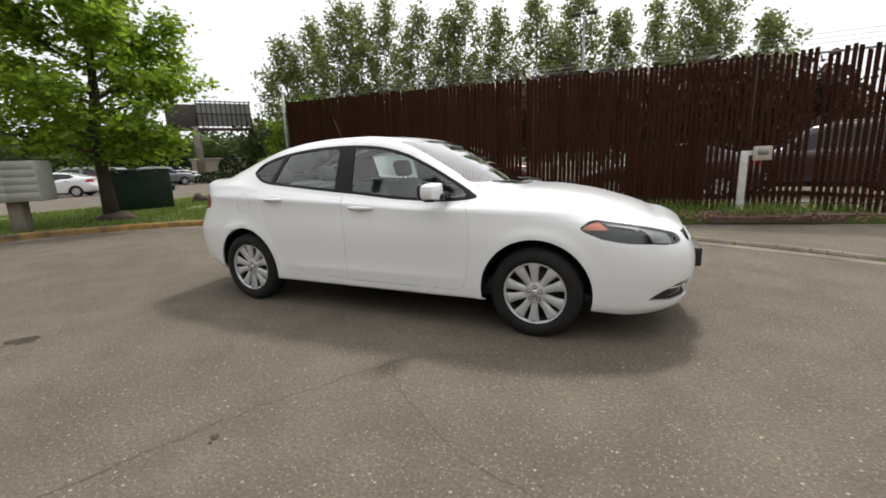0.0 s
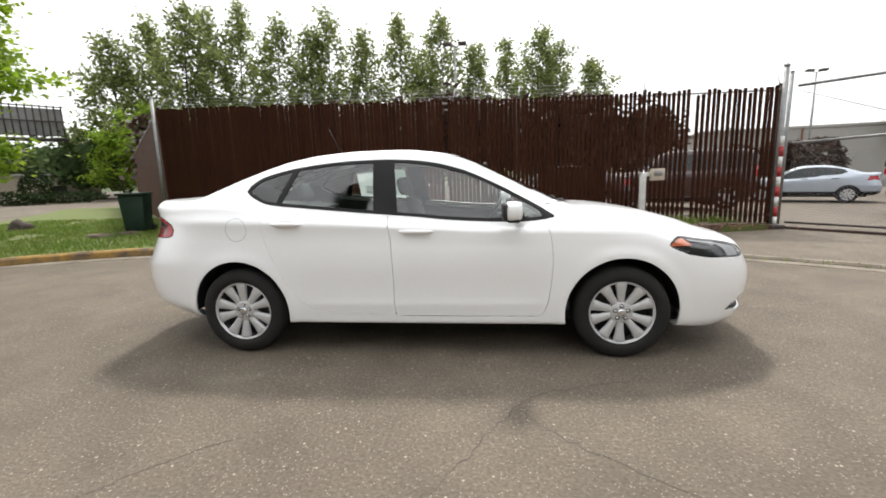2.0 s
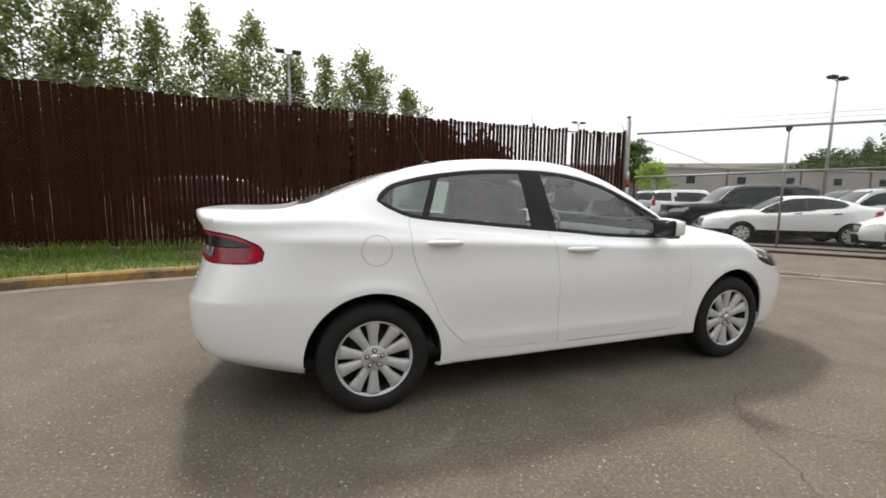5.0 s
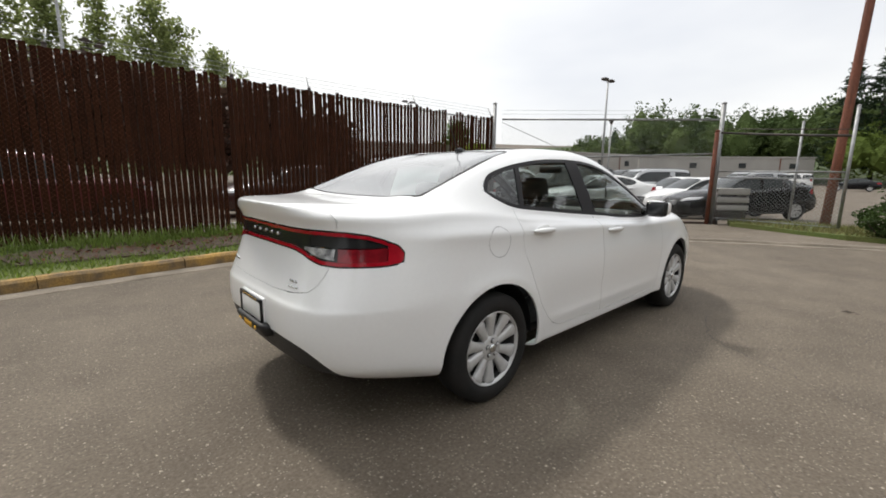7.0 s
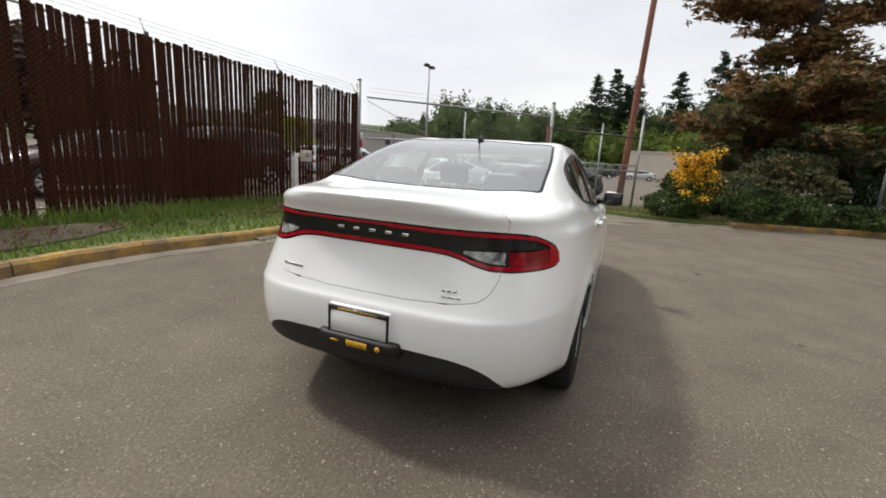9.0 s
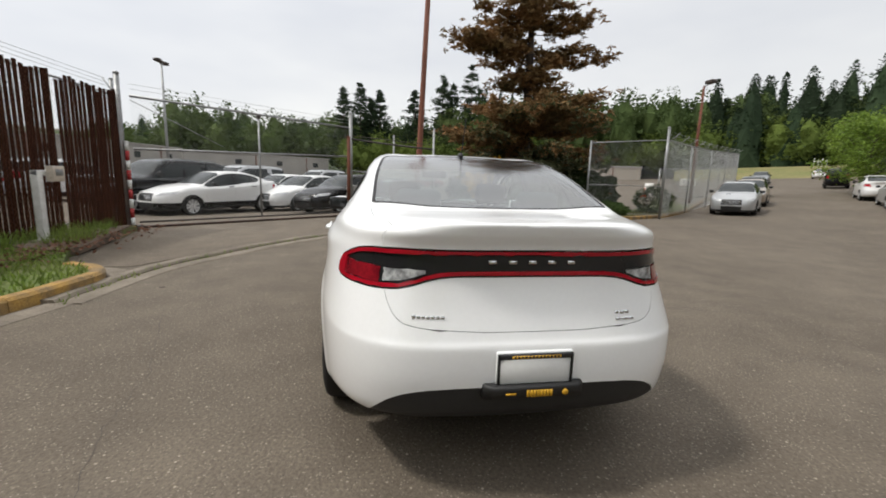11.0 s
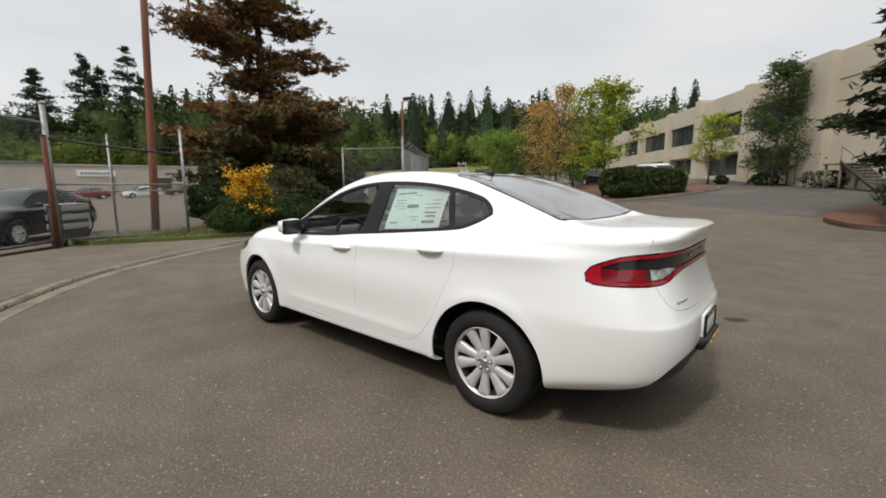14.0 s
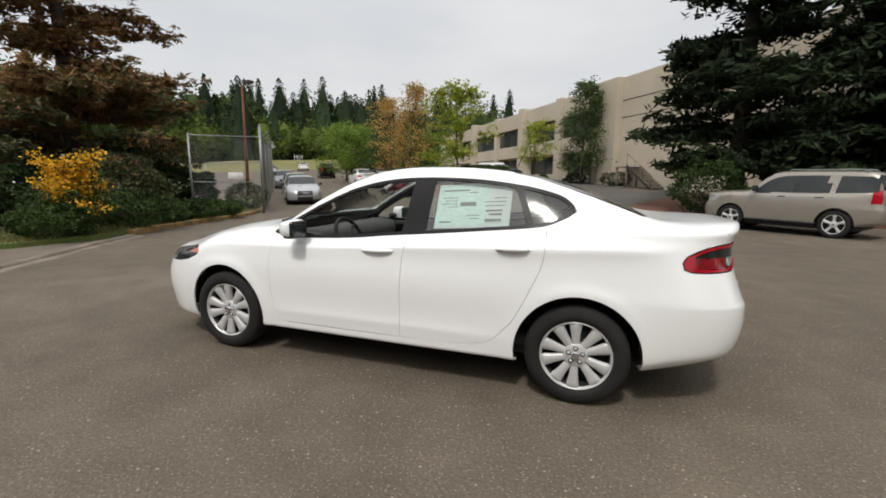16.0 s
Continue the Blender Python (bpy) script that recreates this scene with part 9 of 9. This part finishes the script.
CRACK = material("crack_fill", (0.085, 0.074, 0.062), (0.06, 0.053, 0.046), scale=20, rough=0.95)
crack([(1.5, -1.15), (0.77, -1.41), (0.53, -1.71), (0.30, -2.10), (0.12, -2.45), (-0.1, -3.1), (-0.5, -4.5)], 1, 0.004)
crack([(0.59, -1.55), (0.9, -1.9), (1.6, -2.3), (2.6, -2.6)], 2, 0.0025)
crack([(-0.6, -1.8), (-1.2, -2.3), (-1.3, -2.9), (-1.9, -3.4)], 3, 0.0025)
crack([(-2.2, -2.9), (-2.0, -3.6), (-2.5, -4.6)], 4, 0.0025)
crack([(3.0, -5.0), (1.6, -4.2), (0.4, -3.9), (-0.8, -4.3)], 5, 0.0025)
crack([(-4.3, 1.6), (-3.8, 2.6), (-3.0, 3.3), (-2.4, 3.7)], 6, 0.0025)
crack([(-5.2, -2.4), (-4.6, -3.4), (-4.9, -4.6), (-4.2, -6.5)], 7, 0.0025)
crack([(-2.6, 1.5), (-1.9, 1.9), (-0.8, 2.1), (0.6, 2.6)], 8, 0.0025)
OIL = material("oil_stain", (0.045, 0.038, 0.031), (0.080, 0.067, 0.053), scale=9, rough=0.95, spec=0.1, fine_amount=0.3)
for k, (x, y, s) in enumerate([(-2.27, -2.25, 0.13), (0.22, -2.51, 0.035), (2.5, -2.1, 0.07), (1.2, 2.9, 0.05)]):
    rng = np.random.default_rng(k)
    spots = []
    for i in range(9):
        cx, cy, cr = rng.normal() * s * 0.55 * (i > 0), rng.normal() * s * 0.4 * (i > 0), s * (0.55 if i == 0 else rng.uniform(0.08, 0.3))
        spots.append((x + cx, y + cy, cr))
    bm = bmesh.new()
    for i, (cx, cy, cr) in enumerate(spots):
        ph = rng.uniform(0, 6.28, 3)
        bm.faces.new([bm.verts.new((cx + cr * (1.2 + 0.25 * math.sin(3 * a + ph[0]) + 0.12 * math.sin(7 * a + ph[1])) * math.cos(a), cy + cr * (1 + 0.2 * math.sin(4 * a + ph[2])) * math.sin(a), 0.002 + 0.0002 * i)) for a in np.linspace(0, 2 * math.pi, 29)[:-1]])
    part("stain", bm, OIL, kind="structure", label="dark oil stain on the asphalt", smooth=False)
